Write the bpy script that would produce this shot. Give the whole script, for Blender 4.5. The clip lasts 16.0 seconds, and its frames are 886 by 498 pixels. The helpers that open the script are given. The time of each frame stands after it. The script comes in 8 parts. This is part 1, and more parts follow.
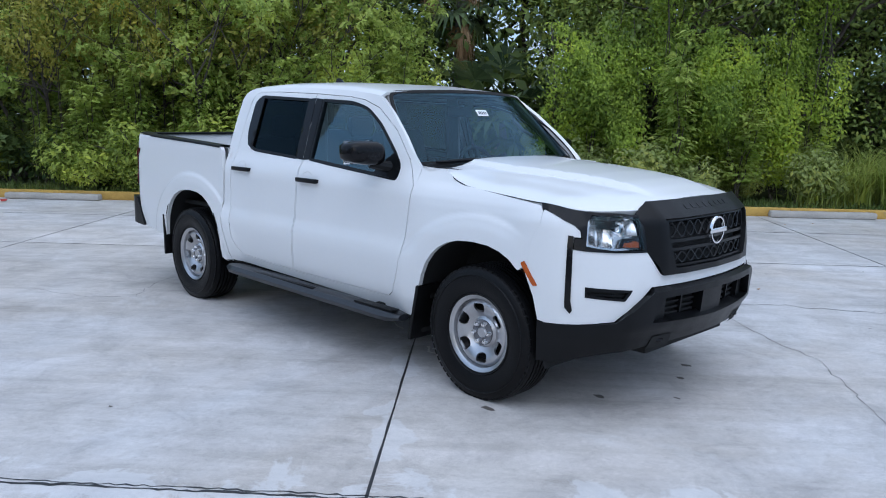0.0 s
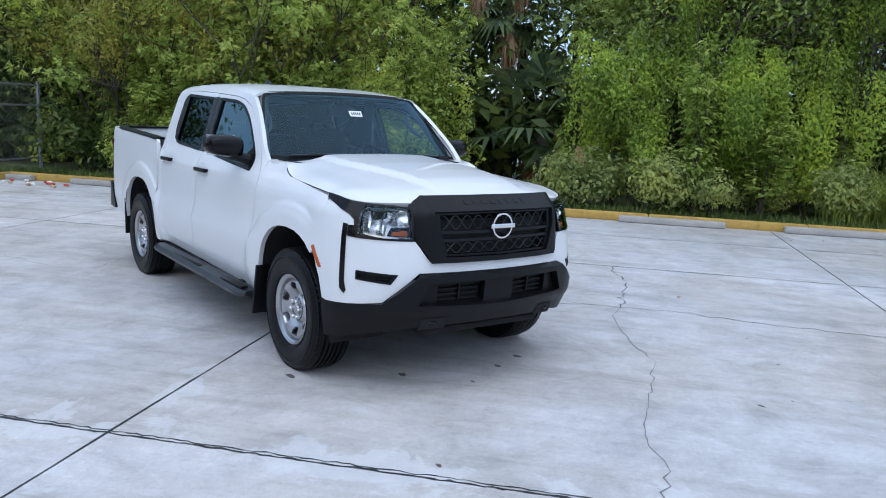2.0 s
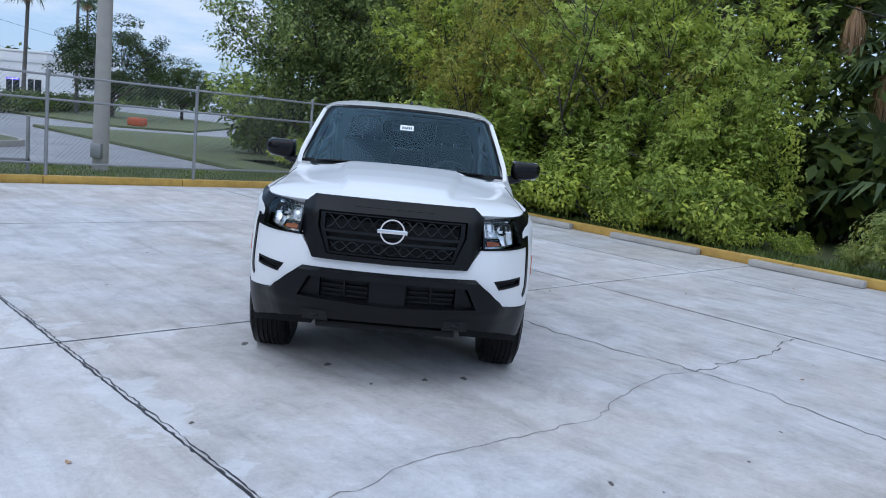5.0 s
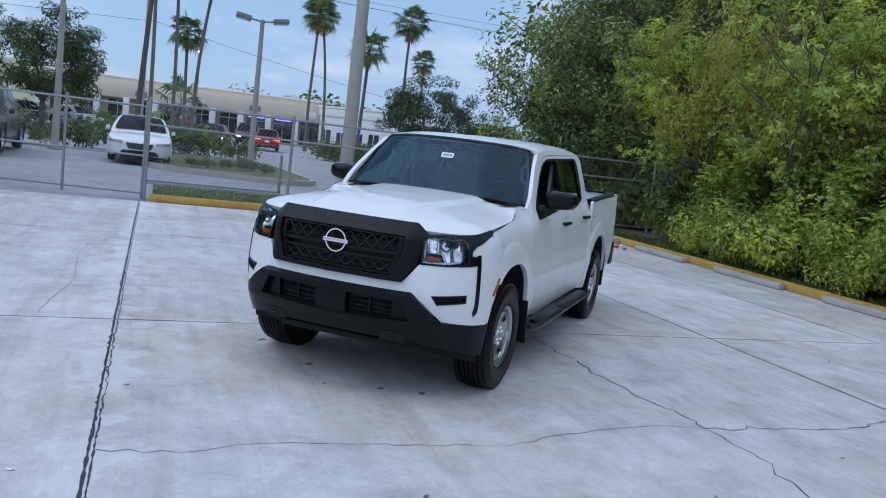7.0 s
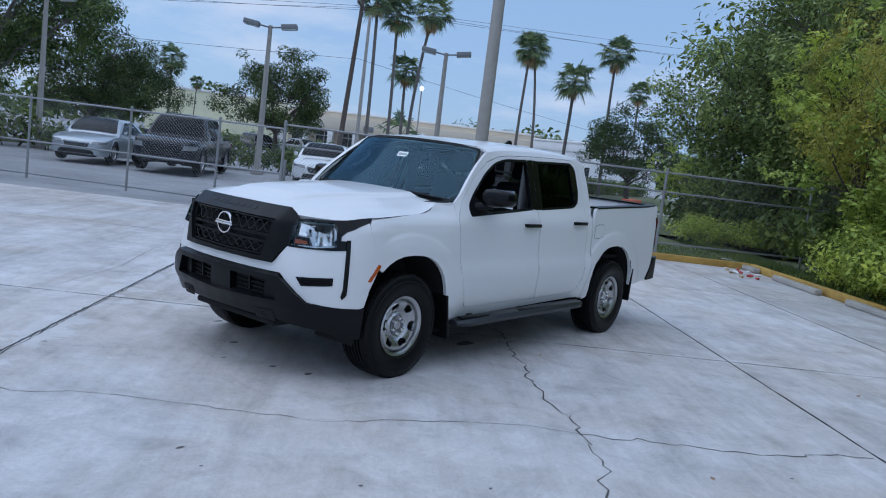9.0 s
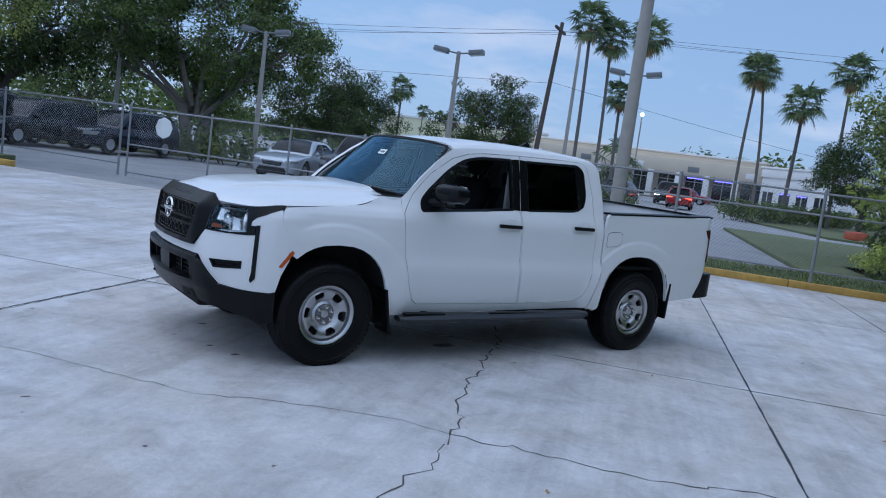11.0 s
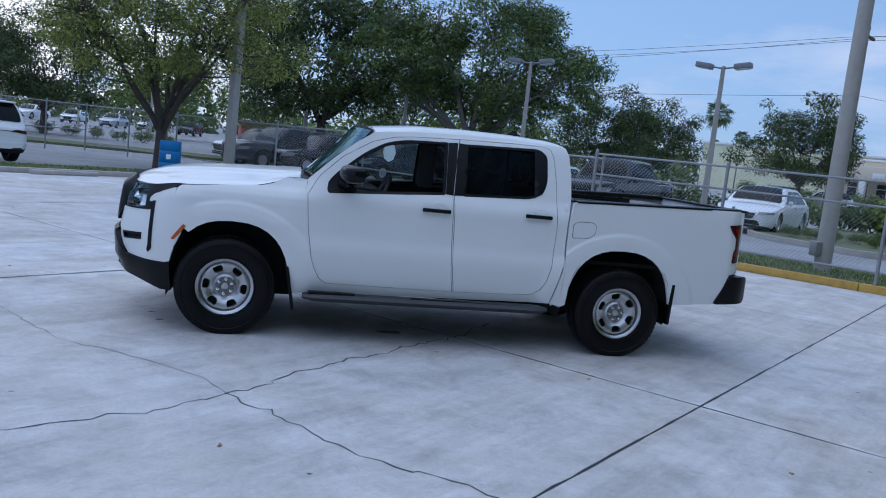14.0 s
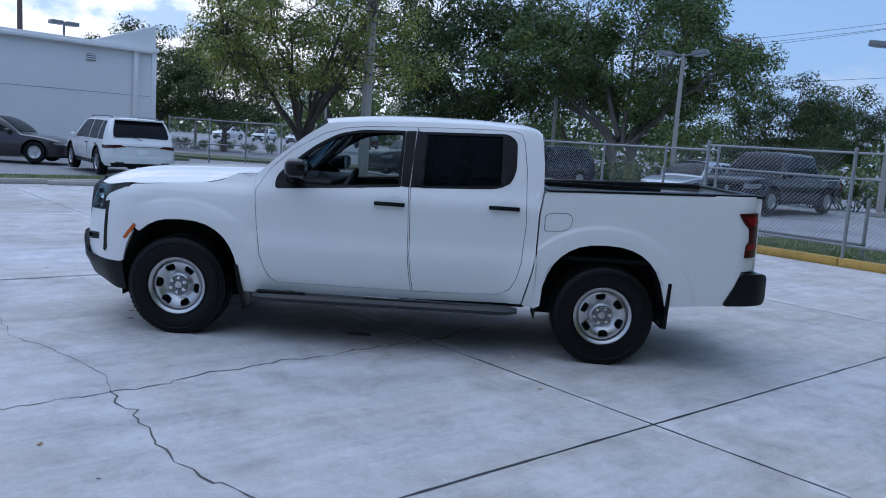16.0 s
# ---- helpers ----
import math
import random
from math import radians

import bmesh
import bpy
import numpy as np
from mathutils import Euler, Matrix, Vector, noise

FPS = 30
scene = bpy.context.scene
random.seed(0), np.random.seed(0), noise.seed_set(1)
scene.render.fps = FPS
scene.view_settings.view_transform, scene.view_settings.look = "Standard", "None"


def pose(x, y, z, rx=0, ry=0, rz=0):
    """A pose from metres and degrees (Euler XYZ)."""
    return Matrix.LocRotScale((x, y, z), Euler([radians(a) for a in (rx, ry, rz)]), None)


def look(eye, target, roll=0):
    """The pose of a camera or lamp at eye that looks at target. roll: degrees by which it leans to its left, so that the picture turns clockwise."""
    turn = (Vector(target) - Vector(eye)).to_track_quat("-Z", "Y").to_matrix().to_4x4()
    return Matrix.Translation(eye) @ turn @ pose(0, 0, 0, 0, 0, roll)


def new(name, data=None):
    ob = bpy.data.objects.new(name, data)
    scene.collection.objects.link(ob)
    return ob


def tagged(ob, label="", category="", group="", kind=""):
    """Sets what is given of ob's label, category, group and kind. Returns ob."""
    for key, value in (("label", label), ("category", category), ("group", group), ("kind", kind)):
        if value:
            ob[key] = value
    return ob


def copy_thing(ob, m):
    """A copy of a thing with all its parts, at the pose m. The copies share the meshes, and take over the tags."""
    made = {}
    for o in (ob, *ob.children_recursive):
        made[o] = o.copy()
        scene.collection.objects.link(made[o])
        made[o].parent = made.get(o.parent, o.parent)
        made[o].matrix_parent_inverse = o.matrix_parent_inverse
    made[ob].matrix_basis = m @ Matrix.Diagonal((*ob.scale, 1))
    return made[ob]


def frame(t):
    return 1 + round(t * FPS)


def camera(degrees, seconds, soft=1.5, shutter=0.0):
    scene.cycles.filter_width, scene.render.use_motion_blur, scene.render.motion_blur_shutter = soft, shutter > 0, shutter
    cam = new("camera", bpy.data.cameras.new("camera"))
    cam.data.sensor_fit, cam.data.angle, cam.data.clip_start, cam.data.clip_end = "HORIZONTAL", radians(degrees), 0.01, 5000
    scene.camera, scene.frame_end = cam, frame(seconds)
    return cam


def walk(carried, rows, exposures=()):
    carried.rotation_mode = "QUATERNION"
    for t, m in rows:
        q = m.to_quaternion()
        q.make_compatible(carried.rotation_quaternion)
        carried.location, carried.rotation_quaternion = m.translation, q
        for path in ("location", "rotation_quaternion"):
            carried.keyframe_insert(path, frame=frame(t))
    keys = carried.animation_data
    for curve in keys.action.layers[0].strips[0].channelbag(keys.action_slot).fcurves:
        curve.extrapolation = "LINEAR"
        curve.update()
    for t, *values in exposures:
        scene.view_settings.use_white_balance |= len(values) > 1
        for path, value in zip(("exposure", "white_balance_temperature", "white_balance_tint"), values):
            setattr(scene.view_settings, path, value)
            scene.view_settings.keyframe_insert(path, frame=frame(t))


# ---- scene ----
from mathutils import geometry

cam = camera(58.2, 16.0, 1.0)
PATH = [
    (0, (4.428, -3.98, 1.553), (3.033, -2.587, 1.213), 1.0),
    (0.5, (4.842, -3.918, 1.550), (3.443, -2.523, 1.240), 1.1),
    (1, (5.196, -3.714, 1.540), (3.787, -2.329, 1.231), 1.8),
    (1.5, (5.542, -3.344, 1.576), (4.068, -2.033, 1.248), 2.5),
    (2, (5.927, -2.934, 1.572), (4.338, -1.766, 1.239), 2.5),
    (2.5, (6.201, -2.447, 1.541), (4.507, -1.436, 1.211), 2.7),
    (3, (6.482, -1.931, 1.534), (4.696, -1.09, 1.211), 2.7),
    (3.2, (6.595, -1.716, 1.558), (4.777, -0.946, 1.238), 2.6),
    (5.3, (7.057, 0.453, 1.585), (5.079, 0.406, 1.293), 5.8),
    (5.5, (7.06, 0.695, 1.569), (5.085, 0.558, 1.286), 5.7),
    (6, (6.996, 1.248, 1.552), (5.046, 0.897, 1.282), 6.1),
    (6.5, (6.92, 1.804, 1.578), (5.011, 1.264, 1.322), 6.6),
    (7, (6.812, 2.352, 1.591), (4.958, 1.646, 1.344), 6.9),
    (7.5, (6.587, 2.87, 1.595), (4.794, 2.018, 1.354), 7.0),
    (8, (6.395, 3.416, 1.590), (4.668, 2.436, 1.353), 7.0),
    (8.5, (6.093, 3.89, 1.570), (4.439, 2.79, 1.336), 6.9),
    (9, (5.793, 4.371, 1.575), (4.215, 3.163, 1.344), 7.1),
    (9.2, (5.659, 4.563, 1.603), (4.112, 3.317, 1.372), 7.2),
    (11.3, (3.933, 5.986, 1.585), (2.847, 4.323, 1.349), 7.5),
    (11.5, (3.742, 6.129, 1.561), (2.707, 4.434, 1.324), 7.4),
    (12, (3.269, 6.409, 1.572), (2.357, 4.645, 1.338), 7.4),
    (12.5, (2.764, 6.62, 1.600), (1.978, 4.795, 1.370), 7.2),
    (13, (2.255, 6.832, 1.602), (1.596, 4.959, 1.370), 7.1),
    (13.5, (1.735, 6.914, 1.583), (1.202, 5.001, 1.343), 6.7),
    (14, (1.232, 6.997, 1.574), (0.826, 5.055, 1.325), 6.2),
    (14.5, (0.767, 7.011, 1.579), (0.482, 5.048, 1.320), 5.7),
    (15, (0.305, 6.921, 1.598), (0.139, 4.945, 1.334), 5.1),
    (15.5, (-0.153, 6.84, 1.597), (-0.203, 4.859, 1.330), 4.5),
    (16, (-0.544, 6.684, 1.577), (-0.487, 4.703, 1.306), 3.8),
]
walk(cam, [(t, look(eye, target, roll)) for t, eye, target, roll in PATH],
     [(0.0, 0.62, 5480, 9), (3.0, 0.74, 5520, 9), (6.0, 0.47, 5450, 9), (9.0, 0.26, 5250, 9), (12.5, 0.19, 5050, 10), (16.0, 0.20, 5000, 11)])


# ---- light ----
world = bpy.data.worlds.new("world")
scene.world = world
world.use_nodes = True
wnt = world.node_tree
sky = wnt.nodes.new("ShaderNodeTexSky")
sky.sky_type = 'NISHITA'
sky.sun_disc = False
sky.sun_elevation = radians(22)
sky.sun_rotation = radians(150)
sky.altitude = 0
sky.air_density, sky.dust_density, sky.ozone_density = 1.0, 0.3, 2.0
# thin dusk clouds over the whole dome
wco, wsep = wnt.nodes.new("ShaderNodeTexCoord"), wnt.nodes.new("ShaderNodeSeparateXYZ")
wnt.links.new(wco.outputs["Generated"], wsep.inputs[0])
wz = wnt.nodes.new("ShaderNodeMath")
wz.operation = 'ADD'
wz.inputs[1].default_value = 0.18
wnt.links.new(wsep.outputs[2], wz.inputs[0])
wdiv = wnt.nodes.new("ShaderNodeVectorMath")
wdiv.operation = 'DIVIDE'
wcomb = wnt.nodes.new("ShaderNodeCombineXYZ")
for k in range(3):
    wnt.links.new(wz.outputs[0], wcomb.inputs[k])
wnt.links.new(wco.outputs["Generated"], wdiv.inputs[0])
wnt.links.new(wcomb.outputs[0], wdiv.inputs[1])
wnoise = wnt.nodes.new("ShaderNodeTexNoise")
wnoise.inputs["Scale"].default_value, wnoise.inputs["Detail"].default_value, wnoise.inputs["Roughness"].default_value = 1.25, 7, 0.6
wnt.links.new(wdiv.outputs[0], wnoise.inputs["Vector"])
wramp = wnt.nodes.new("ShaderNodeValToRGB")
wramp.color_ramp.elements[0].position, wramp.color_ramp.elements[1].position = 0.46, 0.72
wnt.links.new(wnoise.outputs["Fac"], wramp.inputs[0])
# a veil of thin cloud, thicker towards the horizon, lit from the western sky, with brighter ragged banks in it
wveil, wmix, wglow = wnt.nodes.new("ShaderNodeMix"), wnt.nodes.new("ShaderNodeMix"), wnt.nodes.new("ShaderNodeMix")
wveil.data_type = wmix.data_type = wglow.data_type = 'RGBA'
wthick = wnt.nodes.new("ShaderNodeMapRange")
for k, v in zip(range(1, 5), (0.0, 0.9, 0.85, 0.55)):
    wthick.inputs[k].default_value = v
wnt.links.new(wsep.outputs[2], wthick.inputs[0])
wnt.links.new(wthick.outputs[0], wveil.inputs[0])
wlift, wcloud = wnt.nodes.new("ShaderNodeMapRange"), wnt.nodes.new("ShaderNodeVectorMath")
for k, v in zip(range(1, 5), (0.22, 0.85, 0.90, 1.42)):
    wlift.inputs[k].default_value = v
wnt.links.new(wsep.outputs[2], wlift.inputs[0])
wcloud.operation = 'SCALE'
wcloud.inputs[0].default_value = (2.95, 3.7, 4.75)
wnt.links.new(wlift.outputs[0], wcloud.inputs["Scale"])
wnt.links.new(wcloud.outputs[0], wveil.inputs[7])
wmix.inputs[7].default_value = (5.4, 5.1, 5.1, 1)
wnt.links.new(sky.outputs[0], wveil.inputs[6])
wsoft = wnt.nodes.new("ShaderNodeMath")
wsoft.operation = 'MULTIPLY'
wsoft.inputs[1].default_value = 0.68
wnt.links.new(wramp.outputs[0], wsoft.inputs[0])
wnt.links.new(wsoft.outputs[0], wmix.inputs[0])
wnt.links.new(wveil.outputs[2], wmix.inputs[6])
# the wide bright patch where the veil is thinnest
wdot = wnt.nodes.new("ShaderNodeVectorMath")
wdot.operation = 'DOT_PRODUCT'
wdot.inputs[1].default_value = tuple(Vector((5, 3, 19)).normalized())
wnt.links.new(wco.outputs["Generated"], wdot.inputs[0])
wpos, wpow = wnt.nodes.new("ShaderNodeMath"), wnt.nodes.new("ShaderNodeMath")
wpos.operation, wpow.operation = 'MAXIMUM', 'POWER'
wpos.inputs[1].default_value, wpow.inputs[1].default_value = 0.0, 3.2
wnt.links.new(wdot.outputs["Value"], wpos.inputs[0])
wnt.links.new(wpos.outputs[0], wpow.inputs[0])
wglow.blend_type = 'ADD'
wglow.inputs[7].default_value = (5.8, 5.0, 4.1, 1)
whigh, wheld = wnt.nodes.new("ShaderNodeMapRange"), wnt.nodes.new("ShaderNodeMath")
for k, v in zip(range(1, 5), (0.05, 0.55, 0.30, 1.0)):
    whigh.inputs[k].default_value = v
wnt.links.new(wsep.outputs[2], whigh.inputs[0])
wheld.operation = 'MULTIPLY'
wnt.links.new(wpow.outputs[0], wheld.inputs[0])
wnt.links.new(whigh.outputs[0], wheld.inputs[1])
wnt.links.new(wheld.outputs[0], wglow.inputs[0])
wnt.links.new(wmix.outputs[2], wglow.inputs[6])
# sunset clouds with ragged edges low in the south-east
def wmath(kind, a, b):
    n = wnt.nodes.new("ShaderNodeMath")
    n.operation = kind
    n.use_clamp = True
    for k, v in enumerate((a, b)):
        if isinstance(v, float):
            n.inputs[k].default_value = v
        else:
            wnt.links.new(v, n.inputs[k])
    return n.outputs[0]


wtoward = wnt.nodes.new("ShaderNodeVectorMath")
wtoward.operation = 'DOT_PRODUCT'
wtoward.inputs[1].default_value = tuple(Vector((0.40, -0.90, 0.13)).normalized())
wnt.links.new(wco.outputs["Generated"], wtoward.inputs[0])
wnear, wtuft, wstretch = wnt.nodes.new("ShaderNodeMapRange"), wnt.nodes.new("ShaderNodeTexNoise"), wnt.nodes.new("ShaderNodeMapping")
for k, v in zip(range(1, 5), (0.90, 0.985, 0.0, 1.0)):
    wnear.inputs[k].default_value = v
wnt.links.new(wtoward.outputs["Value"], wnear.inputs[0])
wstretch.inputs["Scale"].default_value = (1.0, 1.0, 1.8)
wnt.links.new(wco.outputs["Generated"], wstretch.inputs[0])
wtuft.inputs["Scale"].default_value, wtuft.inputs["Detail"].default_value, wtuft.inputs["Roughness"].default_value = 6.5, 8, 0.58
wnt.links.new(wstretch.outputs[0], wtuft.inputs["Vector"])
wedge = wnt.nodes.new("ShaderNodeMapRange")
for k, v in zip(range(1, 5), (0.38, 0.46, 0.0, 1.0)):
    wedge.inputs[k].default_value = v
wnt.links.new(wtuft.outputs["Fac"], wedge.inputs[0])
wbank = wnt.nodes.new("ShaderNodeMix")
wbank.data_type = 'RGBA'
wbank.inputs[7].default_value = (9.2, 8.1, 6.8, 1)
wnt.links.new(wmath('MULTIPLY', wnear.outputs[0], wedge.outputs[0]), wbank.inputs[0])
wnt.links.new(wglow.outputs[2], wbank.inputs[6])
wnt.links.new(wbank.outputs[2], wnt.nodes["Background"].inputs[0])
wnt.nodes["Background"].inputs[1].default_value = 0.12
sun_data = bpy.data.lights.new("sun", 'SUN')
sun_data.energy, sun_data.angle, sun_data.color = 0.38, radians(50), (1.0, 0.95, 0.90)
sun = new("sun", sun_data)
sun.matrix_world = look((10, -17, 26), (0, 0, 0))


# ---- materials ----
def material(name, colour, rough=0.6, metal=0.0, vary=0.12, scale=8.0, fine=90.0, bump=0.0, coat=0.0, spec=0.5, island=0.0, trans=0.0, emit=None):
    """A surface with colour variation at two scales, uneven gloss and fine relief."""
    m = bpy.data.materials.new(name)
    m.use_nodes = True
    nt = m.node_tree
    b = nt.nodes["Principled BSDF"]
    co = nt.nodes.new("ShaderNodeTexCoord")
    n1, n2 = nt.nodes.new("ShaderNodeTexNoise"), nt.nodes.new("ShaderNodeTexNoise")
    n1.inputs["Scale"].default_value, n2.inputs["Scale"].default_value = scale, fine
    n1.inputs["Detail"].default_value = n2.inputs["Detail"].default_value = 4
    for n in (n1, n2):
        nt.links.new(co.outputs["Object"], n.inputs["Vector"])
    add = nt.nodes.new("ShaderNodeMath")
    add.operation = 'ADD'
    nt.links.new(n1.outputs["Fac"], add.inputs[0])
    nt.links.new(n2.outputs["Fac"], add.inputs[1])
    half = nt.nodes.new("ShaderNodeMath")
    half.operation = 'MULTIPLY'
    half.inputs[1].default_value = 0.5
    nt.links.new(add.outputs[0], half.inputs[0])
    last = half
    if island:
        geo = nt.nodes.new("ShaderNodeNewGeometry")
        mx = nt.nodes.new("ShaderNodeMix")
        mx.inputs[0].default_value = island
        nt.links.new(half.outputs[0], mx.inputs[2])
        nt.links.new(geo.outputs["Random Per Island"], mx.inputs[3])
        last = mx
    ramp = nt.nodes.new("ShaderNodeValToRGB")
    ramp.color_ramp.elements[0].position, ramp.color_ramp.elements[1].position = (0.3, 0.7) if not island else (0.1, 0.9)
    ramp.color_ramp.elements[0].color = (*[c * (1 - vary) for c in colour], 1)
    ramp.color_ramp.elements[1].color = (*[min(1, c * (1 + vary)) for c in colour], 1)
    nt.links.new(last.outputs[0], ramp.inputs[0])
    nt.links.new(ramp.outputs[0], b.inputs["Base Color"])
    mr = nt.nodes.new("ShaderNodeMapRange")
    mr.inputs["To Min"].default_value, mr.inputs["To Max"].default_value = rough * 0.85, min(1, rough * 1.15)
    nt.links.new(n1.outputs["Fac"], mr.inputs["Value"])
    nt.links.new(mr.outputs[0], b.inputs["Roughness"])
    b.inputs["Metallic"].default_value = metal
    b.inputs["Specular IOR Level"].default_value = spec
    b.inputs["Coat Weight"].default_value = coat
    b.inputs["Coat Roughness"].default_value = 0.04
    b.inputs["Transmission Weight"].default_value = trans
    if bump:
        bp = nt.nodes.new("ShaderNodeBump")
        bp.inputs["Strength"].default_value, bp.inputs["Distance"].default_value = min(1, bump * 100), 0.01
        nt.links.new(n2.outputs["Fac"], bp.inputs["Height"])
        nt.links.new(bp.outputs[0], b.inputs["Normal"])
    if emit:
        b.inputs["Emission Color"].default_value = (*emit[:3], 1)
        b.inputs["Emission Strength"].default_value = emit[3]
    return m


def glass(name, tint, amount, sheen=(0.58, 0.82, 0.92)):
    """A thin pane: tinted see-through mixed with a sharp reflection by the angle."""
    m = bpy.data.materials.new(name)
    m.use_nodes = True
    nt = m.node_tree
    for n in list(nt.nodes):
        if n.type == 'BSDF_PRINCIPLED':
            nt.nodes.remove(n)
    out = [n for n in nt.nodes if n.type == 'OUTPUT_MATERIAL'][0]
    tr, gl = nt.nodes.new("ShaderNodeBsdfTransparent"), nt.nodes.new("ShaderNodeBsdfGlossy")
    tr.inputs[0].default_value = (*tint, 1)
    gl.inputs["Roughness"].default_value = 0.01
    gl.inputs[0].default_value = (*sheen, 1)
    fr, mx = nt.nodes.new("ShaderNodeFresnel"), nt.nodes.new("ShaderNodeMixShader")
    fr.inputs["IOR"].default_value = amount
    nt.links.new(fr.outputs[0], mx.inputs[0])
    nt.links.new(tr.outputs[0], mx.inputs[1])
    nt.links.new(gl.outputs[0], mx.inputs[2])
    nt.links.new(mx.outputs[0], out.inputs[0])
    return m


PAINT = material("white_paint", (0.75, 0.75, 0.745), 0.42, vary=0.012, scale=3, fine=60, coat=0.7, spec=0.08)
PLASTIC = material("dark_plastic", (0.006, 0.0065, 0.0075), 0.34, vary=0.2, fine=400, bump=0.0006, spec=0.20)
GLOSSBLACK = material("gloss_black", (0.006, 0.006, 0.007), 0.14, vary=0.1, spec=0.22)
RUBBER = material("tyre_rubber", (0.0045, 0.0045, 0.005), 0.36, vary=0.3, scale=14, fine=160, bump=0.002, spec=0.17)
RIM = material("silver_rim", (0.50, 0.50, 0.51), 0.33, metal=1.0, vary=0.05, scale=20)
STEPBLACK = material("satin_step_coating", (0.022, 0.024, 0.028), 0.32, vary=0.15, fine=200, spec=0.45)
GRILLE_GREY = material("grille_grey", (0.008, 0.0085, 0.0095), 0.30, vary=0.1, spec=0.25)
CHROME = material("chrome", (0.85, 0.85, 0.86), 0.08, metal=1.0, vary=0.02)
LAMPBOWL = material("lamp_bowl", (0.60, 0.60, 0.61), 0.16, metal=0.9, vary=0.08)
CHROMEDARK = material("dark_reflector", (0.16, 0.16, 0.17), 0.25, metal=0.6, vary=0.1)
REFLECTOR = material("bright_reflector", (0.90, 0.90, 0.90), 0.24, metal=0.85, vary=0.06)
AMBER = material("amber_lens", (0.42, 0.085, 0.010), 0.2, vary=0.08, coat=0.2, spec=0.25)
REDLENS = material("red_lens", (0.20, 0.004, 0.010), 0.2, vary=0.15, coat=0.2, spec=0.3)
DARKLENS = material("smoked_lens", (0.050, 0.004, 0.007), 0.15, vary=0.15, coat=0.2, spec=0.3)
UNDER = material("underbody", (0.008, 0.008, 0.008), 0.9, vary=0.3)
CLOTH = material("seat_cloth", (0.03, 0.03, 0.033), 0.9, vary=0.15, fine=300, bump=0.001)
TRIM = material("interior_trim", (0.04, 0.04, 0.042), 0.6, vary=0.1)
HEADLINER = material("grey_trim", (0.30, 0.30, 0.30), 0.8, vary=0.06)
LABEL = material("white_label", (0.85, 0.88, 0.86), 0.5, vary=0.03)
INK = material("dark_print", (0.05, 0.06, 0.08), 0.6, vary=0.05)
GLASS = glass("window_glass", (0.66, 0.74, 0.74), 2.2)
TINTED = glass("tinted_glass", (0.10, 0.105, 0.11), 1.18)
# the windscreen's tint and sheen carry the blue of the reflected sky as colour
WINDSCREEN = glass("windscreen_glass", (0.42, 0.51, 0.56), 1.50, (0.48, 0.78, 1.0))
LENS = glass("clear_lens", (0.93, 0.94, 0.95), 1.4)


# ---- mesh tools ----
def finish(name, bm, mat, parent=None, label="", smooth=True, sharp=32.0):
    me = bpy.data.meshes.new(name)
    bm.to_mesh(me)
    bm.free()
    return place(name, me, mat, parent, label, smooth, sharp)


def place(name, me, mat, parent=None, label="", smooth=True, sharp=32.0):
    for m in (mat if isinstance(mat, (list, tuple)) else [mat]):
        if m and m.name not in me.materials:
            me.materials.append(m)
    if smooth and len(me.polygons):
        me.polygons.foreach_set("use_smooth", [True] * len(me.polygons))
        me.set_sharp_from_angle(angle=radians(sharp))
    ob = new(name, me)
    if parent:
        ob.parent = parent
    if label:
        ob["label"] = label
    return ob


def part(name, bm, mat, parent, label="", smooth=True, sharp=32.0):
    return finish(name, bm, mat, parent, label, smooth, sharp)


def thing(name, label, category, m=None, group="", kind=""):
    ob = new(name)
    ob.empty_display_size = 0.1
    if m is not None:
        ob.matrix_world = m
    return tagged(ob, label, category, group, kind)


def add_box(bm, x0, x1, y0, y1, z0, z1, bevel=0.0, m=Matrix()):
    r = bmesh.ops.create_cube(bm, size=1, matrix=m @ Matrix.Translation(((x0 + x1) / 2, (y0 + y1) / 2, (z0 + z1) / 2)) @ Matrix.Diagonal((x1 - x0, y1 - y0, z1 - z0, 1)))
    if bevel:
        es = list({e for v in r["verts"] for e in v.link_edges})
        bmesh.ops.bevel(bm, geom=es, offset=bevel, segments=2, affect='EDGES', profile=0.5)


def boxed(x0, x1, y0, y1, z0, z1, bevel=0.0, m=Matrix()):
    bm = bmesh.new()
    add_box(bm, x0, x1, y0, y1, z0, z1, bevel, m)
    return bm


def add_tube(bm, pts, radii, n=8, cap=True):
    """A tube along points, with one radius or one for each point."""
    pts = [Vector(p) for p in pts]
    if not isinstance(radii, (list, tuple)):
        radii = [radii] * len(pts)
    rings, up = [], None
    for i, p in enumerate(pts):
        d = (pts[min(i + 1, len(pts) - 1)] - pts[max(i - 1, 0)]).normalized()
        if up is None:
            up = Vector((0, 0, 1)) if abs(d.z) < 0.9 else Vector((1, 0, 0))
        u = d.cross(up)
        if u.length < 1e-4:
            u = d.orthogonal()
        u.normalize()
        w = u.cross(d).normalized()
        up = w
        rings.append([bm.verts.new(p + radii[i] * (math.cos(2 * math.pi * k / n) * u + math.sin(2 * math.pi * k / n) * w)) for k in range(n)])
    for a, b in zip(rings, rings[1:]):
        for k in range(n):
            bm.faces.new((a[k], a[(k + 1) % n], b[(k + 1) % n], b[k]))
    if cap and n > 2:
        bm.faces.new(rings[0][::-1])
        bm.faces.new(rings[-1])


def tube(pts, radii, n=8):
    bm = bmesh.new()
    add_tube(bm, pts, radii, n)
    return bm


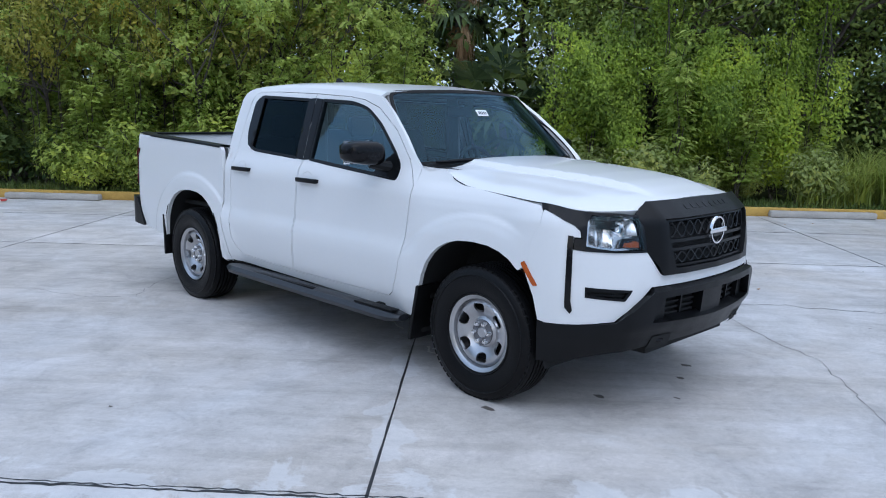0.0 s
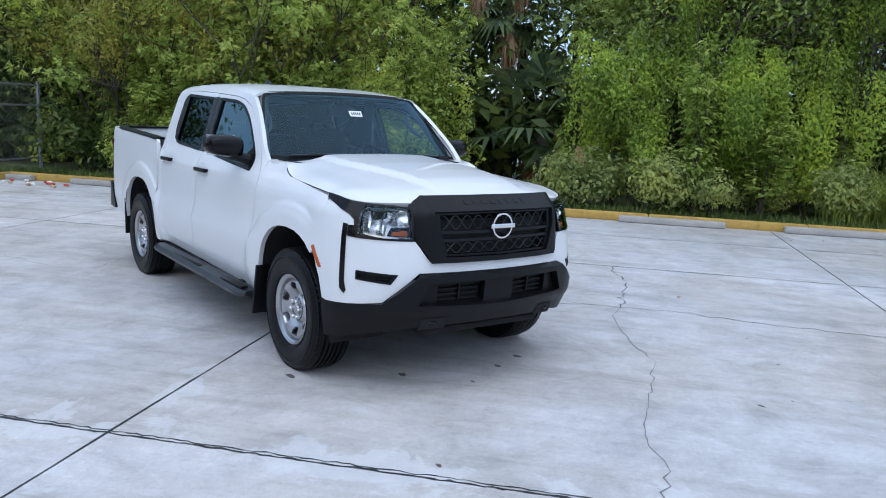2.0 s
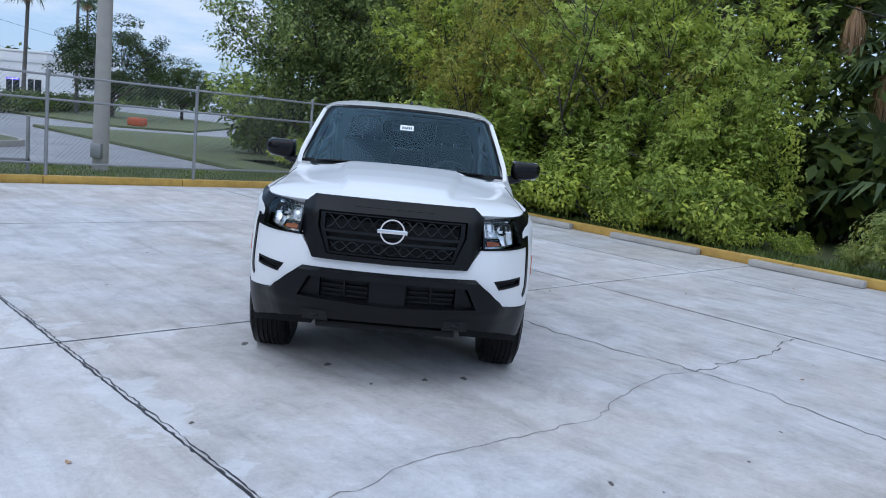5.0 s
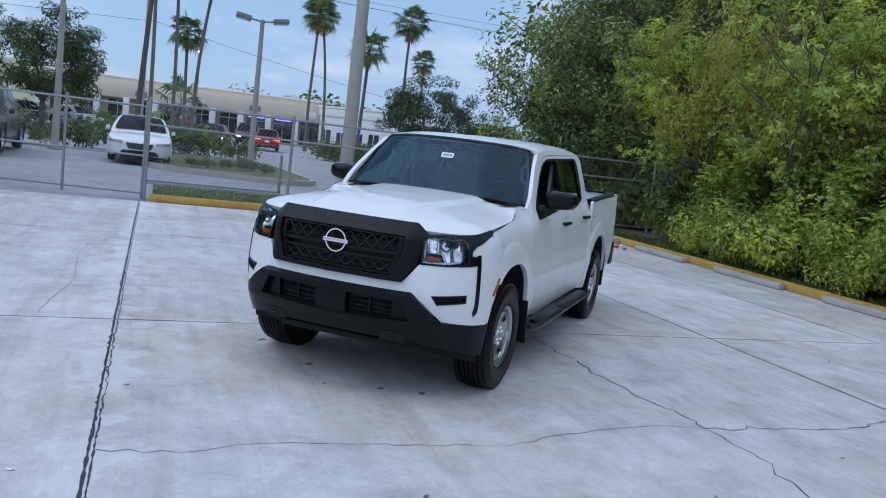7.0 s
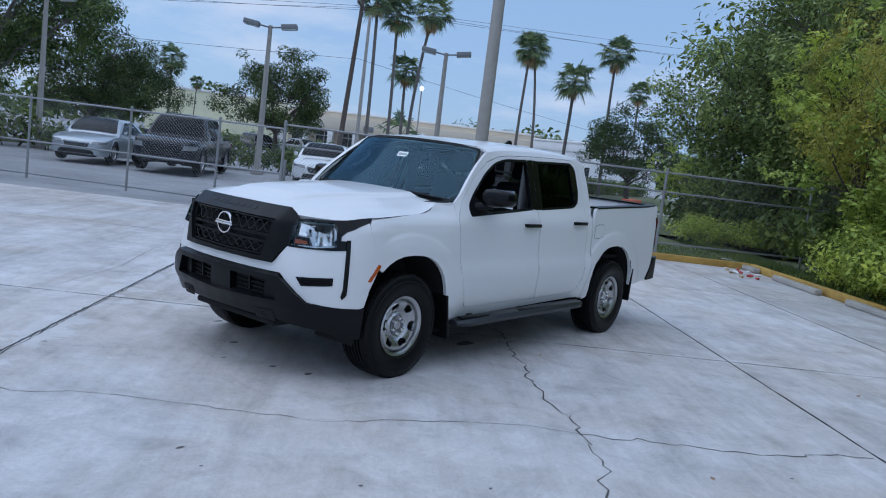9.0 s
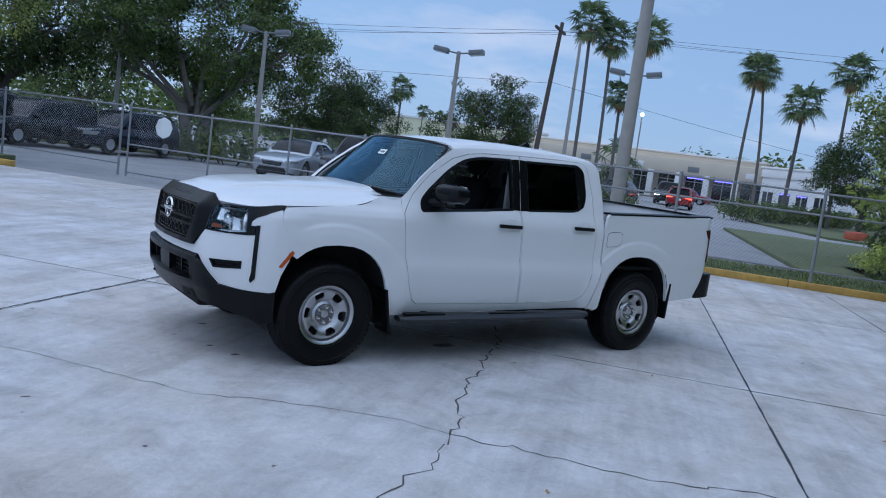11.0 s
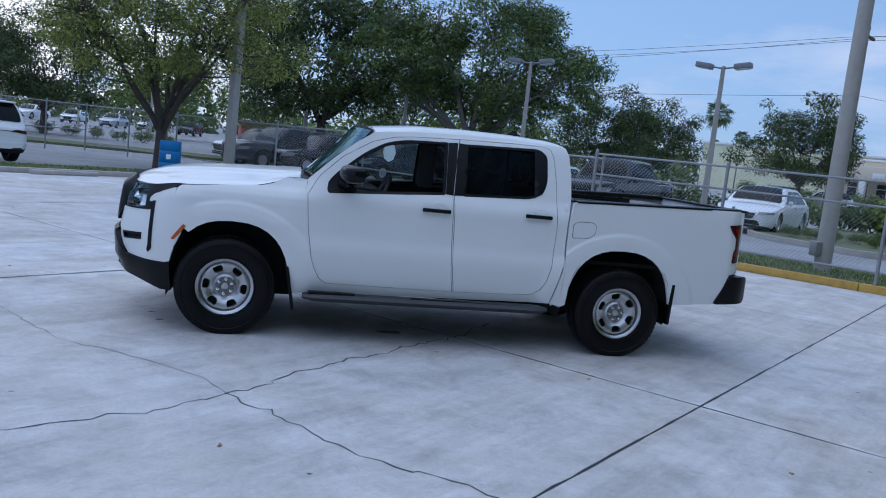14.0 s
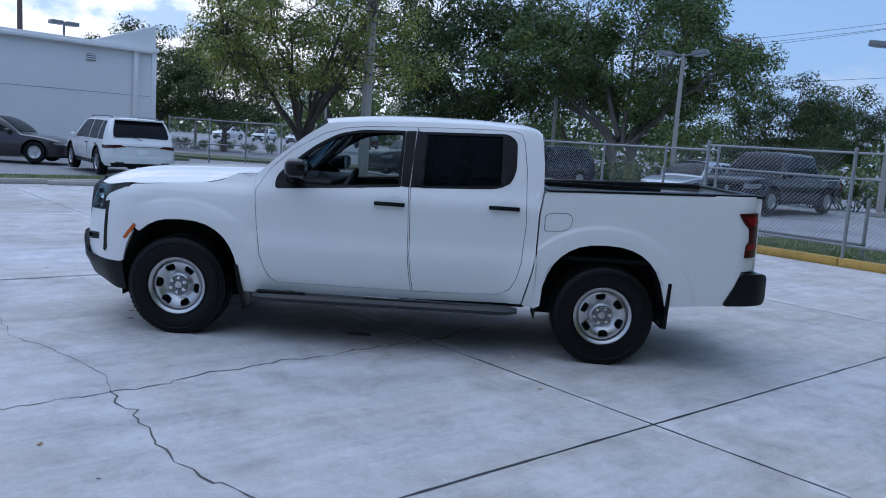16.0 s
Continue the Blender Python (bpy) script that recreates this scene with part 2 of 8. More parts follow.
def add_lathe(bm, profile, n=32, axis='y', closed=False, m=Matrix()):
    """Profile of (radius, along), turned about the axis."""
    rings = []
    for r, h in profile:
        ring = []
        for k in range(n):
            a = 2 * math.pi * k / n
            c, s = r * math.cos(a), r * math.sin(a)
            ring.append(bm.verts.new(m @ Vector((c, h, s) if axis == 'y' else (c, s, h))))
        rings.append(ring)
    pairs = list(zip(rings, rings[1:])) + ([(rings[-1], rings[0])] if closed else [])
    for a, b in pairs:
        for k in range(n):
            bm.faces.new((a[k], b[k], b[(k + 1) % n], a[(k + 1) % n]))


def lathe(profile, n=32, axis='y', closed=False, m=Matrix()):
    bm = bmesh.new()
    add_lathe(bm, profile, n, axis, closed, m)
    bmesh.ops.recalc_face_normals(bm, faces=bm.faces[:])
    return bm


def inside(pts, poly):
    """Which of the points lie in the polygon."""
    pts, poly = np.asarray(pts, float), np.asarray(poly, float)
    x, y = pts[:, 0:1], pts[:, 1:2]
    x0, y0 = poly[:, 0], poly[:, 1]
    x1, y1 = np.roll(x0, -1), np.roll(y0, -1)
    with np.errstate(divide='ignore', invalid='ignore'):
        hit = ((y0 > y) != (y1 > y)) & (x < (x1 - x0) * (y - y0) / (y1 - y0) + x0)
    return hit.sum(1) % 2 == 1


def rounded(poly, r, n=4):
    """The polygon with its corners rounded; r is one radius or one for each corner."""
    out, k = [], len(poly)
    for i in range(k):
        rr = r[i] if isinstance(r, (list, tuple)) else r
        p, a, b = Vector(poly[i]), Vector(poly[i - 1]), Vector(poly[(i + 1) % k])
        da, db = a - p, b - p
        t = min(rr, 0.45 * da.length, 0.45 * db.length)
        if t < 1e-5:
            out.append(tuple(p))
            continue
        s, e = p + da.normalized() * t, p + db.normalized() * t
        for j in range(n + 1):
            f = j / n
            out.append(tuple((1 - f) ** 2 * s + 2 * f * (1 - f) * p + f * f * e))
    return out


def shrunk(poly, d):
    """The polygon moved inwards by d."""
    area = sum(poly[i - 1][0] * poly[i][1] - poly[i][0] * poly[i - 1][1] for i in range(len(poly)))
    sgn, out, k = (1 if area > 0 else -1), [], len(poly)
    for i in range(k):
        p, a, b = Vector(poly[i]), Vector(poly[i - 1]), Vector(poly[(i + 1) % k])
        e1, e2 = (p - a), (b - p)
        if e1.length < 1e-7 or e2.length < 1e-7:
            continue
        n1, n2 = Vector((-e1.y, e1.x)).normalized(), Vector((-e2.y, e2.x)).normalized()
        n = n1 + n2
        if n.length < 1e-4:
            n = n1
        n.normalize()
        out.append(tuple(p + sgn * n * d / max(0.4, n.dot(n1))))
    return out


def fill(outline, holes=(), step=0.05):
    """A flat mesh of triangles inside the outline and outside the holes."""
    pts, edges = [], []
    for loop in (outline, *holes):
        first, k = len(pts), len(loop)
        for i in range(k):
            a, b = Vector(loop[i]), Vector(loop[(i + 1) % k])
            cuts = max(1, int(math.ceil((b - a).length / step)))
            pts += [a.lerp(b, j / cuts) for j in range(cuts)]
        edges += [(i, i + 1 if i + 1 < len(pts) else first) for i in range(first, len(pts))]
    xs, ys = [p.x for p in pts], [p.y for p in pts]
    gx, gy = np.meshgrid(np.arange(min(xs) + step / 2, max(xs), step), np.arange(min(ys) + step / 2, max(ys), step))
    grid = np.stack([gx.ravel(), gy.ravel()], 1)
    if len(grid):
        ok = inside(grid, outline)
        for h in holes:
            ok &= ~inside(grid, h)
        grid = grid[ok]
    if len(grid):
        edge_pts = np.array([(p.x, p.y) for p in pts])
        far = np.array([np.min(np.sum((edge_pts - g) ** 2, 1)) for g in grid]) > (0.45 * step) ** 2
        pts += [Vector(g) for g in grid[far]]
    co, _, tris, *_ = geometry.delaunay_2d_cdt(pts, edges, [], 0, 1e-6)
    mid = np.array([((co[a] + co[b] + co[c]) / 3)[:] for a, b, c in tris])
    ok = inside(mid, outline)
    for h in holes:
        ok &= ~inside(mid, h)
    return co, [t for t, k in zip(tris, ok) if k]


def panel_mesh(outline, holes, fn, step=0.05, depth=0.02, side=1, out=(0, 0, 1)):
    """A shaped sheet: fn takes the flat place to the space; its edges are turned in by depth."""
    co, tris = fill(outline, holes, step)
    bm = bmesh.new()
    vs = []
    for c in co:
        p = Vector(fn(c[0], c[1]))
        if side < 0:
            p.y = -p.y
        vs.append(bm.verts.new(p))
    for t in tris:
        bm.faces.new([vs[i] for i in t])
    for v in [v for v in bm.verts if not v.link_faces]:
        bm.verts.remove(v)
    bm.normal_update()
    way = Vector(out)
    if side < 0:
        way.y = -way.y
    if sum(f.normal.dot(way) * f.calc_area() for f in bm.faces) < 0:
        bmesh.ops.reverse_faces(bm, faces=bm.faces[:])
        bm.normal_update()
    if depth:
        rim = [e for e in bm.edges if len(e.link_faces) == 1]
        low = {}
        for e in rim:
            for v in e.verts:
                if v not in low:
                    low[v] = bm.verts.new(v.co - v.normal * depth)
        for e in rim:
            lp = e.link_loops[0]
            a, b = lp.vert, lp.link_loop_next.vert
            bm.faces.new((b, a, low[a], low[b]))
    return bm


def panel(name, outline, holes, fn, mat, parent, step=0.05, depth=0.02, side=1, out=(0, 1, 0), label="", sharp=32.0):
    return finish(name, panel_mesh(outline, holes, fn, step, depth, side, out), mat, parent, label, True, sharp)


def lerp_table(table, x):
    return float(np.interp(x, [t[0] for t in table], [t[1] for t in table]))


def step01(a, b, x):
    t = min(1.0, max(0.0, (x - a) / (b - a)))
    return t * t * (3 - 2 * t)


# ---- the pickup truck: forward is +x, its left side +y ----
truck = thing("pickup_truck", "white crew cab pickup truck with black plastic trim, parked on concrete", "pickup truck")

DOOR_Y = [(0.30, 0.80), (0.40, 0.850), (0.46, 0.872), (0.55, 0.889), (0.65, 0.903), (0.69, 0.903), (0.73, 0.895), (0.78, 0.881), (0.90, 0.874), (1.05, 0.870), (1.11, 0.855), (1.15, 0.836), (1.18, 0.818), (1.62, 0.682), (1.66, 0.662), (1.70, 0.63)]
FENDER_Y = [(0.30, 0.83), (0.46, 0.868), (0.70, 0.885), (0.85, 0.885), (1.00, 0.868), (1.05, 0.855), (1.09, 0.828), (1.13, 0.785), (1.18, 0.755), (1.24, 0.725), (1.30, 0.70)]
BED_Y = [(0.30, 0.84), (0.46, 0.868), (0.60, 0.880), (0.80, 0.884), (1.05, 0.878), (1.20, 0.872), (1.26, 0.866), (1.32, 0.850)]


def flare(x, z):
    """The proud lip round each wheel opening."""
    d = min(math.hypot((x - 1.585) / 1.06, (z - 0.36) * 1.05), math.hypot((x + 1.565) / 1.06, (z - 0.36) * 1.03))
    return 0.013 * step01(0.666, 0.640, d) + (0.008 if x > 0 else 0.005) * step01(0.645, 0.575, d) + 0.003 * step01(0.78, 0.64, d)


bed_part = [False]
CORNER_Y = [(1.85, 0.902), (1.95, 0.898), (2.03, 0.886), (2.10, 0.866)]
CORNER_D = [(0.28, -0.10), (0.36, -0.055), (0.45, -0.015), (0.52, 0.0), (0.66, 0.012), (0.74, 0.008), (0.86, -0.005), (0.90, -0.012), (1.00, -0.040), (1.08, -0.085)]


def side(x, z):
    door, fender, bed = lerp_table(DOOR_Y, z), lerp_table(FENDER_Y, z), lerp_table(BED_Y, z)
    f = step01(0.93, 1.22, x)
    y = door * (1 - f) + fender * f
    g = step01(-1.062, -1.066, x) if z < 1.30 and bed_part[0] else 0.0
    y = y * (1 - g) + bed * g
    if x < -2.50:
        y -= 0.16 * ((-2.50 - x) / 0.2) ** 2.2
    if x > 1.9:
        y -= 0.10 * ((x - 1.9) / 0.25) ** 2
    y += flare(x, z)
    # run into the bumper's corner
    k = step01(1.74, 1.93, x) * step01(1.075, 0.98, z)
    if k > 0:
        corner = lerp_table(CORNER_Y, x) + 0.35 * lerp_table(CORNER_D, z)
        y = y * (1 - k) + corner * k
    return y


def on_side(x, z):
    return (x, side(x, z), z)


def arch(cx, left, right, top, base, n=18, power=2.5):
    """The wheel opening's edge, from front to rear over the top."""
    out = []
    for i in range(n + 1):
        a = math.pi * i / n
        c, s = math.cos(a), math.sin(a)
        w = right if c > 0 else left
        out.append((cx + w * math.copysign(abs(c) ** (2 / power), c), base + (top - base) * abs(s) ** (2 / power)))
    return out


FRONT_ARCH = [p for p in arch(1.575, 0.455, 0.44, 0.842, 0.28) if p[1] > 0.30]
REAR_ARCH = [p for p in arch(-1.565, 0.465, 0.465, 0.865, 0.30) if p[1] > 0.33]

DOOR_FRONT = [(1.041, 1.094), (1.035, 1.02), (1.016, 0.825), (0.978, 0.616), (0.945, 0.535), (0.905, 0.470), (0.85, 0.432)]
DOOR_TOP = [(0.958, 1.243), (0.786, 1.412), (0.567, 1.553), (0.402, 1.605), (0.25, 1.625), (-0.133, 1.645)]
SPLIT = [(-0.125, 1.645), (-0.098, 1.182), (-0.113, 0.902), (-0.121, 0.692), (-0.137, 0.565), (-0.162, 0.435)]
REAR_EDGE = [(-0.133, 1.645), (-0.589, 1.660), (-0.845, 1.660), (-0.905, 1.64), (-0.932, 1.58), (-0.960, 1.371), (-0.975, 0.962), (-0.958, 0.690), (-0.925, 0.57), (-0.885, 0.50), (-0.80, 0.457)]
WIN_F = rounded([(0.893, 1.118), (0.889, 1.205), (0.814, 1.285), (0.621, 1.453), (0.461, 1.551), (0.294, 1.590), (-0.035, 1.605), (-0.03, 1.186), (0.42, 1.152)], [0.03, 0.04, 0.03, 0.05, 0.06, 0.06, 0.012, 0.012, 0.06], 3)
WIN_R = rounded([(-0.180, 1.188), (-0.190, 1.606), (-0.805, 1.630), (-0.872, 1.580), (-0.877, 1.365), (-0.845, 1.265), (-0.745, 1.218)], [0.012, 0.012, 0.05, 0.05, 0.04, 0.05, 0.06], 3)
front_door_line = DOOR_FRONT[::-1] + DOOR_TOP + [(p[0] + 0.002, p[1]) for p in SPLIT[1:]]
rear_door_line = [(p[0] - 0.006, p[1]) for p in SPLIT[::-1]] + REAR_EDGE[1:]

cab_line = [(1.12, 0.352), (0.98, 0.352), (-0.86, 0.400), (-0.975, 0.402), (-1.030, 0.62), (-1.056, 0.76), (-1.060, 1.05), (-1.088, 1.227), (-1.085, 1.417), (-1.066, 1.60), (-1.04, 1.648), (-0.99, 1.672),
            (-0.60, 1.690), (-0.20, 1.684), (0.25, 1.662), (0.47, 1.640), (0.56, 1.625), (0.70, 1.525), (0.86, 1.385), (0.985, 1.262), (1.045, 1.205), (1.052, 1.10)]
cab_line += [(p[0] + 0.012, p[1]) for p in DOOR_FRONT[1:4]] + [(0.985, 0.52), (1.03, 0.44)]

for s in (1, -1):
    panel("cab_side", cab_line, [front_door_line, rear_door_line], on_side, PAINT, truck, 0.05, 0.03, s)
    fd = panel("front_door", shrunk(front_door_line, 0.0045), [WIN_F], on_side, PAINT, truck, 0.035, 0.03, s)
    rd = panel("rear_door", shrunk(rear_door_line, 0.0045), [WIN_R], on_side, PAINT, truck, 0.035, 0.03, s)

    for door, line in ((fd, front_door_line), (rd, rear_door_line)):
        panel("shut_line", shrunk(line, -0.010), [shrunk(line, 0.014)], lambda x, z: (x, side(x, z) - 0.007, z), UNDER, door, 0.05, 0, s)

    def pane(x, z, d=0.012):
        return (x, side(x, z) - d, z)

    # window frames, panes and the black pillar covers
    panel("window_frame", shrunk(WIN_F, -0.004), [shrunk(WIN_F, 0.016)], lambda x, z: pane(x, z, -0.002), PLASTIC, fd, 0.03, 0.03, s)
    panel("window_frame", shrunk(WIN_R, -0.004), [shrunk(WIN_R, 0.016)], lambda x, z: pane(x, z, -0.002), PLASTIC, rd, 0.03, 0.03, s)
    panel("pillar_cover", [(-0.036, 1.19), (-0.0985, 1.185), (-0.1195, 1.612), (-0.041, 1.606)], [], lambda x, z: pane(x, z, -0.003), GLOSSBLACK, fd, 0.04, 0.01, s)
    panel("pillar_cover", [(-0.1035, 1.185), (-0.192, 1.19), (-0.198, 1.608), (-0.1255, 1.612)], [], lambda x, z: pane(x, z, -0.003), GLOSSBLACK, rd, 0.04, 0.01, s)
    panel("corner_cover", [(-0.772, 1.225), (-0.84, 1.262), (-0.872, 1.365), (-0.866, 1.58), (-0.80, 1.62), (-0.765, 1.61)], [], lambda x, z: pane(x, z, -0.003), GLOSSBLACK, rd, 0.04, 0.01, s)
    panel("mirror_base", [(0.885, 1.126), (0.885, 1.205), (0.815, 1.280), (0.70, 1.20), (0.66, 1.142)], [], lambda x, z: pane(x, z, -0.004), PLASTIC, fd, 0.04, 0.012, s)
    if s < 0:
        panel("window_pane", shrunk(WIN_F, 0.012), [], pane, GLASS, fd, 0.08, 0, s)
    else:
        panel("window_pane", [p for p in shrunk(WIN_F, 0.012) if p[1] < 1.30] + [], [], lambda x, z: (x, side(x, min(z, 1.19)) - 0.012, 1.10 + (z - 1.12) * 0.3), GLASS, fd, 0.08, 0, s, label="lowered side window pane")
    panel("window_pane", shrunk(WIN_R, 0.012), [], pane, TINTED, rd, 0.08, 0, s, label="dark tinted side window pane")

    # handles in their dished pockets
    for door, x0, x1, z in ((fd, 0.150, -0.078, 1.056), (rd, -0.692, -0.917, 1.081)):
        cx = (x0 + x1) / 2
        y = side(cx, z)
        bm = boxed(x1, x0, y + 0.016, y + 0.036, z - 0.014, z + 0.016, 0.006)
        add_box(bm, x1 + 0.01, x1 + 0.04, y - 0.01, y + 0.018, z - 0.010, z + 0.010, 0.003)
        add_box(bm, x0 - 0.05, x0 - 0.01, y - 0.01, y + 0.018, z - 0.012, z + 0.012, 0.003)
        if s < 0:
            bmesh.ops.scale(bm, vec=(1, -1, 1), verts=bm.verts[:])
            bmesh.ops.reverse_faces(bm, faces=bm.faces[:])
        part("door_handle", bm, PLASTIC, door, "black plastic door handle")
        dish = [(cx - 0.03 + 0.062 * math.cos(a), z + 0.012 + 0.046 * math.sin(a)) for a in [2 * math.pi * k / 20 for k in range(20)]]
        panel("handle_pocket", dish, [], lambda x, zz, cx=cx, z=z: (x, side(x, zz) + 0.0015 - 0.010 * max(0, 1 - (((x - cx + 0.03) / 0.062) ** 2 + ((zz - z - 0.012) / 0.046) ** 2)), zz), PAINT, door, 0.012, 0, s)

    # front fender
    fender = [(1.052, 1.10)] + [(p[0] + 0.0125, p[1]) for p in DOOR_FRONT[1:4]] + [(0.9855, 0.52), (1.0305, 0.44), (1.120, 0.352)]
    fender += [p for p in FRONT_ARCH[::-1] if p[0] < 1.93 and p[1] > 0.40]
    fender += [(1.945, 0.775), (1.965, 0.90), (2.0, 0.985), (1.992, 1.045), (1.968, 1.070), (1.90, 1.078), (1.667, 1.100), (1.372, 1.126), (1.300, 1.148), (1.250, 1.180), (1.205, 1.196), (1.12, 1.204), (1.05, 1.200)]
    fe = panel("fender", fender, [], on_side, PAINT, truck, 0.013, 0.03, s)
    panel("side_marker", rounded([(2.010, 0.676), (1.985, 0.672), (1.905, 0.775), (1.925, 0.790)], 0.006, 2), [], lambda x, z: (x, side(x, z) + 0.006, z), AMBER, fe, 0.02, 0.012, s, label="amber side marker lamp")

    # bed side
    bed_part[0] = True
    bed = [(-0.985, 0.398), (-1.040, 0.62), (-1.066, 0.76), (-1.072, 1.05), (-1.092, 1.205), (-1.115, 1.228), (-1.40, 1.240), (-1.85, 1.257), (-2.30, 1.274), (-2.630, 1.284), (-2.655, 1.26), (-2.69, 0.85), (-2.685, 0.745), (-2.56, 0.735), (-2.46, 0.490), (-2.30, 0.478), (-2.03, 0.462)]
    bed += [p for p in REAR_ARCH[::-1] if p[1] > 0.44] + [(-1.115, 0.40), (-1.08, 0.385)]
    bs = panel("bed_side", bed, [], on_side, PAINT, truck, 0.014, 0.03, s)
    panel("tail_lamp", rounded([(-2.490, 1.160), (-2.655, 1.170), (-2.688, 0.846), (-2.566, 0.838), (-2.572, 0.935), (-2.598, 0.955), (-2.590, 1.045), (-2.535, 1.095)], 0.012, 2), [], lambda x, z: (x - 0.006, side(x, z) + 0.010, z), DARKLENS, bs, 0.03, 0.02, s, label="dark red tail lamp")
    panel("lamp_segment", [(-2.545, 1.135), (-2.650, 1.143), (-2.658, 1.075), (-2.585, 1.075)], [], lambda x, z: (x - 0.006, side(x, z) + 0.014, z), REDLENS, bs, 0.03, 0.004, s)
    panel("lamp_segment", [(-2.582, 0.935), (-2.677, 0.945), (-2.680, 0.905), (-2.580, 0.895)], [], lambda x, z: (x - 0.006, side(x, z) + 0.014, z), REDLENS, bs, 0.03, 0.004, s)
    if s > 0:
        fuel = rounded([(-1.105, 1.055), (-1.16, 1.075), (-1.275, 1.078), (-1.305, 1.055), (-1.305, 0.985), (-1.255, 0.945), (-1.105, 0.935)], 0.02, 3)
        panel("fuel_door_gap", fuel, [shrunk(fuel, 0.004)], lambda x, z: (x, side(x, z) + 0.0012, z), UNDER, bs, 0.02, 0, s)
        panel("fuel_door", shrunk(fuel, 0.004), [], lambda x, z: (x, side(x, z) + 0.003, z), PAINT, bs, 0.03, 0.003, s)
    cap = [(-1.118, 1.228), (-1.40, 1.241), (-1.85, 1.258), (-2.30, 1.275), (-2.645, 1.286)]
    bm = bmesh.new()
    rows = []
    for x, z in cap:
        y = side(x, z - 0.01)
        rows.append([bm.verts.new((x, s * (y + dy), z + dz)) for dy, dz in ((0.004, -0.006), (0.002, 0.008), (-0.012, 0.014), (-0.075, 0.014), (-0.085, 0.004), (-0.085, -0.03))])
    for a, b in zip(rows, rows[1:]):
        for k in range(5):
            bm.faces.new((a[k], a[k + 1], b[k + 1], b[k]))
    bmesh.ops.recalc_face_normals(bm, faces=bm.faces[:])
    part("bed_rail_cap", bm, PLASTIC, truck)

    bed_part[0] = False
    # mirror
    bm = bmesh.new()
    bmesh.ops.create_uvsphere(bm, u_segments=24, v_segments=16, radius=1)
    for v in bm.verts:
        p = v.co.copy()
        q = Vector([math.copysign(abs(c) ** 0.62, c) for c in p])
        q = Vector((q.x * 0.088, q.y * 0.118, q.z * (0.072 - 0.014 * q.y)))
        if q.x < -0.055:
            q.x = -0.055
        q.x -= q.y * 0.25
        v.co = Vector((0.715 + q.x, s * (0.965 + q.y), 1.275 + q.z + 0.10 * q.y * (q.z > 0)))
    if s < 0:
        bmesh.ops.reverse_faces(bm, faces=bm.faces[:])
    mirror = part("door_mirror", bm, GLOSSBLACK, truck, "black door mirror housing", sharp=50)
    bm = tube([(0.79, s * 0.80, 1.185), (0.76, s * 0.87, 1.20), (0.73, s * 0.92, 1.215)], [0.038, 0.032, 0.034], 10)
    part("mirror_arm", bm, PLASTIC, mirror)
    bm = boxed(0.655, 0.659, 0.865, 1.06, 1.205, 1.345, 0.0, Matrix.Diagonal((1, s, 1, 1)))
    part("mirror_glass", bm, CHROME, mirror)

    # side step
    bm = bmesh.new()
    prof = [(0.0, 0.030), (0.03, 0.034), (0.075, 0.024), (0.098, 0.0), (0.085, -0.026), (0.03, -0.036), (-0.03, -0.034), (-0.055, -0.014), (-0.05, 0.018)]
    rings = []
    for i in range(25):
        x = 1.02 - i * (1.97 / 24)
        k = min(1, 0.55 + 5 * min(1.02 - x, x + 0.95) / 1.0) if min(1.02 - x, x + 0.95) < 0.1 else 1
        zc = 0.342 + 0.018 * (1.02 - x) / 1.97
        rings.append([bm.verts.new((x, s * (0.885 + py * k), zc + pz * k)) for py, pz in prof])
    for a, b in zip(rings, rings[1:]):
        for k in range(len(prof)):
            bm.faces.new((a[k], a[(k + 1) % len(prof)], b[(k + 1) % len(prof)], b[k]))
    bm.faces.new(rings[0]), bm.faces.new(rings[-1][::-1])
    bmesh.ops.recalc_face_normals(bm, faces=bm.faces[:])
    sb = part("side_step", bm, STEPBLACK, truck, "black tubular side step")
    for x0, x1 in ((0.62, 0.98), (-0.55, 0.18)):
        bm = boxed(x0, x1, 0.895, 0.955, 0.372, 0.383, 0.004, Matrix.Diagonal((1, s, 1, 1)))
        part("step_pad", bm, RUBBER, sb)
    for x in (0.75, -0.1, -0.72):
        part("step_bracket", boxed(x - 0.03, x + 0.03, 0.55, 0.86, 0.345, 0.375, 0.004, Matrix.Diagonal((1, s, 1, 1))), UNDER, sb)

    # mud flaps
    part("mud_flap", boxed(-0.012, 0.012, 0.72, 0.915, -0.15, 0.17, 0.005, Matrix.Diagonal((1, s, 1, 1)) @ pose(1.115, 0, 0.375, 0, 12, 0)), RUBBER, truck)
    part("mud_flap", boxed(-0.014, 0.014, 0.70, 0.905, -0.16, 0.16, 0.005, Matrix.Diagonal((1, s, 1, 1)) @ pose(-2.045, 0, 0.465, 0, -2, 0)), RUBBER, truck)

    # inside of the wheel openings
    for line in (arch(1.575, 0.468, 0.455, 0.858, 0.26), arch(-1.565, 0.478, 0.478, 0.880, 0.28)):
        bm = bmesh.new()
        a0 = [bm.verts.new((x, s * (side(x, z) - 0.012), z)) for x, z in line]
        a1 = [bm.verts.new((v.co.x, s * 0.48, v.co.z)) for v in a0]
        for k in range(len(a0) - 1):
            bm.faces.new((a0[k], a0[k + 1], a1[k + 1], a1[k]))
        bm.faces.new(a1)
        part("wheel_liner", bm, UNDER, truck)

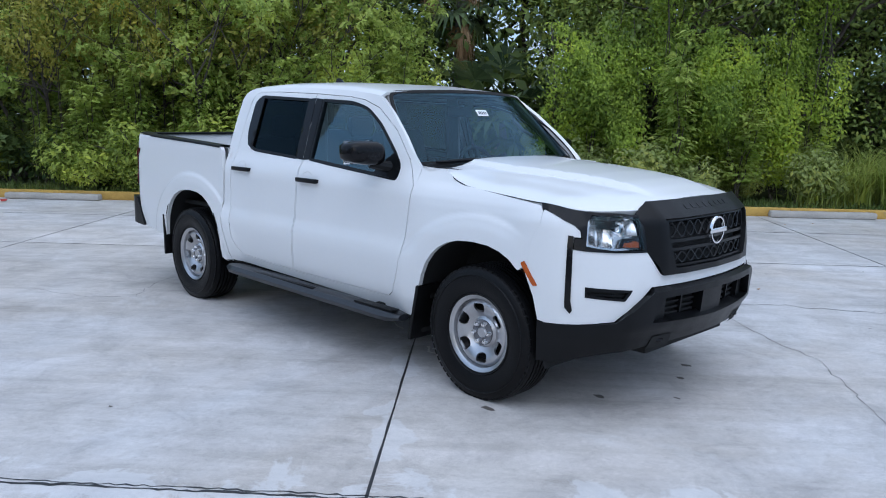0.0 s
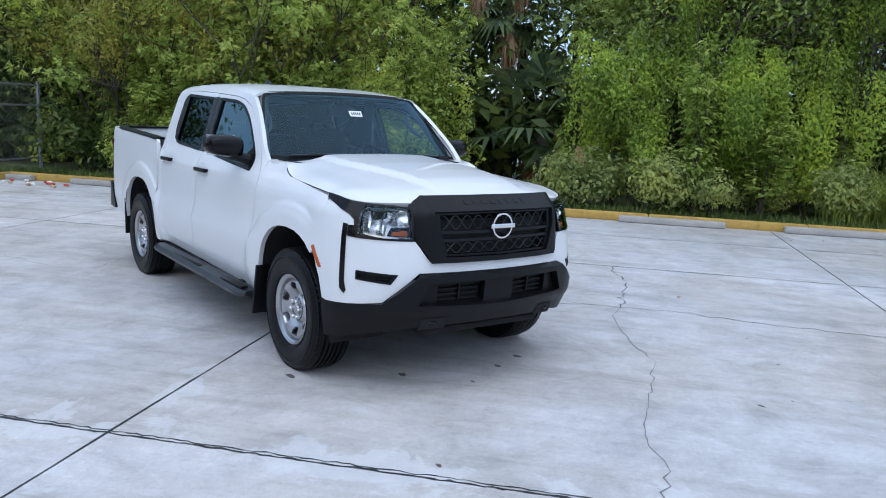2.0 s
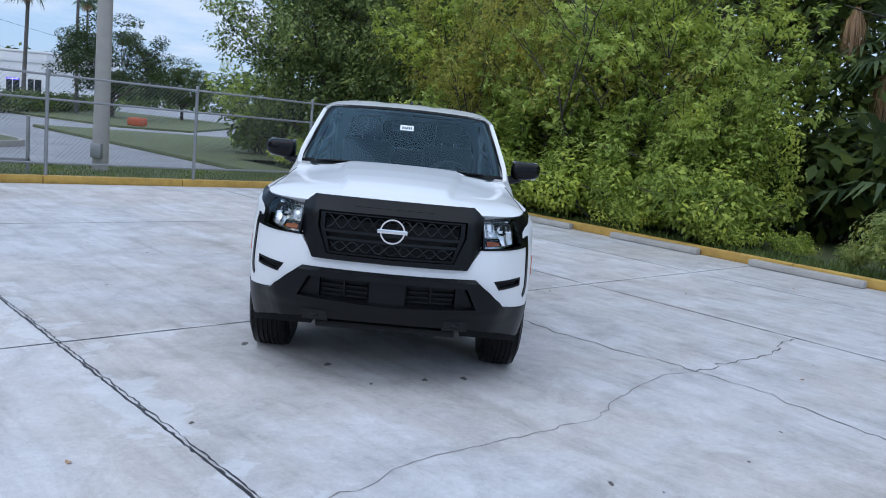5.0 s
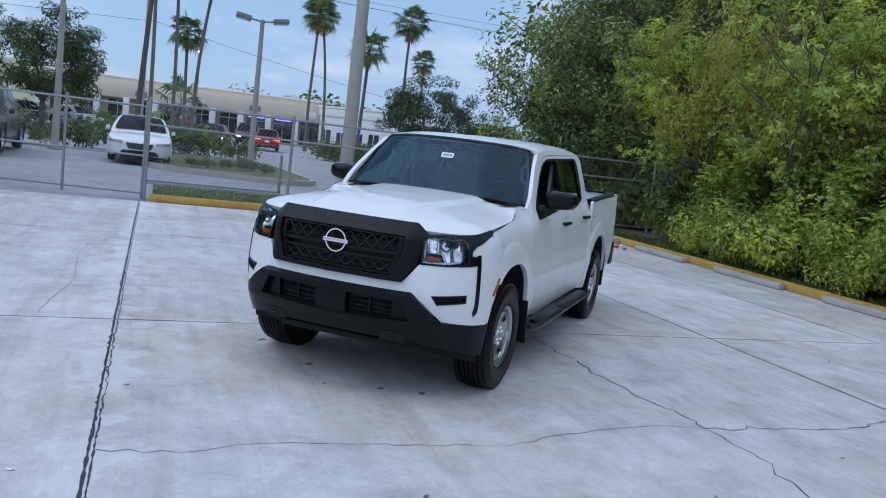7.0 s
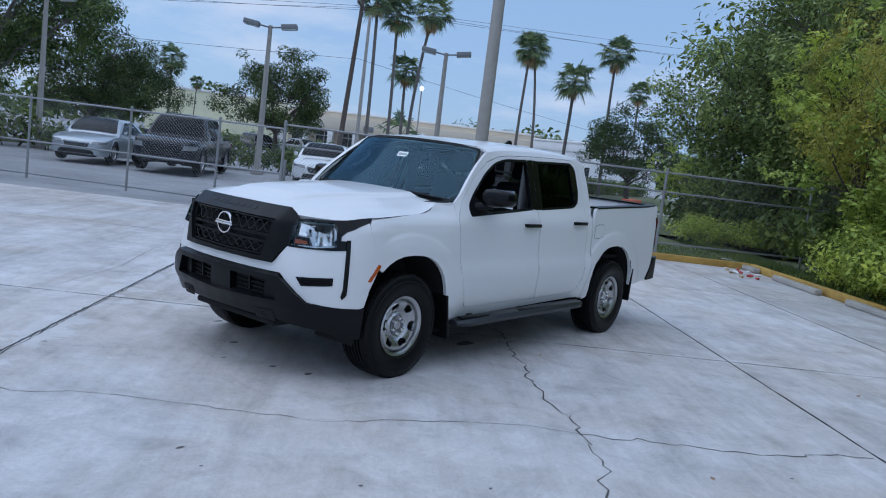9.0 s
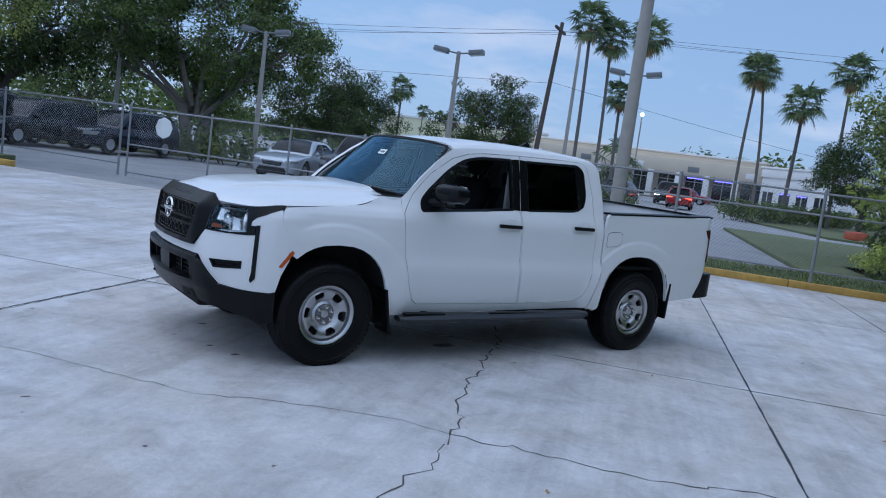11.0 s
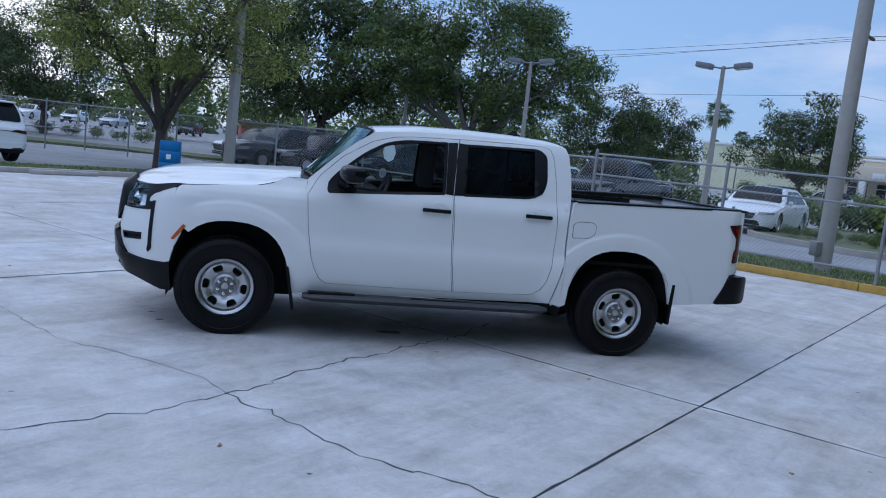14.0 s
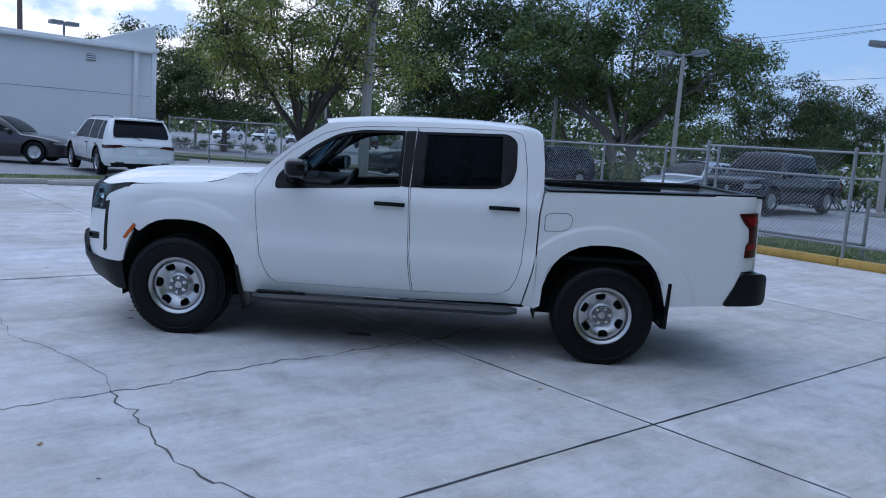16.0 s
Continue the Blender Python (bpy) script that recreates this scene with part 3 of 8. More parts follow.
# ---- hood, cowl, roof ----
HOOD_C = [(1.05, 1.262), (1.15, 1.258), (1.30, 1.252), (1.60, 1.238), (1.90, 1.215), (2.10, 1.190), (2.22, 1.170), (2.32, 1.142), (2.37, 1.112)]
HOOD_E = [(1.05, 1.214), (1.16, 1.208), (1.21, 1.196), (1.27, 1.172), (1.33, 1.150), (1.41, 1.130), (1.52, 1.117), (1.67, 1.106), (1.90, 1.088), (2.02, 1.087), (2.15, 1.087), (2.37, 1.086)]
HOOD_W = [(1.05, 0.70), (1.18, 0.725), (1.24, 0.748), (1.32, 0.775), (1.42, 0.792), (1.70, 0.803), (1.95, 0.806), (2.02, 0.804), (2.085, 0.794), (2.132, 0.775), (2.175, 0.741), (2.219, 0.693), (2.265, 0.641), (2.301, 0.594), (2.33, 0.520), (2.37, 0.40)]


def hood(x, y):
    w, c, e = lerp_table(HOOD_W, x), lerp_table(HOOD_C, x), lerp_table(HOOD_E, x)
    t = min(1.0, abs(y) / w)
    z = c - (c - e) * (0.35 * t ** 2 + 0.65 * t ** 4)
    inner = 0.30 + 0.10 * step01(2.3, 1.2, x)
    z += 0.024 * (step01(inner + 0.040, inner, abs(y)) - 0.4) * step01(2.34, 2.1, x)
    return (x, y, z)


hood_half = [(x, w - 0.002) for x, w in HOOD_W if 1.16 < x < 2.34]
hood_line = [(2.345, 0.0), (2.345, 0.30), (2.342, 0.47)] + [(2.326, 0.526)] + hood_half[::-1][1:] + [(1.135, 0.695), (1.100, 0.57), (1.090, 0.30), (1.088, 0.0)]
hood_line = hood_line + [(x, -y) for x, y in hood_line[::-1][1:-1]]
panel("hood", hood_line, [], hood, PAINT, truck, 0.02, 0.03, 1, (0, 0, 1), "white sculpted hood")

for s in (1, -1):
    shut = [(x, s * lerp_table(HOOD_W, x), hood(x, lerp_table(HOOD_W, x))[2] + 0.001) for x in np.linspace(1.24, 1.975, 30)]
    part("hood_seam", tube(shut, 0.0028, 6), UNDER, truck)

WS_X = [(1.215, 0.945), (1.665, 0.545), (1.70, 0.515)]


def screen(y, z, d=0.0):
    w = 0.795 - (z - 1.21) * 0.37
    return (lerp_table(WS_X, z) + 0.115 * (1 - (y / w) ** 2) + d, y, z + 0.02 * (1 - (y / w) ** 2) * step01(1.5, 1.66, z) + 0.03 * (1 - (y / w) ** 2) * step01(1.4, 1.215, z))


ws_line = rounded([(-0.785, 1.212), (0.785, 1.212), (0.622, 1.655), (-0.622, 1.655)], 0.05, 3)
ws = panel("windscreen", ws_line, [], screen, WINDSCREEN, truck, 0.08, 0, 1, (1, 0, 0.5), "reflective windscreen")
panel("windscreen_border", shrunk(ws_line, -0.006), [shrunk(ws_line, 0.012)], lambda y, z: screen(y, z, 0.002), UNDER, ws, 0.05, 0.01, 1, (1, 0, 0.5))
panel("inspection_label", [(-0.052, 1.508), (0.052, 1.508), (0.052, 1.545), (-0.052, 1.545)], [], lambda y, z: screen(y, z, 0.006), LABEL, ws, 0.05, 0, 1, (1, 0, 0.5), "white paper label on the windscreen")
for k in range(5):
    panel("label_print", [(-0.036 + 0.016 * k, 1.518), (-0.026 + 0.016 * k, 1.518), (-0.026 + 0.016 * k, 1.536), (-0.036 + 0.016 * k, 1.536)], [], lambda y, z: screen(y, z, 0.0075), INK, ws, 0.05, 0, 1, (1, 0, 0.5))
part("camera_box", boxed(0.60, 0.68, -0.05, 0.05, 1.58, 1.63, 0.01), TRIM, ws)
panel("cowl", [(1.16, 0.0), (1.165, 0.35), (1.19, 0.60), (1.19, 0.66), (1.00, 0.70), (0.95, 0.68), (1.03, 0.30), (1.03, -0.30), (0.95, -0.68), (1.00, -0.70), (1.19, -0.66), (1.19, -0.60), (1.165, -0.35)], [], lambda x, y: (x, y, 1.236 - 0.05 * abs(y) ** 2), PLASTIC, truck, 0.06, 0.02, 1, (0, 0, 1))
for s in (1, -1):
    corner = [(1.20, 0.62), (1.21, 0.735), (1.10, 0.780), (1.00, 0.795), (0.935, 0.785), (0.975, 0.68), (1.03, 0.63)]
    panel("fender_corner", [(x, s * y) for x, y in corner], [], lambda x, y: (x, y, 1.231 - 0.05 * abs(y) ** 2), PAINT, truck, 0.04, 0.02, 1, (0, 0, 1))
for y0, y1 in ((0.62, 0.05), (-0.05, -0.62)):
    pts = []
    for k in range(9):
        y = y0 + (y1 - y0) * k / 8
        p = Vector(screen(y, 1.222 + 0.010 * math.sin(k / 8 * 3)))
        pts.append(p + Vector((0.012, 0, 0.004)))
    part("wiper", tube(pts, [0.006, 0.009, 0.01, 0.01, 0.01, 0.01, 0.009, 0.008, 0.006], 6), PLASTIC, truck)

ROOF_C = [(-1.10, 1.640), (-1.06, 1.675), (-1.02, 1.700), (-0.93, 1.722), (-0.60, 1.737), (-0.20, 1.737), (0.20, 1.722), (0.45, 1.695), (0.62, 1.672), (0.68, 1.655)]
ROOF_E = [(-1.10, 1.590), (-1.04, 1.648), (-0.99, 1.672), (-0.60, 1.690), (-0.20, 1.684), (0.25, 1.662), (0.47, 1.640), (0.56, 1.625), (0.68, 1.60)]


def roof(x, t):
    e, c = lerp_table(ROOF_E, x), lerp_table(ROOF_C, x)
    w = side(x, e)
    a = abs(t)
    z = e + (c - e) * (1 - a ** 6) ** 0.5 - 0.012 * a * a * (1 - a ** 8) if a < 1 else e
    ribs = 0.004 * (step01(0.24, 0.27, a) - step01(0.36, 0.39, a)) * step01(0.35, 0.15, x) * step01(-0.95, -0.8, x)
    return (x, t * w, z - ribs)


roof_line = [(-1.045, -1), (-1.045, 1)]
front = []
for k in range(21):
    t = 1 - 2 * k / 20
    front.append((0.55 + 0.105 * (1 - t * t), t))
panel("roof", roof_line + front, [], roof, PAINT, truck, 0.055, 0.02, 1, (0, 0, 1), "white roof panel")
fin = bmesh.new()
fl = [(-0.80, 1.728), (-0.66, 1.731), (-0.70, 1.752), (-0.755, 1.785), (-0.785, 1.785)]
for y in (-0.014, 0.014):
    fin.faces.new([fin.verts.new((x, y * (1.5 if z < 1.74 else 0.5), z)) for x, z in fl])
fv = fin.verts[:]
for k in range(5):
    fin.faces.new((fv[k], fv[(k + 1) % 5], fv[5 + (k + 1) % 5], fv[5 + k]))
bmesh.ops.recalc_face_normals(fin, faces=fin.faces[:])
part("antenna_fin", fin, GLOSSBLACK, truck)

# back of the cab with its window
bw = [(-0.83, 0.60), (0.83, 0.60), (0.845, 1.15), (0.80, 1.23), (0.66, 1.62), (0.60, 1.655), (-0.60, 1.655), (-0.66, 1.62), (-0.80, 1.23), (-0.845, 1.15)]
rw = rounded([(-0.66, 1.30), (0.66, 1.30), (0.57, 1.58), (-0.57, 1.58)], 0.05, 3)


def back(y, z, d=0.0):
    return (-1.088 + 0.022 * step01(1.40, 1.66, z) + 0.03 * (abs(y) / 0.85) ** 6 + d, y, z)


panel("cab_back", bw, [rw], back, PAINT, truck, 0.08, 0.03, 1, (-1, 0, 0))
panel("rear_window", shrunk(rw, -0.01), [], lambda y, z: back(y, z, 0.012), TINTED, truck, 0.1, 0, 1, (-1, 0, 0), "dark tinted rear window")

# ---- front end ----
PLAN = [(2.478, 0.0), (2.474, 0.15), (2.460, 0.30), (2.435, 0.45), (2.405, 0.56), (2.372, 0.64), (2.325, 0.70), (2.270, 0.755), (2.215, 0.80), (2.160, 0.838), (2.10, 0.866), (2.03, 0.886), (1.95, 0.898), (1.85, 0.902)]
ARC = [0.0]
for (xa, ya), (xb, yb) in zip(PLAN, PLAN[1:]):
    ARC.append(ARC[-1] + math.hypot(xb - xa, yb - ya))


def sy(y):
    """The way along the front's plan at which it is y out from the middle."""
    return math.copysign(float(np.interp(abs(y), [p[1] for p in PLAN], ARC)), y)


def sx(x):
    return float(np.interp(-x, [-p[0] for p in PLAN], ARC))


FRONT_D = [(0.28, -0.10), (0.36, -0.055), (0.45, -0.015), (0.52, 0.0), (0.66, 0.012), (0.74, 0.008), (0.86, -0.005), (0.90, -0.012), (1.00, -0.040), (1.08, -0.085), (1.14, -0.13)]


def front_at(s, z, d=0.0):
    a = abs(s)
    x, y = float(np.interp(a, ARC, [p[0] for p in PLAN])), float(np.interp(a, ARC, [p[1] for p in PLAN]))
    e = 0.01
    x1, y1 = float(np.interp(a + e, ARC, [p[0] for p in PLAN])), float(np.interp(a + e, ARC, [p[1] for p in PLAN]))
    x0, y0 = float(np.interp(max(0, a - e), ARC, [p[0] for p in PLAN])), float(np.interp(max(0, a - e), ARC, [p[1] for p in PLAN]))
    tx, ty = x1 - x0, y1 - y0
    n = math.hypot(tx, ty) or 1
    nx, ny = ty / n, -tx / n
    o = d + lerp_table(FRONT_D, z) * (0.35 + 0.65 * step01(ARC[-1] - 0.05, ARC[-1] - 0.55, a))
    return (x + nx * o, math.copysign(y + ny * o, s if s else 1), z)


def lamp_at(a, z, d):
    """The front's surface, running onto the fender at the lamp's rear tip."""
    p = front_at(a, z, d)
    k = step01(2.17, 2.03, p[0]) * step01(0.99, 1.04, z)
    y = abs(p[1]) * (1 - k) + (side(p[0], z) + d) * k
    return (p[0], math.copysign(y, a if a else 1), z)


def both(half):
    return half + [(-a, b) for a, b in half[::-1] if abs(a) > 1e-6]


def mirrored(half):
    return [(-a, b) for a, b in half[::-1]]


# white bumper cover
cover_half = [(0.0, 0.772), (sy(0.452), 0.772), (sy(0.535), 0.885), (sx(2.170), 0.893), (sx(2.170), 0.952), (sx(2.200), 0.955), (sx(2.196), 0.984), (sx(2.172), 1.006), (sx(2.09), 1.030), (sx(2.03), 1.046), (sx(2.0), 1.052), (sx(2.002), 0.985), (sx(1.962), 0.90), (sx(1.945), 0.775),
              (sx(1.935), 0.725), (sx(1.985), 0.62), (sx(2.012), 0.515), (sx(2.05), 0.508), (sy(0.69), 0.546), (sy(0.51), 0.712), (0.0, 0.712)]
bar_half = [(sx(2.170), 0.958), (sx(2.145), 0.958), (sx(2.145), 0.605), (sx(2.168), 0.578), (sx(2.177), 0.596), (sx(2.169), 0.645)]
fog_half = [(sy(0.628), 0.702), (sy(0.790), 0.715), (sy(0.790), 0.672), (sy(0.655), 0.655)]
panel("bumper_cover", both(cover_half), [fog_half, mirrored(fog_half)], lambda a, z: lamp_at(a, z, 0.0), PAINT, truck, 0.03, 0.03, 1, (1, 0, 0), "white front bumper cover")
for s in (1, -1):
    flip = (lambda h: h) if s > 0 else mirrored
    panel("air_curtain_trim", flip(bar_half), [], lambda a, z: front_at(a, z, 0.006), GLOSSBLACK, truck, 0.03, 0.015, 1, (1, 0, 0), "black vertical trim strip")
    panel("fog_lamp_bezel", flip(shrunk(fog_half, -0.004)), [flip(shrunk(fog_half, 0.008))], lambda a, z: front_at(a, z, 0.004), PLASTIC, truck, 0.03, 0.04, 1, (1, 0, 0))
    fg = panel("fog_lamp_insert", flip(fog_half), [], lambda a, z: front_at(a, z, -0.022), UNDER, truck, 0.03, 0, 1, (1, 0, 0))
    for k in range(2):
        z = 0.672 + 0.018 * k
        panel("insert_rib", flip([(sy(0.65), z), (sy(0.785), z + 0.006), (sy(0.785), z + 0.013), (sy(0.65), z + 0.007)]), [], lambda a, zz: front_at(a, zz, -0.012), PLASTIC, fg, 0.05, 0.008, 1, (1, 0, 0))

# lower bumper in dark plastic, with the intake between its lips
low_half = [(0.0, 0.710), (sy(0.508), 0.710), (sy(0.688), 0.543), (sx(2.05), 0.505), (sx(2.012), 0.512), (sx(2.005), 0.40), (sx(1.995), 0.308), (sx(2.08), 0.306), (sy(0.70), 0.372), (sy(0.5), 0.402), (0.0, 0.408)]
in_half = [(0.0, 0.662), (sy(0.455), 0.660), (sy(0.52), 0.535), (0.0, 0.515)]


def bumper_at(a, z):
    lip = 0.035 * step01(0.715, 0.695, z) - 0.02 * step01(0.52, 0.45, z)
    out = step01(sy(0.78), sy(0.60), abs(a))
    return front_at(a, z, 0.004 + lip * out)


panel("lower_bumper", both(low_half), [both(in_half)], bumper_at, PLASTIC, truck, 0.025, 0.06, 1, (1, 0, 0), "dark grey textured plastic lower bumper")
panel("intake_back", [(-sy(0.53), 0.50), (sy(0.53), 0.50), (sy(0.47), 0.675), (-sy(0.47), 0.675)], [], lambda a, z: front_at(a, z, -0.055), UNDER, truck, 0.06, 0, 1, (1, 0, 0))
panel("plate_pad", rounded([(-0.105, 0.520), (0.105, 0.520), (0.105, 0.658), (-0.105, 0.658)], 0.01, 2), [], lambda a, z: front_at(a, z, 0.012), PLASTIC, truck, 0.04, 0.05, 1, (1, 0, 0))
for s in (1, -1):
    for z in (0.545, 0.575, 0.605, 0.635):
        half = [(sy(0.12), z), (sy(0.395), z), (sy(0.395), z + 0.010), (sy(0.12), z + 0.010)]
        panel("intake_slat", half if s > 0 else mirrored(half), [], lambda a, zz: front_at(a, zz, -0.03), UNDER, truck, 0.06, 0.02, 1, (1, 0, 0))
    half = [(sy(0.25), 0.53), (sy(0.262), 0.53), (sy(0.262), 0.655), (sy(0.25), 0.655)]
    panel("intake_slat", half if s > 0 else mirrored(half), [], lambda a, zz: front_at(a, zz, -0.018), PLASTIC, truck, 0.06, 0.03, 1, (1, 0, 0))
    half = [(sy(0.40), 0.525), (sy(0.515), 0.54), (sy(0.448), 0.655), (sy(0.40), 0.657)]
    panel("intake_side", half if s > 0 else mirrored(half), [], lambda a, zz: front_at(a, zz, -0.005), PLASTIC, truck, 0.06, 0.03, 1, (1, 0, 0))
    # tow hooks
    pts = [(2.38 + 0.06 * math.sin(a), s * (0.415 + 0.035 * math.cos(a)), 0.425) for a in np.linspace(0, math.pi, 9)]
    part("tow_hook", tube([(2.30, s * 0.45, 0.425)] + pts + [(2.30, s * 0.38, 0.425)], 0.011, 8), GLOSSBLACK, truck)
    panel("hook_recess", [(s * sy(0.34), 0.39), (s * sy(0.50), 0.385), (s * sy(0.485), 0.455), (s * sy(0.35), 0.455)], [], lambda a, z: bumper_at(a, z)[:1] and (bumper_at(a, z)[0] + 0.004, bumper_at(a, z)[1], z), UNDER, truck, 0.04, 0, 1, (1, 0, 0))

# grille
surround = [(0.0, 1.132), (0.47, 1.130), (0.535, 1.075), (0.540, 0.925), (0.455, 0.768), (0.0, 0.768)]
opening = [(0.0, 1.052), (0.434, 1.048), (0.434, 0.955), (0.374, 0.800), (0.0, 0.796)]


def grille_at(y, z, d=0.0):
    x = lerp_table([(0.0, 2.492), (0.30, 2.472), (0.45, 2.440), (0.54, 2.405)], abs(y)) + lerp_table([(0.76, 0.012), (0.85, 0.010), (0.95, 0.0), (1.04, -0.012), (1.06, -0.03), (1.13, -0.105)], z)
    return (x + d - 0.05 * step01(0.46, 0.54, abs(y)), y, z)


gs = panel("grille_surround", both(surround), [both(opening)], lambda y, z: grille_at(y, z, 0.012), PLASTIC, truck, 0.025, 0.07, 1, (1, 0, 0), "dark grey plastic grille surround", sharp=25)
# plain raised bars in place of the embossed name on the top face
for k in range(8):
    y = -0.21 + 0.06 * k
    panel("raised_mark", [(y - 0.017, 1.085), (y + 0.017, 1.085), (y + 0.017, 1.105), (y - 0.017, 1.105)], [], lambda yy, z: grille_at(yy, z, 0.0145), PLASTIC, gs, 0.03, 0.004, 1, (1, 0, 0))
panel("grille_back", both([(0.0, 1.06), (0.46, 1.055), (0.46, 0.95), (0.40, 0.79), (0.0, 0.79)]), [], lambda y, z: grille_at(y, z, -0.055), UNDER, truck, 0.06, 0, 1, (1, 0, 0))
inner = [(0.0, 1.036), (0.396, 1.030), (0.396, 0.955), (0.356, 0.815), (0.0, 0.812)]
panel("grille_frame", both([(0.0, 1.048), (0.422, 1.044), (0.422, 0.955), (0.372, 0.803), (0.0, 0.800)]), [both(inner)], lambda y, z: grille_at(y, z, -0.006), PLASTIC, gs, 0.03, 0.03, 1, (1, 0, 0))
for z in (0.925, 0.882):
    w = 0.392 if z > 0.9 else 0.377
    panel("grille_bar", [(-w, z), (w, z), (w, z + 0.016), (-w, z + 0.016)], [], lambda y, zz: grille_at(y, zz, -0.008), GRILLE_GREY, gs, 0.05, 0.02, 1, (1, 0, 0))
for z0, z1 in ((0.944, 1.030), (0.815, 0.880)):
    for sgn in (1, -1):
        pts = []
        zc = (z0 + z1) / 2
        for k in range(65):
            y = -0.41 + 0.82 * k / 64
            ph = (y / 0.15) * math.pi * 2
            tri = abs(((ph / math.pi) % 2) - 1) * 2 - 1
            if abs(y) > lerp_table([(0.81, 0.352), (0.95, 0.394), (1.05, 0.394)], zc):
                continue
            p = grille_at(y, zc + sgn * 0.46 * (z1 - z0) * max(-0.9, min(0.9, tri * 1.25)), -0.016)
            pts.append(p)
        part("grille_mesh_strand", tube(pts, 0.0048, 5), GRILLE_GREY, gs)
bm = bmesh.new()
add_lathe(bm, [(0.062, 0), (0.075, 0), (0.073, 0.012), (0.064, 0.012)], 40, 'y', True, Matrix.Translation(Vector(grille_at(0, 0.962, 0.0))) @ pose(0, 0, 0, 0, 0, -90))
bmesh.ops.recalc_face_normals(bm, faces=bm.faces[:])
bg = part("badge_ring", bm, CHROME, gs, "chrome ring badge with a crossbar")
part("badge_bar", boxed(grille_at(0, 0.962)[0] + 0.004, grille_at(0, 0.962)[0] + 0.018, -0.088, 0.088, 0.949, 0.975, 0.004), CHROME, bg)
# headlamps
lamp_half = [(sy(0.538), 1.062), (sy(0.66), 1.075), (sy(0.78), 1.078), (sx(2.10), 1.079), (sx(1.972), 1.084), (sx(1.985), 1.064), (sx(2.03), 1.050), (sx(2.09), 1.034), (sx(2.175), 1.010), (sx(2.200), 0.987), (sx(2.204), 0.951), (sx(2.174), 0.948), (sx(2.174), 0.897), (sy(0.70), 0.889), (sy(0.542), 0.889)]
lens_half = [(sy(0.548), 1.052), (sy(0.66), 1.066), (sy(0.778), 1.066), (sx(2.226), 1.03), (sx(2.222), 0.912), (sy(0.70), 0.898), (sy(0.552), 0.898)]
for s in (1, -1):
    flip = (lambda h: h) if s > 0 else mirrored
    hl = panel("headlamp", flip(lamp_half), [flip(lens_half)], lambda a, z: lamp_at(a, z, 0.006), GLOSSBLACK, truck, 0.02, 0.03, 1, (1, 0, 0), "clear headlamp with bright reflectors in a black housing")
    panel("lamp_bowl", flip(shrunk(lens_half, -0.006)), [], lambda a, z: front_at(a, z, -0.055), LAMPBOWL, hl, 0.03, 0, 1, (1, 0, 0))
    panel("lamp_lens", flip(lens_half), [], lambda a, z: front_at(a, z, 0.005), LENS, hl, 0.03, 0, 1, (1, 0, 0))
    # bright stepped reflector
    def rib(a, z):
        return front_at(a, z, -0.028 - 0.016 * abs(math.sin(a * 38 + 3 * z)) - 0.010 * abs(math.sin(z * 31 + 9 * a)) - 0.002 * abs(math.sin(a * 160)))
    panel("reflector", flip([(sy(0.562), 1.046), (sy(0.782), 1.056), (sy(0.786), 0.915), (sy(0.70), 0.908), (sy(0.685), 0.958), (sy(0.562), 0.960)]), [], rib, REFLECTOR, hl, 0.012, 0.02, 1, (1, 0, 0), sharp=20)
    panel("turn_signal", flip([(sy(0.565), 0.958), (sy(0.665), 0.955), (sy(0.68), 0.912), (sy(0.565), 0.906)]), [], lambda a, z: front_at(a, z, -0.018), GLOSSBLACK, hl, 0.02, 0.02, 1, (1, 0, 0))
    panel("signal_lens", flip([(sy(0.575), 0.938), (sy(0.655), 0.935), (sy(0.662), 0.915), (sy(0.575), 0.91)]), [], lambda a, z: front_at(a, z, -0.012), AMBER, hl, 0.02, 0.01, 1, (1, 0, 0))
    bm = lathe([(0.002, 0.02), (0.022, 0.022), (0.03, 0.03), (0.034, 0.04)], 20, 'y', False, Matrix.Translation(front_at(s * sy(0.69), 1.005, -0.05)) @ pose(0, 0, 0, 0, 0, -90 + s * 25))
    part("bulb_cup", bm, CHROME, hl)

# ---- rear bumper, tailgate, bed ----
bm = bmesh.new()
prof = [(-2.66, 0.725), (-2.745, 0.722), (-2.785, 0.690), (-2.79, 0.56), (-2.77, 0.505), (-2.66, 0.49)]
for s in (1, -1):
    panel("bumper_corner", rounded([(-2.565, 0.722), (-2.735, 0.728), (-2.775, 0.700), (-2.78, 0.545), (-2.755, 0.512), (-2.46, 0.492), (-2.45, 0.505)], [0.03, 0.02, 0.02, 0.02, 0.02, 0.01, 0.01], 3), [], lambda x, z: (x, 0.882 - (0.10 * max(0, (-2.60 - x) / 0.18) ** 2) + 0.012, z), PLASTIC, truck, 0.03, 0.10, s, (0, 1, 0), "black plastic rear bumper end")
for y0, y1 in ((-0.80, 0.80),):
    rings = []
    for y in np.linspace(y0, y1, 9):
        rings.append([bm.verts.new((x + 0.03 * (y / 0.8) ** 2, y, z)) for x, z in prof])
    for a, b in zip(rings, rings[1:]):
        for k in range(5):
            bm.faces.new((a[k], a[k + 1], b[k + 1], b[k]))
part("rear_bumper", bm, PLASTIC, truck)
tg = part("tailgate", boxed(-2.69, -2.645, -0.775, 0.775, 0.735, 1.275, 0.012), PAINT, truck, "white closed tailgate")
part("tailgate_cap", boxed(-2.70, -2.62, -0.785, 0.785, 1.272, 1.292, 0.006), PLASTIC, tg)
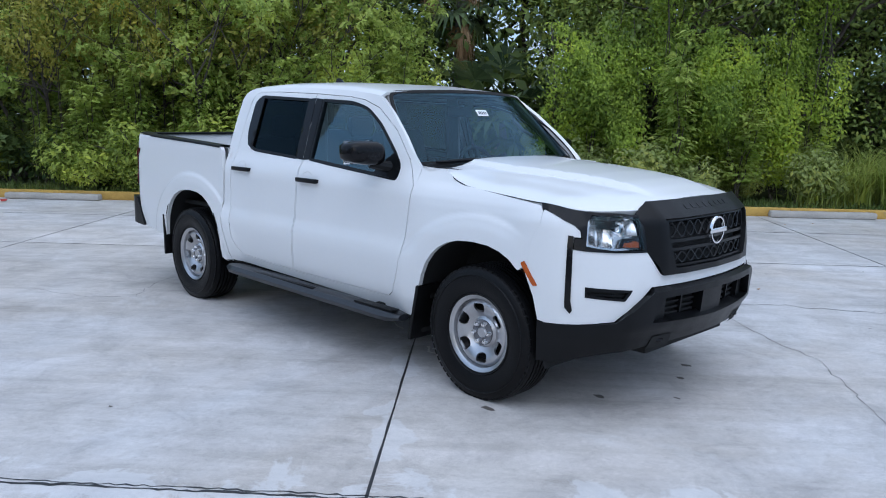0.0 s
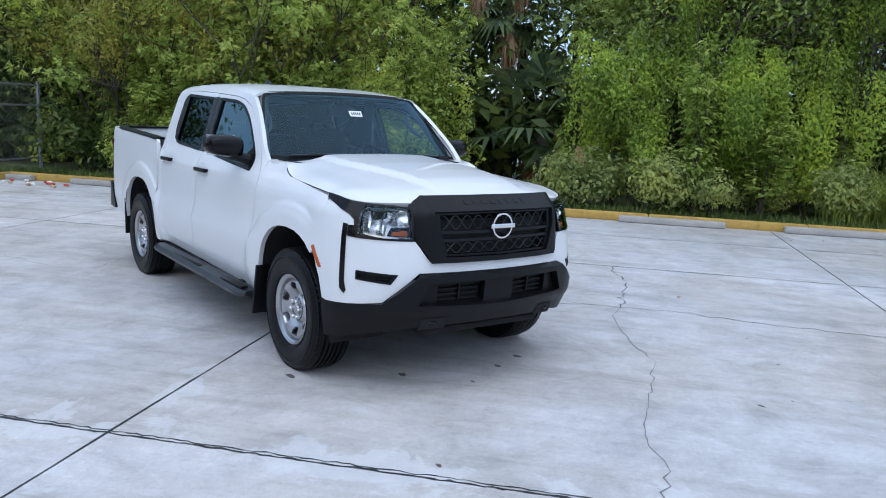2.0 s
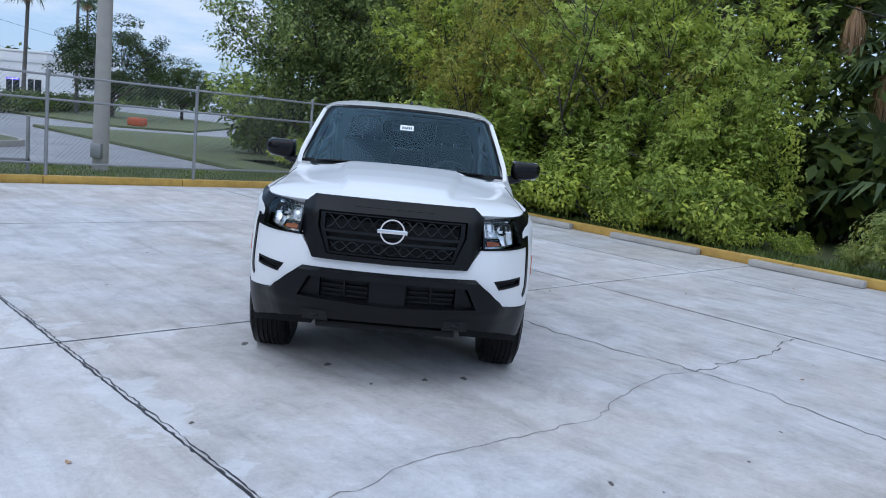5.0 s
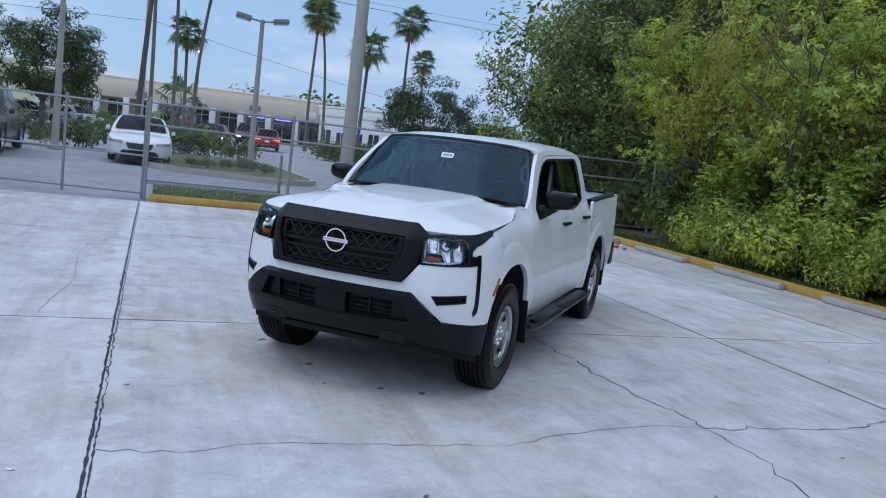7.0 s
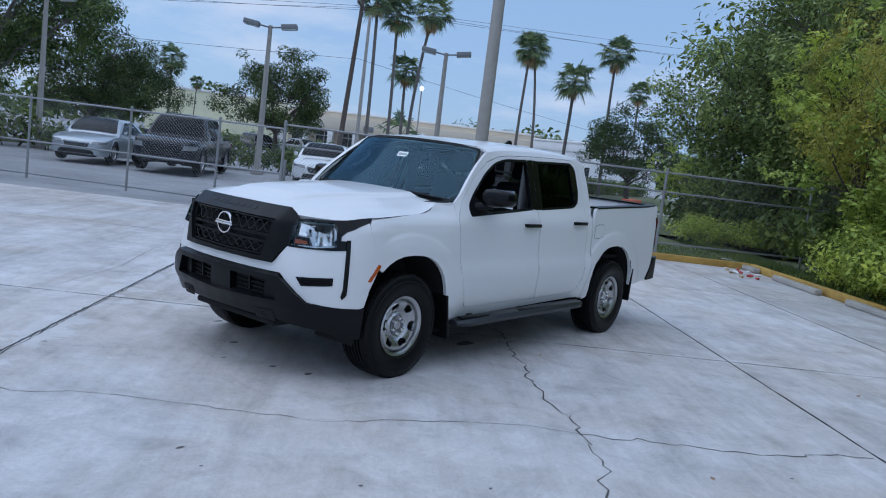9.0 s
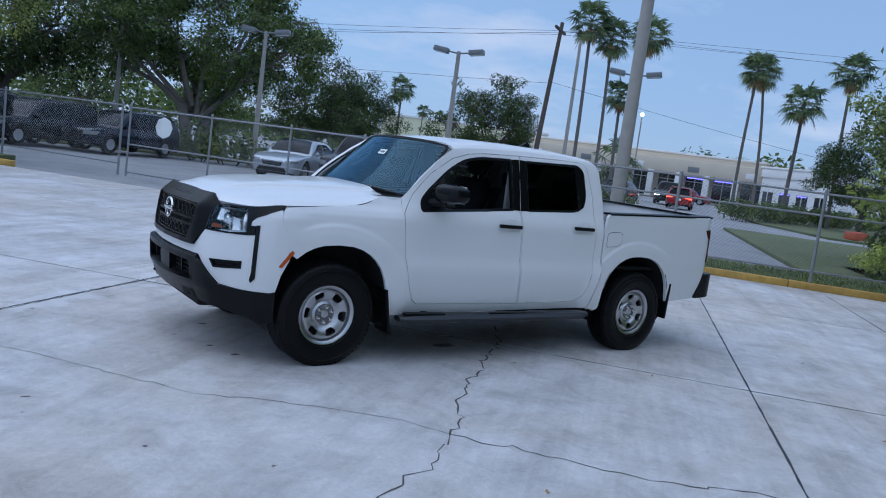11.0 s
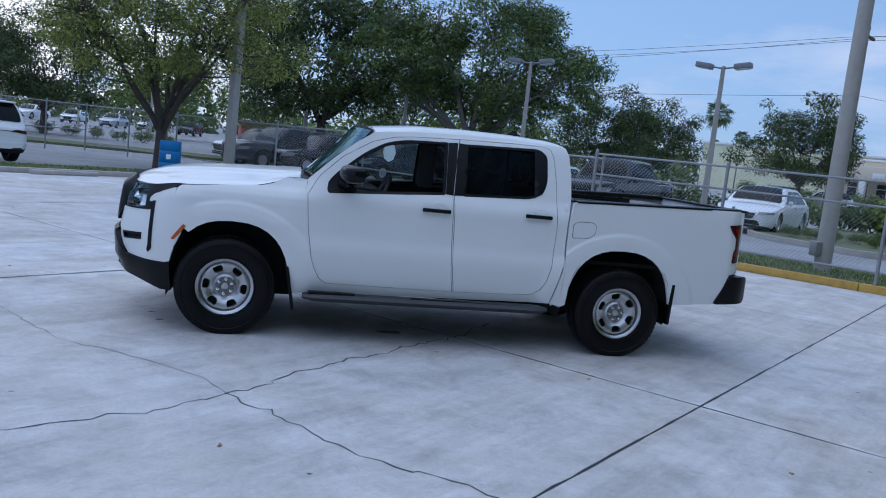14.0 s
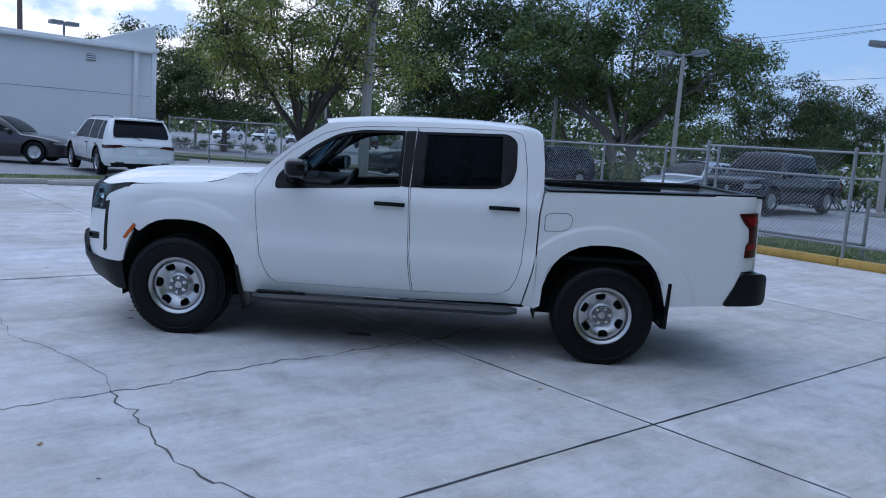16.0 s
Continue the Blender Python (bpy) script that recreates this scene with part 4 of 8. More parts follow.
part("tailgate_handle", boxed(-2.70, -2.685, -0.10, 0.10, 1.10, 1.18, 0.01), PLASTIC, tg)
part("bed_floor", boxed(-2.65, -1.12, -0.76, 0.76, 0.72, 0.75), UNDER, truck)
for s in (1, -1):
    part("bed_wall", boxed(-2.65, -1.12, min(s * 0.76, s * 0.80), max(s * 0.76, s * 0.80), 0.92, 1.225), PAINT, truck)
    part("bed_rail", boxed(-2.30, -1.22, min(s * 0.735, s * 0.758), max(s * 0.735, s * 0.758), 1.19, 1.235, 0.004), PLASTIC, truck)
part("bed_front", boxed(-1.15, -1.118, -0.80, 0.80, 0.74, 1.222, 0.004), PAINT, truck)
part("bed_front_cap", boxed(-1.165, -1.112, -0.80, 0.80, 1.222, 1.238, 0.005), PLASTIC, truck)

# ---- under the body ----
for s in (1, -1):
    part("frame_rail", boxed(-1.95, 2.2, min(s * 0.36, s * 0.46), max(s * 0.36, s * 0.46), 0.34, 0.46), UNDER, truck)
    part("inner_sill", boxed(-1.0, 1.05, min(s * 0.60, s * 0.835), max(s * 0.60, s * 0.835), 0.375, 0.50), UNDER, truck)
part("floor_pan", boxed(-1.05, 1.15, -0.80, 0.80, 0.46, 0.52), UNDER, truck)
part("engine_block", boxed(1.15, 2.25, -0.52, 0.52, 0.40, 1.02), UNDER, truck)
part("axle", tube([(-1.6, -0.7, 0.365), (-1.6, 0.7, 0.365)], 0.05, 10), UNDER, truck)
part("axle", tube([(1.6, -0.7, 0.365), (1.6, 0.7, 0.365)], 0.04, 10), UNDER, truck)
part("differential", lathe([(0.02, -0.14), (0.10, -0.11), (0.14, 0), (0.10, 0.11), (0.02, 0.14)], 16, 'y', False, Matrix.Translation((-1.6, 0, 0.365))), UNDER, truck)
part("fuel_tank", boxed(-1.0, 0.4, 0.0, 0.34, 0.34, 0.46, 0.02), UNDER, truck)
part("exhaust", tube([(0.5, -0.25, 0.36), (-0.8, -0.28, 0.38), (-1.3, -0.3, 0.45), (-2.0, -0.42, 0.5), (-2.55, -0.55, 0.45)], 0.035, 10), UNDER, truck)
part("skid_plate", boxed(1.7, 2.36, -0.42, 0.42, 0.33, 0.37, 0.01), UNDER, truck)
part("hood_underside", boxed(1.12, 2.28, -0.70, 0.70, 1.00, 1.04), UNDER, truck)

# ---- cabin ----
part("dashboard", boxed(0.55, 1.02, -0.76, 0.76, 0.80, 1.165, 0.05), TRIM, truck)
part("dash_top", boxed(0.50, 1.00, -0.74, 0.74, 1.15, 1.19, 0.015), TRIM, truck)
part("headliner", boxed(-1.02, 0.45, -0.60, 0.60, 1.635, 1.655), HEADLINER, truck)
for s in (1, -1):
    part("pillar_trim", tube([(0.93, s * 0.755, 1.20), (0.72, s * 0.685, 1.42), (0.53, s * 0.60, 1.625)], [0.035, 0.03, 0.03], 8), HEADLINER, truck)
    part("pillar_trim", boxed(-0.19, -0.05, min(s * 0.64, s * 0.67), max(s * 0.64, s * 0.67), 1.15, 1.64, 0.01), HEADLINER, truck)
    part("grab_handle", tube([(0.70, s * 0.655, 1.36), (0.65, s * 0.60, 1.40), (0.58, s * 0.575, 1.48), (0.56, s * 0.60, 1.53)], 0.014, 8), HEADLINER, truck)
    part("door_card", boxed(-0.9, 0.9, min(s * 0.77, s * 0.80), max(s * 0.77, s * 0.80), 0.60, 1.15, 0.01), TRIM, truck)
    # front seat
    st = part("front_seat", boxed(-0.35, 0.18, min(s * 0.13, s * 0.62), max(s * 0.13, s * 0.62), 0.66, 0.84, 0.06), CLOTH, truck)
    part("seat_back", boxed(-0.08, 0.08, min(s * 0.14, s * 0.61), max(s * 0.14, s * 0.61), -0.02, 0.62, 0.06, pose(-0.32, 0, 0.78, 0, -16, 0)), CLOTH, st)
    part("headrest", boxed(-0.05, 0.05, min(s * 0.25, s * 0.50), max(s * 0.25, s * 0.50), 0.66, 0.86, 0.045, pose(-0.32, 0, 0.78, 0, -16, 0)), CLOTH, st)
    for y in (0.32, 0.43):
        part("headrest_post", tube([(-0.49, s * y, 1.36), (-0.51, s * y, 1.46)], 0.007, 6), CHROME, st)
    part("rear_headrest", boxed(-1.00, -0.92, min(s * 0.25, s * 0.50), max(s * 0.25, s * 0.50), 1.30, 1.48, 0.04), CLOTH, truck)
part("rear_bench", boxed(-0.95, -0.50, -0.66, 0.66, 0.66, 0.84, 0.06), CLOTH, truck)
part("bench_back", boxed(-1.02, -0.90, -0.66, 0.66, 0.80, 1.30, 0.05), CLOTH, truck)
part("centre_console", boxed(-0.30, 0.55, -0.11, 0.11, 0.52, 0.88, 0.03), TRIM, truck)
wheel_m = Matrix.Translation((0.44, 0.37, 1.10)) @ pose(0, 0, 0, 0, 65, 0)
bm = bmesh.new()
add_tube(bm, [wheel_m @ Vector((0.185 * math.cos(a), 0.185 * math.sin(a), 0)) for a in np.linspace(0, 2 * math.pi, 33)], 0.016, 8, False)
for a in (0.2, math.pi - 0.2, -math.pi / 2):
    add_tube(bm, [wheel_m @ Vector((0, 0, 0.01)), wheel_m @ Vector((0.18 * math.cos(a), 0.18 * math.sin(a), 0))], [0.04, 0.016], 6)
part("steering_wheel", bm, TRIM, truck)
part("steering_column", tube([wheel_m @ Vector((0, 0, 0.01)), wheel_m @ Vector((0, 0, 0.25))], 0.035, 8), TRIM, truck)
part("centre_mirror", boxed(0.57, 0.585, -0.12, 0.12, 1.50, 1.57, 0.006), TRIM, truck)

# ---- wheels ----
R_TYRE = 0.378
tyre_prof = [(0.205, -0.095), (0.212, -0.108), (0.25, -0.120), (0.29, -0.128), (0.325, -0.124), (0.350, -0.115), (0.366, -0.102), (0.374, -0.085)]
for y in (-0.062, -0.030, 0.0, 0.030, 0.062):
    tyre_prof += [(0.377, y - 0.0125), (0.377, y - 0.006), (0.368, y - 0.0045), (0.368, y + 0.0045), (0.377, y + 0.006)]
tyre_prof += [(r, -h) for r, h in tyre_prof[7::-1]]
tyre_mesh = lathe(tyre_prof, 72, 'y')
# shoulder blocks and raised sidewall rings
for sgn in (1, -1):
    for k in range(60):
        a = 2 * math.pi * k / 60
        m = pose(0, 0, 0, 0, math.degrees(-a), 0)
        add_box(tyre_mesh, 0.352, 0.3695, sgn * 0.099 - 0.010, sgn * 0.099 + 0.010, -0.0145, 0.0145, 0, m @ pose(0, 0, 0, 0, 0, 0))
    add_lathe(tyre_mesh, [(0.222, sgn * 0.112), (0.226, sgn * 0.118), (0.230, sgn * 0.1135)], 72, 'y')
    add_lathe(tyre_mesh, [(0.318, sgn * 0.125), (0.322, sgn * 0.129), (0.326, sgn * 0.1235)], 72, 'y')
tyre_me = bpy.data.meshes.new("tyre")
tyre_mesh.to_mesh(tyre_me)
rim_prof = [(0.207, -0.09), (0.207, -0.10), (0.213, -0.102), (0.213, -0.092), (0.19, -0.07), (0.17, -0.02), (0.17, 0.03), (0.188, 0.068), (0.192, 0.096), (0.208, 0.108), (0.214, 0.110), (0.216, 0.104), (0.207, 0.098), (0.200, 0.088), (0.194, 0.070)]
rim_me = bpy.data.meshes.new("rim")
lathe(rim_prof, 48, 'y').to_mesh(rim_me)


def disc_y(r):
    return lerp_table([(0.0, 0.066), (0.070, 0.066), (0.078, 0.060), (0.086, 0.050), (0.100, 0.060), (0.120, 0.076), (0.148, 0.088), (0.170, 0.090), (0.180, 0.080), (0.196, 0.056)], r)


slots = []
for k in range(6):
    a = 2 * math.pi * (k + 0.5) / 6
    sl = rounded([(0.112, -0.031), (0.165, -0.041), (0.165, 0.041), (0.112, 0.031)], 0.024, 5)
    slots.append([(r * math.cos(a) - t * math.sin(a), r * math.sin(a) + t * math.cos(a)) for r, t in sl])
ring = [(0.196 * math.cos(a), 0.196 * math.sin(a)) for a in np.linspace(0, 2 * math.pi, 48, endpoint=False)]
disc_me = bpy.data.meshes.new("wheel_disc")
panel_mesh(ring, slots, lambda u, v: (u, disc_y(math.hypot(u, v)), v), 0.009, 0.012, 1, (0, 1, 0)).to_mesh(disc_me)
nut_me = bpy.data.meshes.new("lug_nut")
bm = lathe([(0.002, 0.094), (0.011, 0.092), (0.0145, 0.084), (0.0145, 0.060)], 12, 'y')
bm.to_mesh(nut_me)
hub_me = bpy.data.meshes.new("hub_cap")
bm = lathe([(0.001, 0.080), (0.026, 0.078), (0.032, 0.070), (0.034, 0.055)], 24, 'y')
bm.to_mesh(hub_me)
# added dark ring that stands in for the shade between the nuts
ring_me = bpy.data.meshes.new("hub_ring")
lathe([(0.030, 0.060), (0.034, 0.069), (0.070, 0.069), (0.074, 0.060)], 36, 'y').to_mesh(ring_me)
drum_me = bpy.data.meshes.new("brake_disc")
lathe([(0.02, 0.030), (0.166, 0.030), (0.166, 0.0), (0.02, 0.0)], 32, 'y').to_mesh(drum_me)
first = True
for x, s, spin in ((1.6, 1, 24), (1.6, -1, 5), (-1.585, 1, 8), (-1.585, -1, 40)):
    wh = new("wheel")
    wh.empty_display_size = 0.1
    wh.parent = truck
    wh["label"] = "black tyre on a silver steel wheel"
    wh.matrix_world = pose(x, s * 0.772, R_TYRE - 0.012, 0, 0, 0 if s > 0 else 180) @ pose(0, 0, 0, 0, spin, 0)
    for name, me, mt in (("tyre", tyre_me, RUBBER), ("rim", rim_me, RIM), ("wheel_disc", disc_me, RIM), ("hub_cap", hub_me, RIM), ("hub_ring", ring_me, CHROMEDARK), ("brake_disc", drum_me, UNDER)):
        place(name, me, mt, wh, "" if name != "tyre" else "worn black all-season tyre", smooth=first, sharp=35)
    for k in range(6):
        a = 2 * math.pi * k / 6
        nb = place("lug_nut", nut_me, CHROME, wh, smooth=first)
        nb.matrix_local = pose(0.055 * math.cos(a), 0, 0.055 * math.sin(a))
    first = False


# the body rides a little higher on its springs than the bumper line
def ride(p):
    lift = 0.030 * min(1, max(0, (p.z - 0.30) / 0.40)) * (1 - 0.45 * step01(1.25, 1.70, p.z)) * (1 - step01(1.98, 2.25, p.x))
    # hardly any in the middle of the hood and the cowl
    lift *= 1 - 0.9 * step01(0.80, 0.55, abs(p.y)) * step01(0.90, 1.06, p.x) * step01(0.9, 1.1, p.z)
    return p.z + lift


for ob in truck.children_recursive:
    if ob.type == 'MESH' and (ob.parent is None or ob.parent.name.split(".")[0] != "wheel"):
        for v in ob.data.vertices:
            v.co.z = ride(v.co)


# ---- the lot: u runs along the hedge, w towards it ----
LOT = pose(0, 0, 0, 0, 0, 41.4)


def lot(u, w, z=0.0):
    return LOT @ Vector((u, w, z))


def ground_material(name, low, high, stain, scale, bump, rough=0.85, speck=0.0, slab=False):
    m = bpy.data.materials.new(name)
    m.use_nodes = True
    nt = m.node_tree
    b = nt.nodes["Principled BSDF"]
    co = nt.nodes.new("ShaderNodeTexCoord")

    def noise_node(s, detail, rgh=0.6, dist=0.0):
        n = nt.nodes.new("ShaderNodeTexNoise")
        n.inputs["Scale"].default_value, n.inputs["Detail"].default_value, n.inputs["Roughness"].default_value, n.inputs["Distortion"].default_value = s, detail, rgh, dist
        nt.links.new(co.outputs["Object"], n.inputs["Vector"])
        return n

    def ramp(src, stops):
        r = nt.nodes.new("ShaderNodeValToRGB")
        els = r.color_ramp.elements
        while len(els) < len(stops):
            els.new(0.5)
        for e, (p, c) in zip(els, stops):
            e.position, e.color = p, (*c, 1)
        nt.links.new(src, r.inputs[0])
        return r.outputs[0]

    def mix(kind, a, c, fac=1.0):
        x = nt.nodes.new("ShaderNodeMix")
        x.data_type, x.blend_type = 'RGBA', kind
        if isinstance(fac, float):
            x.inputs[0].default_value = fac
        else:
            nt.links.new(fac, x.inputs[0])
        nt.links.new(a, x.inputs[6])
        nt.links.new(c, x.inputs[7])
        return x.outputs[2]

    big, mid, fine = noise_node(scale * 0.35, 5, 0.62, 0.4), noise_node(scale * 2.2, 8, 0.72, 0.2), noise_node(scale * 60, 4, 0.7)
    col = ramp(big.outputs["Fac"], [(0.32, low), (0.68, high)])
    patch = ramp(mid.outputs["Fac"], [(0.30, (0.72, 0.71, 0.70)), (0.52, (1, 1, 1)), (0.72, (1.14, 1.14, 1.15))])
    col = mix('MULTIPLY', col, patch, 0.7 if slab else 0.85)
    grain = ramp(fine.outputs["Fac"], [(0.25, (0.74, 0.74, 0.74)), (0.55, (1, 1, 1)), (0.8, (1.12, 1.12, 1.12))])
    col = mix('MULTIPLY', col, grain, 0.35 if slab else 0.85)
    spot = noise_node(scale * 0.9, 6, 0.75, 1.2)
    mask = ramp(spot.outputs["Fac"], [(0.60, (0, 0, 0)), (0.74, (1, 1, 1))])
    dark = nt.nodes.new("ShaderNodeRGB")
    dark.outputs[0].default_value = (*stain, 1)
    sep = nt.nodes.new("ShaderNodeMath")
    sep.operation = 'MULTIPLY'
    sep.inputs[1].default_value = 0.4
    nt.links.new(mask, sep.inputs[0])
    col = mix('MIX', col, dark.outputs[0], sep.outputs[0])
    if speck:
        v = nt.nodes.new("ShaderNodeTexVoronoi")
        v.inputs["Scale"].default_value = 9.0
        nt.links.new(co.outputs["Object"], v.inputs["Vector"])
        dots = ramp(v.outputs["Distance"], [(0.035, (1, 1, 1)), (0.06, (0, 0, 0))])
        gate = noise_node(1.3, 2)
        on = ramp(gate.outputs["Fac"], [(0.56, (0, 0, 0)), (0.60, (1, 1, 1))])
        both_on = mix('MULTIPLY', dots, on)
        amount = nt.nodes.new("ShaderNodeMath")
        amount.operation = 'MULTIPLY'
        amount.inputs[1].default_value = speck
        nt.links.new(both_on, amount.inputs[0])
        col = mix('MIX', col, dark.outputs[0], amount.outputs[0])
    if slab:
        # rubbed grey mottling, sand grains, and pale cement smears along the doubled joint
        mott, sand = noise_node(2.6, 8, 0.70, 0.9), noise_node(170, 3, 0.8)
        col = mix('MULTIPLY', col, ramp(mott.outputs["Fac"], [(0.34, (0.70, 0.70, 0.71)), (0.50, (1, 1, 1)), (0.64, (1.16, 1.16, 1.18))]), 0.55)
        col = mix('MULTIPLY', col, ramp(sand.outputs["Fac"], [(0.32, (0.55, 0.54, 0.53)), (0.50, (1, 1, 1)), (0.72, (1.32, 1.31, 1.30))]), 0.42)
        # exposed grit: single grains a little paler or darker than the paste
        grit = nt.nodes.new("ShaderNodeTexVoronoi")
        grit.inputs["Scale"].default_value = 46.0
        nt.links.new(co.outputs["Object"], grit.inputs["Vector"])
        shade = nt.nodes.new("ShaderNodeSeparateXYZ")
        nt.links.new(grit.outputs["Color"], shade.inputs[0])
        col = mix('MULTIPLY', col, ramp(shade.outputs[0], [(0.0, (0.70, 0.70, 0.70)), (0.25, (0.95, 0.95, 0.95)), (0.75, (1.03, 1.03, 1.03)), (1.0, (1.22, 1.22, 1.22))]), 0.22)
        # broom strokes and tyre scuffs: long faint streaks two ways
        for turn, s, depth in ((38, 1.0, 0.5), (-24, 0.7, 0.4), (80, 1.3, 0.3)):
            mp, sn = nt.nodes.new("ShaderNodeMapping"), nt.nodes.new("ShaderNodeTexNoise")
            mp.inputs["Rotation"].default_value = (0, 0, radians(turn))
            mp.inputs["Scale"].default_value = (0.35 * s, 5.0 * s, 1)
            sn.inputs["Scale"].default_value, sn.inputs["Detail"].default_value, sn.inputs["Roughness"].default_value, sn.inputs["Distortion"].default_value = 1.0, 6, 0.65, 0.5
            nt.links.new(co.outputs["Object"], mp.inputs[0])
            nt.links.new(mp.outputs[0], sn.inputs["Vector"])
            col = mix('MULTIPLY', col, ramp(sn.outputs["Fac"], [(0.34, (0.80, 0.79, 0.78)), (0.48, (1, 1, 1)), (0.68, (1.10, 1.10, 1.12))]), depth)
        # each slab was poured and has worn a little differently
        info = nt.nodes.new("ShaderNodeObjectInfo")
        col = mix('MULTIPLY', col, ramp(info.outputs["Random"], [(0.0, (0.92, 0.915, 0.91)), (1.0, (1.05, 1.05, 1.06))]), 0.9)
        # broad brownish wear where vehicles stand
        warm = noise_node(0.33, 4, 0.6, 0.8)
        col = mix('MULTIPLY', col, ramp(warm.outputs["Fac"], [(0.40, (1.02, 1.025, 1.04)), (0.60, (0.90, 0.855, 0.80))]), 0.9)
        pale = nt.nodes.new("ShaderNodeRGB")
        pale.outputs[0].default_value = (0.66, 0.66, 0.665, 1)
        blot = noise_node(1.1, 10, 0.75, 0.6)
        faint = nt.nodes.new("ShaderNodeMath")
        faint.operation = 'MULTIPLY'
        faint.inputs[1].default_value = 0.32
        nt.links.new(ramp(blot.outputs["Fac"], [(0.57, (0, 0, 0)), (0.65, (1, 1, 1))]), faint.inputs[0])
        col = mix('MIX', col, pale.outputs[0], faint.outputs[0])
        xyz, off, far, edge, wob = nt.nodes.new("ShaderNodeSeparateXYZ"), nt.nodes.new("ShaderNodeMath"), nt.nodes.new("ShaderNodeMath"), nt.nodes.new("ShaderNodeMath"), noise_node(2.2, 7, 0.7, 0.4)
        nt.links.new(co.outputs["Object"], xyz.inputs[0])
        off.operation, far.operation, edge.operation = 'ADD', 'ABSOLUTE', 'SUBTRACT'
        off.inputs[1].default_value = 2.93
        nt.links.new(xyz.outputs[1], off.inputs[0])
        nt.links.new(off.outputs[0], far.inputs[0])
        size = nt.nodes.new("ShaderNodeMapRange")
        for k, v in zip(range(1, 5), (0.35, 0.70, -0.12, 0.42)):
            size.inputs[k].default_value = v
        nt.links.new(wob.outputs["Fac"], size.inputs[0])
        nt.links.new(size.outputs[0], edge.inputs[0])
        nt.links.new(far.outputs[0], edge.inputs[1])
        smear = nt.nodes.new("ShaderNodeMapRange")
        for k, v in zip(range(1, 5), (0.0, 0.06, 0.0, 0.45)):
            smear.inputs[k].default_value = v
        nt.links.new(edge.outputs[0], smear.inputs[0])
        col = mix('MIX', col, pale.outputs[0], smear.outputs[0])
        # the narrower smear along the cross joint, which runs a little askew
        tilt, far2, edge2, size2, smear2 = [nt.nodes.new("ShaderNodeMath") for _ in range(3)] + [nt.nodes.new("ShaderNodeMapRange") for _ in range(2)]
        tilt.operation, far2.operation, edge2.operation = 'MULTIPLY_ADD', 'ABSOLUTE', 'SUBTRACT'
        nt.links.new(xyz.outputs[1], tilt.inputs[0])
        tilt.inputs[1].default_value = 0.015
        shift = nt.nodes.new("ShaderNodeMath")
        shift.operation = 'ADD'
        shift.inputs[1].default_value = -0.16
        nt.links.new(xyz.outputs[0], shift.inputs[0])
        nt.links.new(shift.outputs[0], tilt.inputs[2])
        nt.links.new(tilt.outputs[0], far2.inputs[0])
        wob2 = noise_node(1.7, 5, 0.55, 0.2)
        for k, v in zip(range(1, 5), (0.45, 0.62, -0.05, 0.17)):
            size2.inputs[k].default_value = v
        nt.links.new(wob2.outputs["Fac"], size2.inputs[0])
        nt.links.new(size2.outputs[0], edge2.inputs[0])
        nt.links.new(far2.outputs[0], edge2.inputs[1])
        for k, v in zip(range(1, 5), (0.0, 0.02, 0.0, 0.38)):
            smear2.inputs[k].default_value = v
        nt.links.new(edge2.outputs[0], smear2.inputs[0])
        col = mix('MIX', col, pale.outputs[0], smear2.outputs[0])
    nt.links.new(col, b.inputs["Base Color"])
    b.inputs["Roughness"].default_value = rough
    bp = nt.nodes.new("ShaderNodeBump")
    bp.inputs["Strength"].default_value, bp.inputs["Distance"].default_value = bump, 0.004
    nt.links.new(fine.outputs["Fac"], bp.inputs["Height"])
    nt.links.new(bp.outputs[0], b.inputs["Normal"])
    return m


CONCRETE = ground_material("worn_concrete", (0.475, 0.463, 0.45), (0.625, 0.615, 0.605), (0.29, 0.25, 0.22), 0.8, 0.7, 0.8, 0.5, True)
ASPHALT = ground_material("pale_asphalt", (0.27, 0.27, 0.275), (0.36, 0.36, 0.365), (0.18, 0.18, 0.18), 0.25, 0.4)
KERB_STONE = material("kerb_concrete", (0.40, 0.375, 0.34), 0.85, vary=0.22, scale=5, fine=70, bump=0.003)
YELLOW = ground_material("worn_yellow_paint", (0.44, 0.27, 0.06), (0.62, 0.40, 0.09), (0.36, 0.33, 0.29), 3.0, 0.6, 0.8)
HAIRLINE = material("hairline_crack", (0.21, 0.20, 0.19), 0.95, vary=0.35, scale=9)
CRACK = material("crack_dirt", (0.085, 0.080, 0.075), 0.95, vary=0.3, scale=20)
SEALANT = material("black_joint_sealant", (0.022, 0.022, 0.024), 0.5, vary=0.3, scale=30, fine=200, bump=0.003)
OIL = material("oil_stain", (0.10, 0.085, 0.075), 0.6, vary=0.3, scale=30)
GALV = material("galvanised_steel", (0.30, 0.305, 0.31), 0.5, metal=0.5, vary=0.12, scale=12, fine=120)
SOIL = ground_material("grassy_soil", (0.10, 0.115, 0.05), (0.15, 0.17, 0.07), (0.12, 0.09, 0.06), 1.5, 0.8, 0.95)
POLE = material("concrete_pole", (0.36, 0.34, 0.31), 0.85, vary=0.14, scale=6, fine=90, bump=0.003)
WOODPOLE = material("weathered_wood_pole", (0.10, 0.08, 0.065), 0.9, vary=0.2, scale=4, fine=40)

gm = bmesh.new()
bmesh.ops.create_grid(gm, x_segments=8, y_segments=8, size=900, matrix=Matrix.Translation((0, 0, -0.05)))
tagged(finish("ground", gm, ASPHALT, smooth=False), "pale grey worn asphalt reaching far", "ground", kind="structure")

